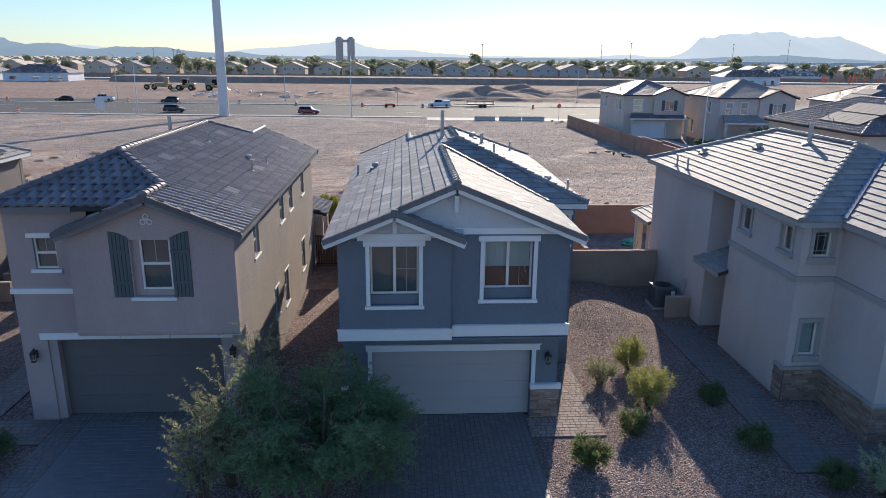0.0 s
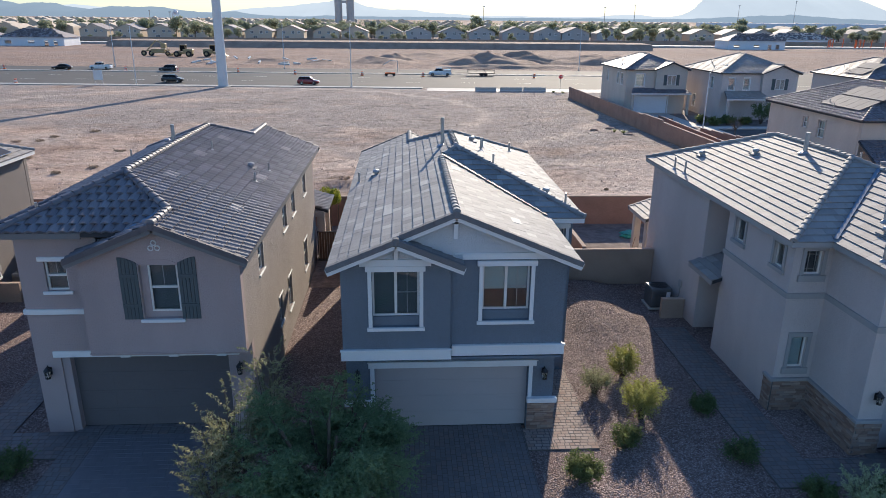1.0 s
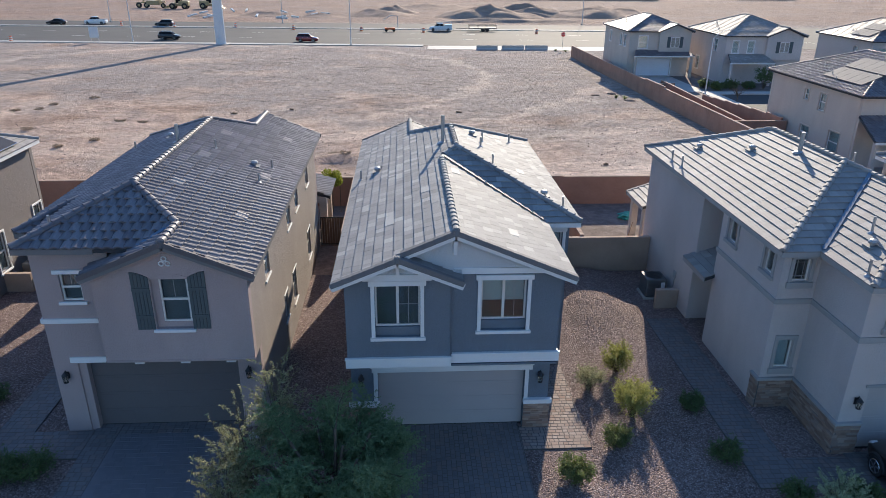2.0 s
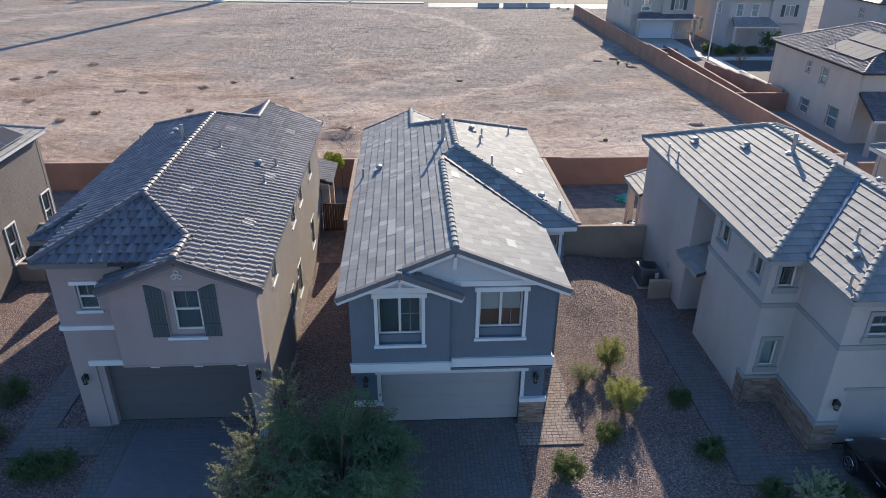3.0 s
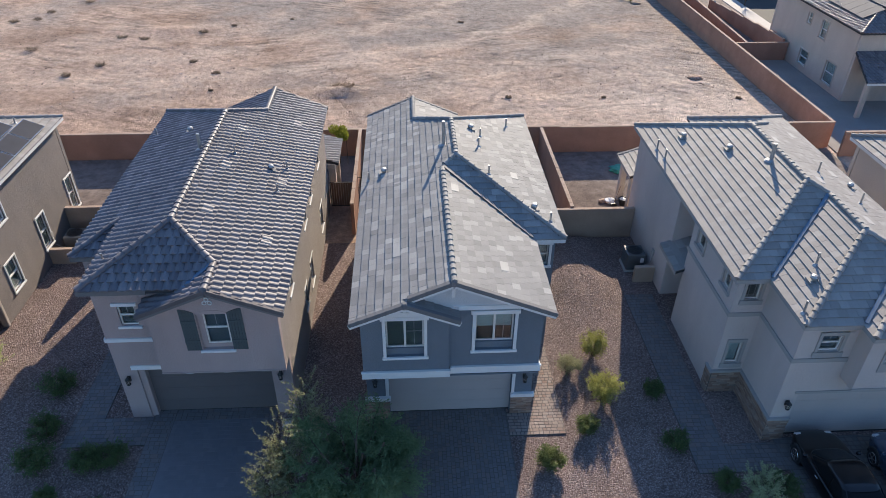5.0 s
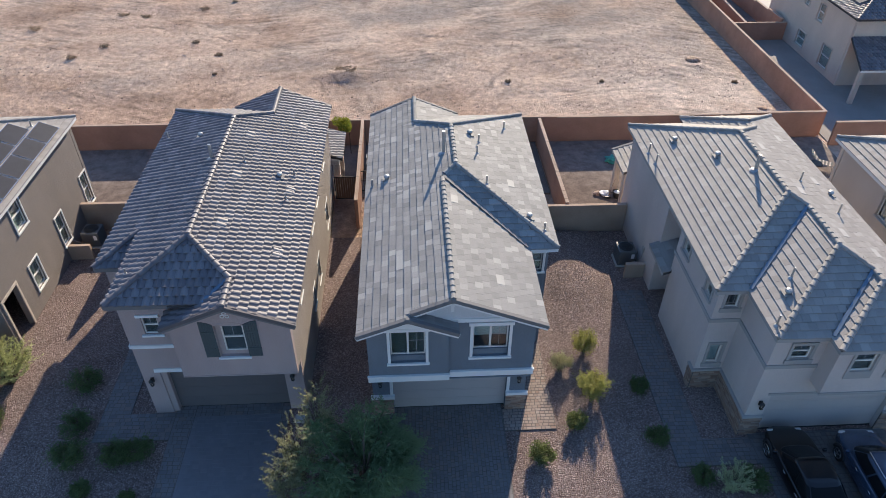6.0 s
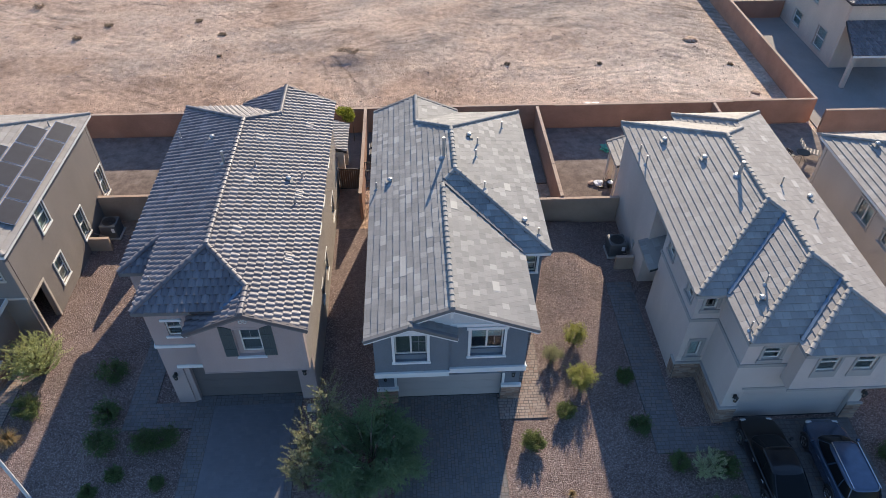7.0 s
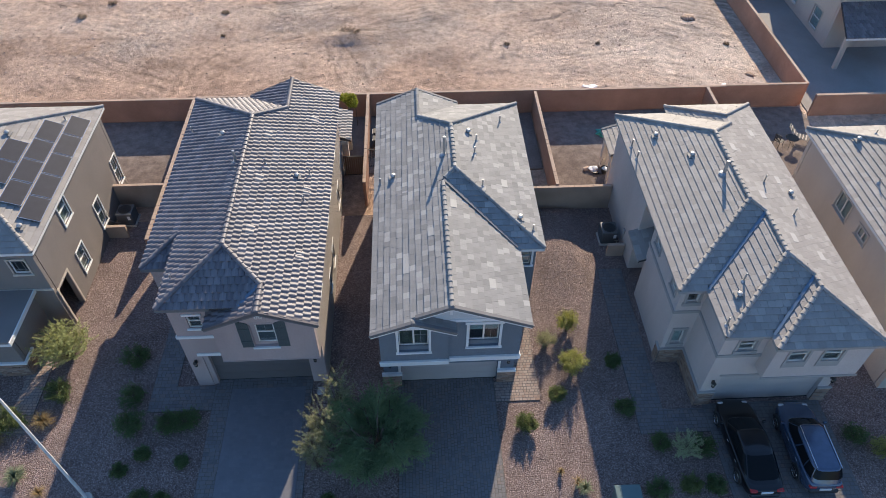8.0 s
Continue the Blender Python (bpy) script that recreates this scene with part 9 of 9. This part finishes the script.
# ---- earth-moving machines ----
def big_wheel(parent, x, y, z, r):
    bm = bmesh.new()
    ring = []
    for o, q in ((-0.35, r * 0.8), (-0.3, r), (0.3, r), (0.35, r * 0.8), (0.36, r * 0.5)):
        ring.append([(x + q * math.cos(k * 0.3927), y + o * -1, z + r + q * math.sin(k * 0.3927)) for k in range(16)])
    loft(bm, ring)
    w = part("wheel", bm, M["rubber"], parent)
    bm = bmesh.new()
    turned(bm, (0, 0, 0), [(r * 0.5, 0.0), (r * 0.35, 0.06)], 10)
    for v in bm.verts:
        v.co = Vector((x + v.co.x, y - 0.37 - v.co.z, z + r + v.co.y))
    part("hub", bm, M["yellow"], w)


def loader(x, y, label, flip=1):
    z = ground_z(x, y)
    m = root("wheel_loader", (x, y, z), label, "machine", "earth-moving machines")
    big_wheel(m, x - 2.0 * flip, y - 1.2, z, 0.95)
    big_wheel(m, x + 2.0 * flip, y - 1.2, z, 0.95)
    big_wheel(m, x - 2.0 * flip, y + 1.2, z, 0.95)
    big_wheel(m, x + 2.0 * flip, y + 1.2, z, 0.95)
    part("engine_cover", rbox(min(x, x + 3.2 * flip), y - 1.0, z + 1.0, max(x, x + 3.2 * flip), y + 1.0, z + 2.5, 0.15), M["yellow"], m)
    part("front_frame", rbox(min(x - 3.0 * flip, x), y - 0.7, z + 0.9, max(x - 3.0 * flip, x), y + 0.7, z + 1.7, 0.1), M["yellow"], m)
    cabp = part("cab", rbox(x - 0.9, y - 0.85, z + 1.9, x + 0.9, y + 0.85, z + 3.7, 0.1), M["car_glass"], m)
    part("cab_roof", rbox(x - 1.05, y - 1.0, z + 3.7, x + 1.05, y + 1.0, z + 3.9, 0.06), M["yellow"], m)
    for sx in (-0.88, 0.88):
        for sy in (-0.84, 0.84):
            bm = bmesh.new()
            beam(bm, (x + sx, y + sy, z + 1.9), (x + sx, y + sy, z + 3.7), 0.12, 0.12, (0, 1, 0))
            part("cab_post", bm, M["yellow"], m)
    bm = bmesh.new()
    for sy in (-0.6, 0.6):
        beam(bm, (x - 1.0 * flip, y + sy, z + 1.9), (x - 3.8 * flip, y + sy, z + 0.7), 0.18, 0.3)
    part("lift_arm", bm, M["yellow"], m)
    bm = bmesh.new()
    f = flip
    loft(bm, [[(x - 3.6 * f, y + s, z + 1.2), (x - 3.7 * f, y + s, z + 0.3), (x - 5.0 * f, y + s, z + 0.15), (x - 4.6 * f, y + s, z + 0.45), (x - 4.0 * f, y + s, z + 0.7)] for s in (-1.4, 1.4)])
    part("bucket", bm, M["yellow"], m)


loader(-74.0, 247.0, "dusty yellow wheel loader parked on the dirt")
loader(-64.5, 248.5, "dusty yellow wheel loader parked on the dirt", -1)
gr = root("scraper", (-86.0, 252.0, ground_z(0, 252)), "dusty yellow earth scraper with raised arm", "machine", "earth-moving machines")
zz = ground_z(0, 252)
big_wheel(gr, -88.5, 251.0, zz, 0.9)
big_wheel(gr, -86.0, 251.0, zz, 0.9)
big_wheel(gr, -80.5, 251.0, zz, 0.8)
part("bowl", rbox(-86.0, 250.6, zz + 1.0, -81.5, 253.2, zz + 2.3, 0.15), M["yellow"], gr)
bm = bmesh.new()
beam(bm, (-89.5, 252, zz + 1.6), (-80.0, 252, zz + 1.9), 0.5, 0.4)
beam(bm, (-87.5, 252, zz + 2.0), (-84.5, 252, zz + 5.0), 0.35, 0.35)
beam(bm, (-84.5, 252, zz + 5.0), (-81.0, 252, zz + 3.6), 0.3, 0.3)
part("boom", bm, M["yellow"], gr)
part("cab", rbox(-82.8, 251.2, zz + 2.4, -81.2, 252.8, zz + 4.2, 0.1), M["yellow"], gr)

# an arrow board and dirt heaps beyond the road
ab = root("arrow_board", (-3.0, 169.4, RZ), "orange trailer-mounted warning board on two wheels", "sign")
part("frame", rbox(-4.2, 169.3, RZ + 0.5, -1.8, 169.9, RZ + 0.9, 0.05), M["orange"], ab)
bm = bmesh.new()
beam(bm, (-4.6, 169.5, RZ + 2.6), (-3.0, 169.5, RZ + 3.6), 0.1, 0.12)
beam(bm, (-3.0, 169.5, RZ + 3.6), (-1.2, 169.5, RZ + 3.5), 0.1, 0.12)
beam(bm, (-1.2, 169.5, RZ + 0.8), (-1.2, 169.5, RZ + 3.5), 0.1, 0.1, (0, 1, 0))
part("arm", bm, M["pole_white"], ab)
for x in (-3.9, -2.1):
    bm = bmesh.new()
    loft(bm, [[(x + r * math.cos(k * 0.5236), 169.6 + o, RZ + 0.35 + r * math.sin(k * 0.5236)) for k in range(12)] for o, r in ((-0.1, 0.28), (-0.08, 0.35), (0.08, 0.35), (0.1, 0.28))])
    part("wheel", bm, M["rubber"], ab)


def heap(x, y, rx, ry, h, seed, label="brown heap of loose dirt beyond the road", mat="mound"):
    n = 22
    z = ground_z(x, y)
    v, f = [], []
    for j in range(n + 1):
        for i in range(n + 1):
            a, b = i / n * 2 - 1, j / n * 2 - 1
            d = math.hypot(a, b)
            k = max(0.0, 1 - d) ** 0.9
            q = noise.fractal(Vector((a * 2.2 + seed, b * 2.2, seed)), 1.0, 2.0, 4)
            v.append((x + a * rx, y + b * ry, z - 0.15 + h * k * (1 + 0.55 * q) + 0.1 * k))
    for j in range(n):
        for i in range(n):
            p = j * (n + 1) + i
            f.append((p, p + 1, p + n + 2, p + n + 1))
    return thing("dirt_mound", smooth(raw_mesh("dirt_mound", v, f, M[mat]), 70), None, label, "dirt heap", "dirt heaps")


for i, (x, y, rx, ry, h) in enumerate(((26, 216, 17, 8, 4.6), (38, 224, 15, 8, 4.4), (58, 222, 16, 9, 4.2), (66, 230, 14, 9, 3.6), (-8, 222, 14, 8, 2.4), (-4, 236, 10, 6, 2.6), (-40, 220, 12, 6, 1.6), (-55, 216, 10, 5, 1.0), (10, 260, 20, 10, 1.8), (-24, 214, 9, 5, 1.2), (30, 199, 26, 4, 1.6))):
    heap(x, y, rx, ry, h * 0.82, i * 1.7 + 0.3)
bm = bmesh.new()
loft(bm, [[(x, 318 - 0.03 * x, -1.2), (x, 322 - 0.03 * x, 1.7), (x, 338 - 0.03 * x, 1.9), (x, 342 - 0.03 * x, -1.2)] for x in (-130, -80, 0, 60, 112)])
thing("embankment", bm, M["mound"], "long low earth embankment beyond the works", "embankment", kind="structure")
bm = bmesh.new()
box(bm, -420, 352, -1.2, 460, 364, -0.1)
thing("far_road", bm, M["concrete"], "pale strip of a distant road", "road", kind="structure")
block_wall("far_wall", [(-420, 382), (460, 376)], 2.4, "block_tan", "long tan block wall before the far houses", 0.3)
# debris
rb = random.Random(5)
for k in range(16):
    x, y = rb.uniform(-62, -20), rb.uniform(205, 236)
    bm = bmesh.new()
    a = rb.uniform(0, 3)
    beam(bm, (x, y, ground_z(x, y) + 0.25), (x + 3 * math.cos(a), y + 3 * math.sin(a), ground_z(x, y) + rb.uniform(0.3, 0.8)), 0.5, 0.4)
    thing("pipe_length", bm, M["pole_white"], "pale pipe length lying on the works", "pipe", "pipes on the works")


# ---- the far row of houses ----
def far_house(x, y, w, d, eave, wall, seed, base=None):
    z = ground_z(x, y)
    rng = random.Random(seed)
    h = root("house", (x, y, z), rng.choice(("distant two-storey tan gabled house", "distant two-storey gabled house with pale walls")), "house", "far row of houses")
    s = 0.40
    bm = bmesh.new()
    F = Face("x", y, -1)
    wins = [(x - w * 0.30, x - w * 0.30 + 1.5, z + 3.7, z + 5.1), (x + w * 0.05, x + w * 0.05 + 1.4, z + 3.7, z + 5.1), (x + w * 0.27, x + w * 0.27 + 1.2, z + 3.9, z + 4.9), (x - w * 0.2, x - w * 0.2 + 2.2, z + 0.4, z + 2.2)]
    wall_sheet(bm, F, x - w / 2, x + w / 2, z - 0.3, z + eave, wins, 0.3, [(x, z + eave + s * w / 2 - 0.1)])
    part("wall", bm, M[wall], h)
    for sx in (x - w / 2, x + w / 2 - 0.3):
        bm = bmesh.new()
        box(bm, sx, y + 0.302, z - 0.3, sx + 0.3, y + d, z + eave)
        part("wall", bm, M[wall], h)
    for a, b, c, e in wins:
        bm = bmesh.new()
        F.box(bm, a, b, -0.22, -0.18, c, e)
        # room grey instead of dark glass: haze put into the pane colour
        win = part("window", bm, M["room"], h)
        bm = bmesh.new()
        for q in ((a - 0.12, b + 0.12, e, e + 0.12), (a - 0.12, b + 0.12, c - 0.12, c), (a - 0.12, a, c, e), (b, b + 0.12, c, e), ((a + b) / 2 - 0.04, (a + b) / 2 + 0.04, c, e)):
            F.box(bm, q[0], q[1], -0.1, 0.05, q[2], q[3])
        part("window_frame", bm, M["trim_white"], win)
    bm = bmesh.new()
    o = 0.5
    for sd in (-1, 1):
        a = [(x, y - o, z + eave + s * w / 2), (x, y + d, z + eave + s * w / 2), (x + sd * (w / 2 + o), y + d, z + eave - s * o), (x + sd * (w / 2 + o), y - o, z + eave - s * o)]
        t, l = [bm.verts.new(p) for p in a], [bm.verts.new((p[0], p[1], p[2] - 0.2)) for p in a]
        bm.faces.new(t)
        bm.faces.new(l)
        for i in range(4):
            j = (i + 1) % 4
            bm.faces.new((t[i], t[j], l[j], l[i]))
    part("roof", bm, M["far_roof"], h)


rf = random.Random(31)
for i in range(23):
    x = -176 + i * 18.6 + rf.uniform(-1.2, 1.2)
    far_house(x, 424 - 0.016 * x + rf.uniform(-2, 2), rf.uniform(14.5, 16.2), 14, 5.4, rf.choice(("far_wall", "far_wall", "far_wall_grey", "stucco_cream")), i)

# the unfinished single-storey house with bare roof tiles on the left
def shell_house(x0, x1, y0, y1, h0, roofmat, wallmat, label):
    z = ground_z(x0, y0)
    h = root("house", ((x0 + x1) / 2, y0, z), label, "house", "houses under construction")
    F = Face("x", y0, -1)
    wd = x1 - x0
    holes = [(x0 + wd * 0.10, x0 + wd * 0.20, z + 0.9, z + 2.2), (x0 + wd * 0.45, x0 + wd * 0.55, z + 1.0, z + 2.3), (x0 + wd * 0.70, x0 + wd * 0.76, z, z + 2.3), (x0 + wd * 0.84, x0 + wd * 0.90, z + 0.2, z + 2.3)]
    bm = bmesh.new()
    wall_sheet(bm, F, x0, x1, z - 0.3, z + h0, holes, 0.3)
    part("wall", bm, M[wallmat], h)
    for sx in (x0, x1 - 0.3):
        bm = bmesh.new()
        box(bm, sx, y0 + 0.302, z - 0.3, sx + 0.3, y1, z + h0)
        part("wall", bm, M[wallmat], h)
    bm = bmesh.new()
    o, q = 0.6, (y1 - y0) / 2
    t = z + h0 + 0.42 * (q + o)
    P = [bm.verts.new(p) for p in ((x0 - o, y0 - o, z + h0), (x1 + o, y0 - o, z + h0), (x1 + o, y1 + o, z + h0), (x0 - o, y1 + o, z + h0), (x0 + q, y0 + q, t), (x1 - q, y0 + q, t))]
    for f in ((0, 1, 5, 4), (1, 2, 5), (2, 3, 4, 5), (3, 0, 4), (3, 2, 1, 0)):
        bm.faces.new([P[k] for k in f])
    rr = part("roof", bm, M[roofmat], h)
    g = random.Random(int(x0))
    bm = bmesh.new()
    for k in range(240):
        u, v = g.random(), g.random() * 0.9
        xa = x0 - o + (q + o) * v + (wd + 2 * o - 2 * (q + o) * v) * u
        ya, za = y0 - o + (q + o) * v, z + h0 + (t - z - h0) * v
        box(bm, xa, ya, za, xa + g.uniform(0.4, 1.2), ya + 0.35, za + g.uniform(0.25, 0.5))
    tl_ = part("loose_roofing", bm, M["roof_s"], rr)
    tl_["kind"] = "stuff"


shell_house(-176, -148, 324, 340, 3.6, "far_roof", "house_wrap", "unfinished white-wrapped house with loose roof tiles")
shell_house(-212, -184, 334, 350, 3.6, "far_roof", "house_wrap", "unfinished white-wrapped house with loose roof tiles")
shell_house(156, 184, 337, 352, 4.0, "far_roof", "house_wrap", "unfinished white-wrapped house beyond the side street")
shell_house(198, 234, 378, 394, 3.6, "stucco_cream", "house_wrap", "unfinished house with pale bare roof")

# ---- trees in the distance ----
def tree_model(kind, seed):
    g = np.random.default_rng(seed)
    t = root("tree", (0, 0, 0), "distant leafy green tree among houses" if kind == "round" else "distant broad dark tree among houses", "tree", "distant trees")
    hh = 8.0
    bm = bmesh.new()
    tube(bm, [(0, 0, -0.3), (0.1, 0, 1.6), (0.05, 0.1, 3.2)], [0.28, 0.22, 0.14], 6)
    cs = []
    for k in range(9):
        a, q = g.uniform(0, 6.28), g.uniform(0.3, 2.3)
        c = (q * math.cos(a), q * math.sin(a), g.uniform(3.2, 6.6))
        cs.append(c)
        tube(bm, [(0.05, 0.1, 2.6), (c[0] * 0.5, c[1] * 0.5, c[2] * 0.75), c], [0.1, 0.06, 0.02], 5)
    part("trunk", bm, M["bark"], t)
    pts = np.concatenate([blob_points(g, 130, c, (1.5 * g.uniform(0.8, 1.3), 1.5, 1.25 * g.uniform(0.8, 1.2)), 0.5) for c in cs])
    part("crown", leaf_mesh("crown", pts, 0.36, M["leaf_far_hazed"], seed, 0.3, 0.9), None, t)
    return t


models = [tree_model("round", 201), tree_model("broad", 202), tree_model("round", 203)]
for k, m in enumerate(models):
    m.matrix_basis = pose(-120 + 14 * k, 410, -0.9)
rt = random.Random(44)
spots = [(-112, 398, 1.5), (-124, 404, 1.6), (-104, 396, 1.3), (-96, 402, 1.0), (-84, 470, 2.0), (-30, 398, 0.8), (-24, 399, 0.9), (-2, 400, 0.75), (22, 402, 0.8), (34, 398, 0.7), (60, 398, 0.75), (-58, 470, 1.8), (-4, 480, 1.3), (20, 476, 1.2), (112, 392, 1.2), (120, 398, 1.3), (132, 396, 1.3), (142, 404, 1.4), (150, 398, 1.2), (-140, 440, 1.3)]
spots += [(rt.uniform(-330, 420), rt.uniform(452, 640), rt.uniform(0.8, 1.5)) for _ in range(170)]
spots += [(-190 + 4.1 * i + rt.uniform(-3, 3), rt.uniform(441, 462), rt.uniform(0.85, 1.45)) for i in range(125)]
spots += [(rt.uniform(-170, 230), rt.uniform(398, 408), rt.uniform(0.4, 0.7)) for _ in range(34)]
spots += [(rt.uniform(40, 240), rt.uniform(445, 520), rt.uniform(1.1, 1.9)) for _ in range(30)]
for x, y, s in spots:
    m = copy_thing(rt.choice(models), pose(x, y, -0.9, 0, 0, rt.uniform(0, 360)) @ Matrix.Diagonal((s, s, s * rt.uniform(0.8, 1.1), 1)))

# ---- the town beyond, too small to pick apart ----
def town():
    g = random.Random(77)
    v, f = [], []
    for k in range(600):
        y = 455 + 1700 * g.random() ** 1.5
        x = g.uniform(-0.75, 0.85) * y
        w, d, e = g.uniform(9, 16), g.uniform(9, 14), g.uniform(3.5, 6.5)
        z, n = -0.9, len(v)
        a, b = x - w / 2, x + w / 2
        v += [(a, y, z), (b, y, z), (b, y + d, z), (a, y + d, z), (a, y, z + e), (b, y, z + e), (b, y + d, z + e), (a, y + d, z + e), (x, y - 0.4, z + e + w * 0.2), (x, y + d + 0.4, z + e + w * 0.2)]
        f += [tuple(n + i for i in t) for t in ((0, 1, 5, 4), (1, 2, 6, 5), (3, 0, 4, 7), (4, 5, 8), (4, 8, 9, 7), (5, 6, 9, 8))]
    return raw_mesh("town", v, f, M["far_wall"])


thing("town", town(), None, "distant low houses of the town under haze", "houses", kind="stuff")
gt = np.random.default_rng(5)
yy = 560 + 1500 * gt.random(420) ** 1.4
xx = gt.uniform(-0.7, 0.8, 420) * yy
woods = np.concatenate([blob_points(gt, 60, (a, b, 2.2), (5, 5, 3.6), 0.4) for a, b in zip(xx, yy)])
thing("woods", leaf_mesh("woods", woods, 1.3, M["leaf_far_hazed"], 6, 0.3, 0.9), None, "distant scattered trees of the town", "trees", kind="stuff")
bm = bmesh.new()
box(bm, 330, 760, -1, 640, 800, 9.5)
thing("warehouse", bm, M["house_wrap"], "long low white warehouse far off", "building")
sl = root("silo", (-84, 1000, -1), "pair of tall grey concrete silo towers far off", "silo")
for a in (-92.0, -76.0):
    bm = bmesh.new()
    turned(bm, (a + 5, 1000, -1), [(5.2, 0.0), (5.2, 36), (4.0, 36.4), (2.5, 38.5)], 16)
    part("tower", bm, M["far_wall_grey"], sl)
bm = bmesh.new()
box(bm, -84, 998, 30, -76, 1002, 33)
part("bridge", bm, M["far_wall_grey"], sl)
wt = root("water_tower", (-305, 1000, -1), "white water tower on legs far off", "water tower")
bm = bmesh.new()
turned(bm, (-305, 1000, 13), [(0.8, 0.0), (2.6, 1.2), (3.1, 3.0), (2.5, 5.0), (0.5, 6.2)], 14)
part("tank", bm, M["house_wrap"], wt, soft=50)
for k in range(6):
    bm = bmesh.new()
    tube(bm, [(-305 + 5 * math.cos(k * 1.047), 1000 + 5 * math.sin(k * 1.047), -1), (-305 + 4 * math.cos(k * 1.047), 1000 + 4 * math.sin(k * 1.047), 16)], 0.35, 5)
    part("leg", bm, M["house_wrap"], wt)
for x, y, h in ((58, 520, 20), (146, 520, 20), (168, 520, 22), (330, 700, 26), (420, 760, 32), (470, 560, 24), (-150, 480, 14), (-190, 560, 15), (420, 600, 17)):
    bm = bmesh.new()
    tube(bm, [(x, y, -1), (x, y, h)], [0.35, 0.18], 6)
    p = root("light_mast", (x, y, -1), "tall thin lighting mast far off", "mast", "far masts")
    part("mast", bm, M["metal"], p)
    bm = bmesh.new()
    box(bm, x - 0.8, y - 0.25, h, x + 0.8, y + 0.25, h + 0.5)
    part("lamp_bar", bm, M["metal"], p)
for k in range(13):
    x, y = 196 + k * 2.4 + 2 * math.sin(k * 2.1), 322 + 4 * math.sin(k)
    p = root("banner", (x, y, -1), "thin orange-red feather flag at a sales lot", "flag", "sales flags")
    bm = bmesh.new()
    tube(bm, [(x, y, -1), (x, y, 4.6)], 0.06, 5)
    part("pole", bm, M["metal"], p)
    bm = bmesh.new()
    gable(bm, Face("x", y, -1), [(x, 0.6), (x + 0.6, 1.2), (x + 0.7, 4.0), (x + 0.3, 4.6), (x, 4.5)], 0.03)
    part("cloth", bm, M["orange"], p)


# ---- mountains ----
def range_(name, dist, peaks, base, mat, label, seed, rough):
    n = 420
    v, f = [], []
    for i in range(n + 1):
        x = -dist * 0.95 + dist * 1.95 * i / n
        h = base + sum(a * math.exp(-((x / dist - c) / w) ** 2) for c, a, w in peaks)
        h *= 1 + rough * noise.fractal(Vector((x * 15 / dist, seed, 0)), 0.8, 2.0, 6)
        for k, q in ((0, -30), (0.35, h * 0.45), (0.75, h * 0.82), (1.0, h)):
            v.append((x, dist + 500 * k + 40 * noise.noise(Vector((x * 0.01, k * 3, seed))), q))
    for i in range(n):
        for k in range(3):
            a = i * 4 + k
            f.append((a, a + 4, a + 5, a + 1))
    thing(name, smooth(raw_mesh(name, v, f, M[mat]), 80), None, label, "mountains", kind="structure")


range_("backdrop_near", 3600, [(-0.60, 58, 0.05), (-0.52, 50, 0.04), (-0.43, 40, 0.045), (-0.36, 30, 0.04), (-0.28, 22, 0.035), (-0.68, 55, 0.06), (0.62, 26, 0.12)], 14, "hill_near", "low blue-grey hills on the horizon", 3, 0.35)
range_("backdrop_far", 4100, [(-0.095, 66, 0.075), (-0.10, 26, 0.028), (-0.20, 30, 0.06), (0.02, 22, 0.06), (0.535, 146, 0.055), (0.475, 72, 0.03), (0.615, 138, 0.05), (0.70, 118, 0.06), (0.35, 14, 0.05), (-0.5, 40, 0.15)], 24, "hill_far", "pale blue mountains on the horizon, haze put into their colour", 9, 0.20)
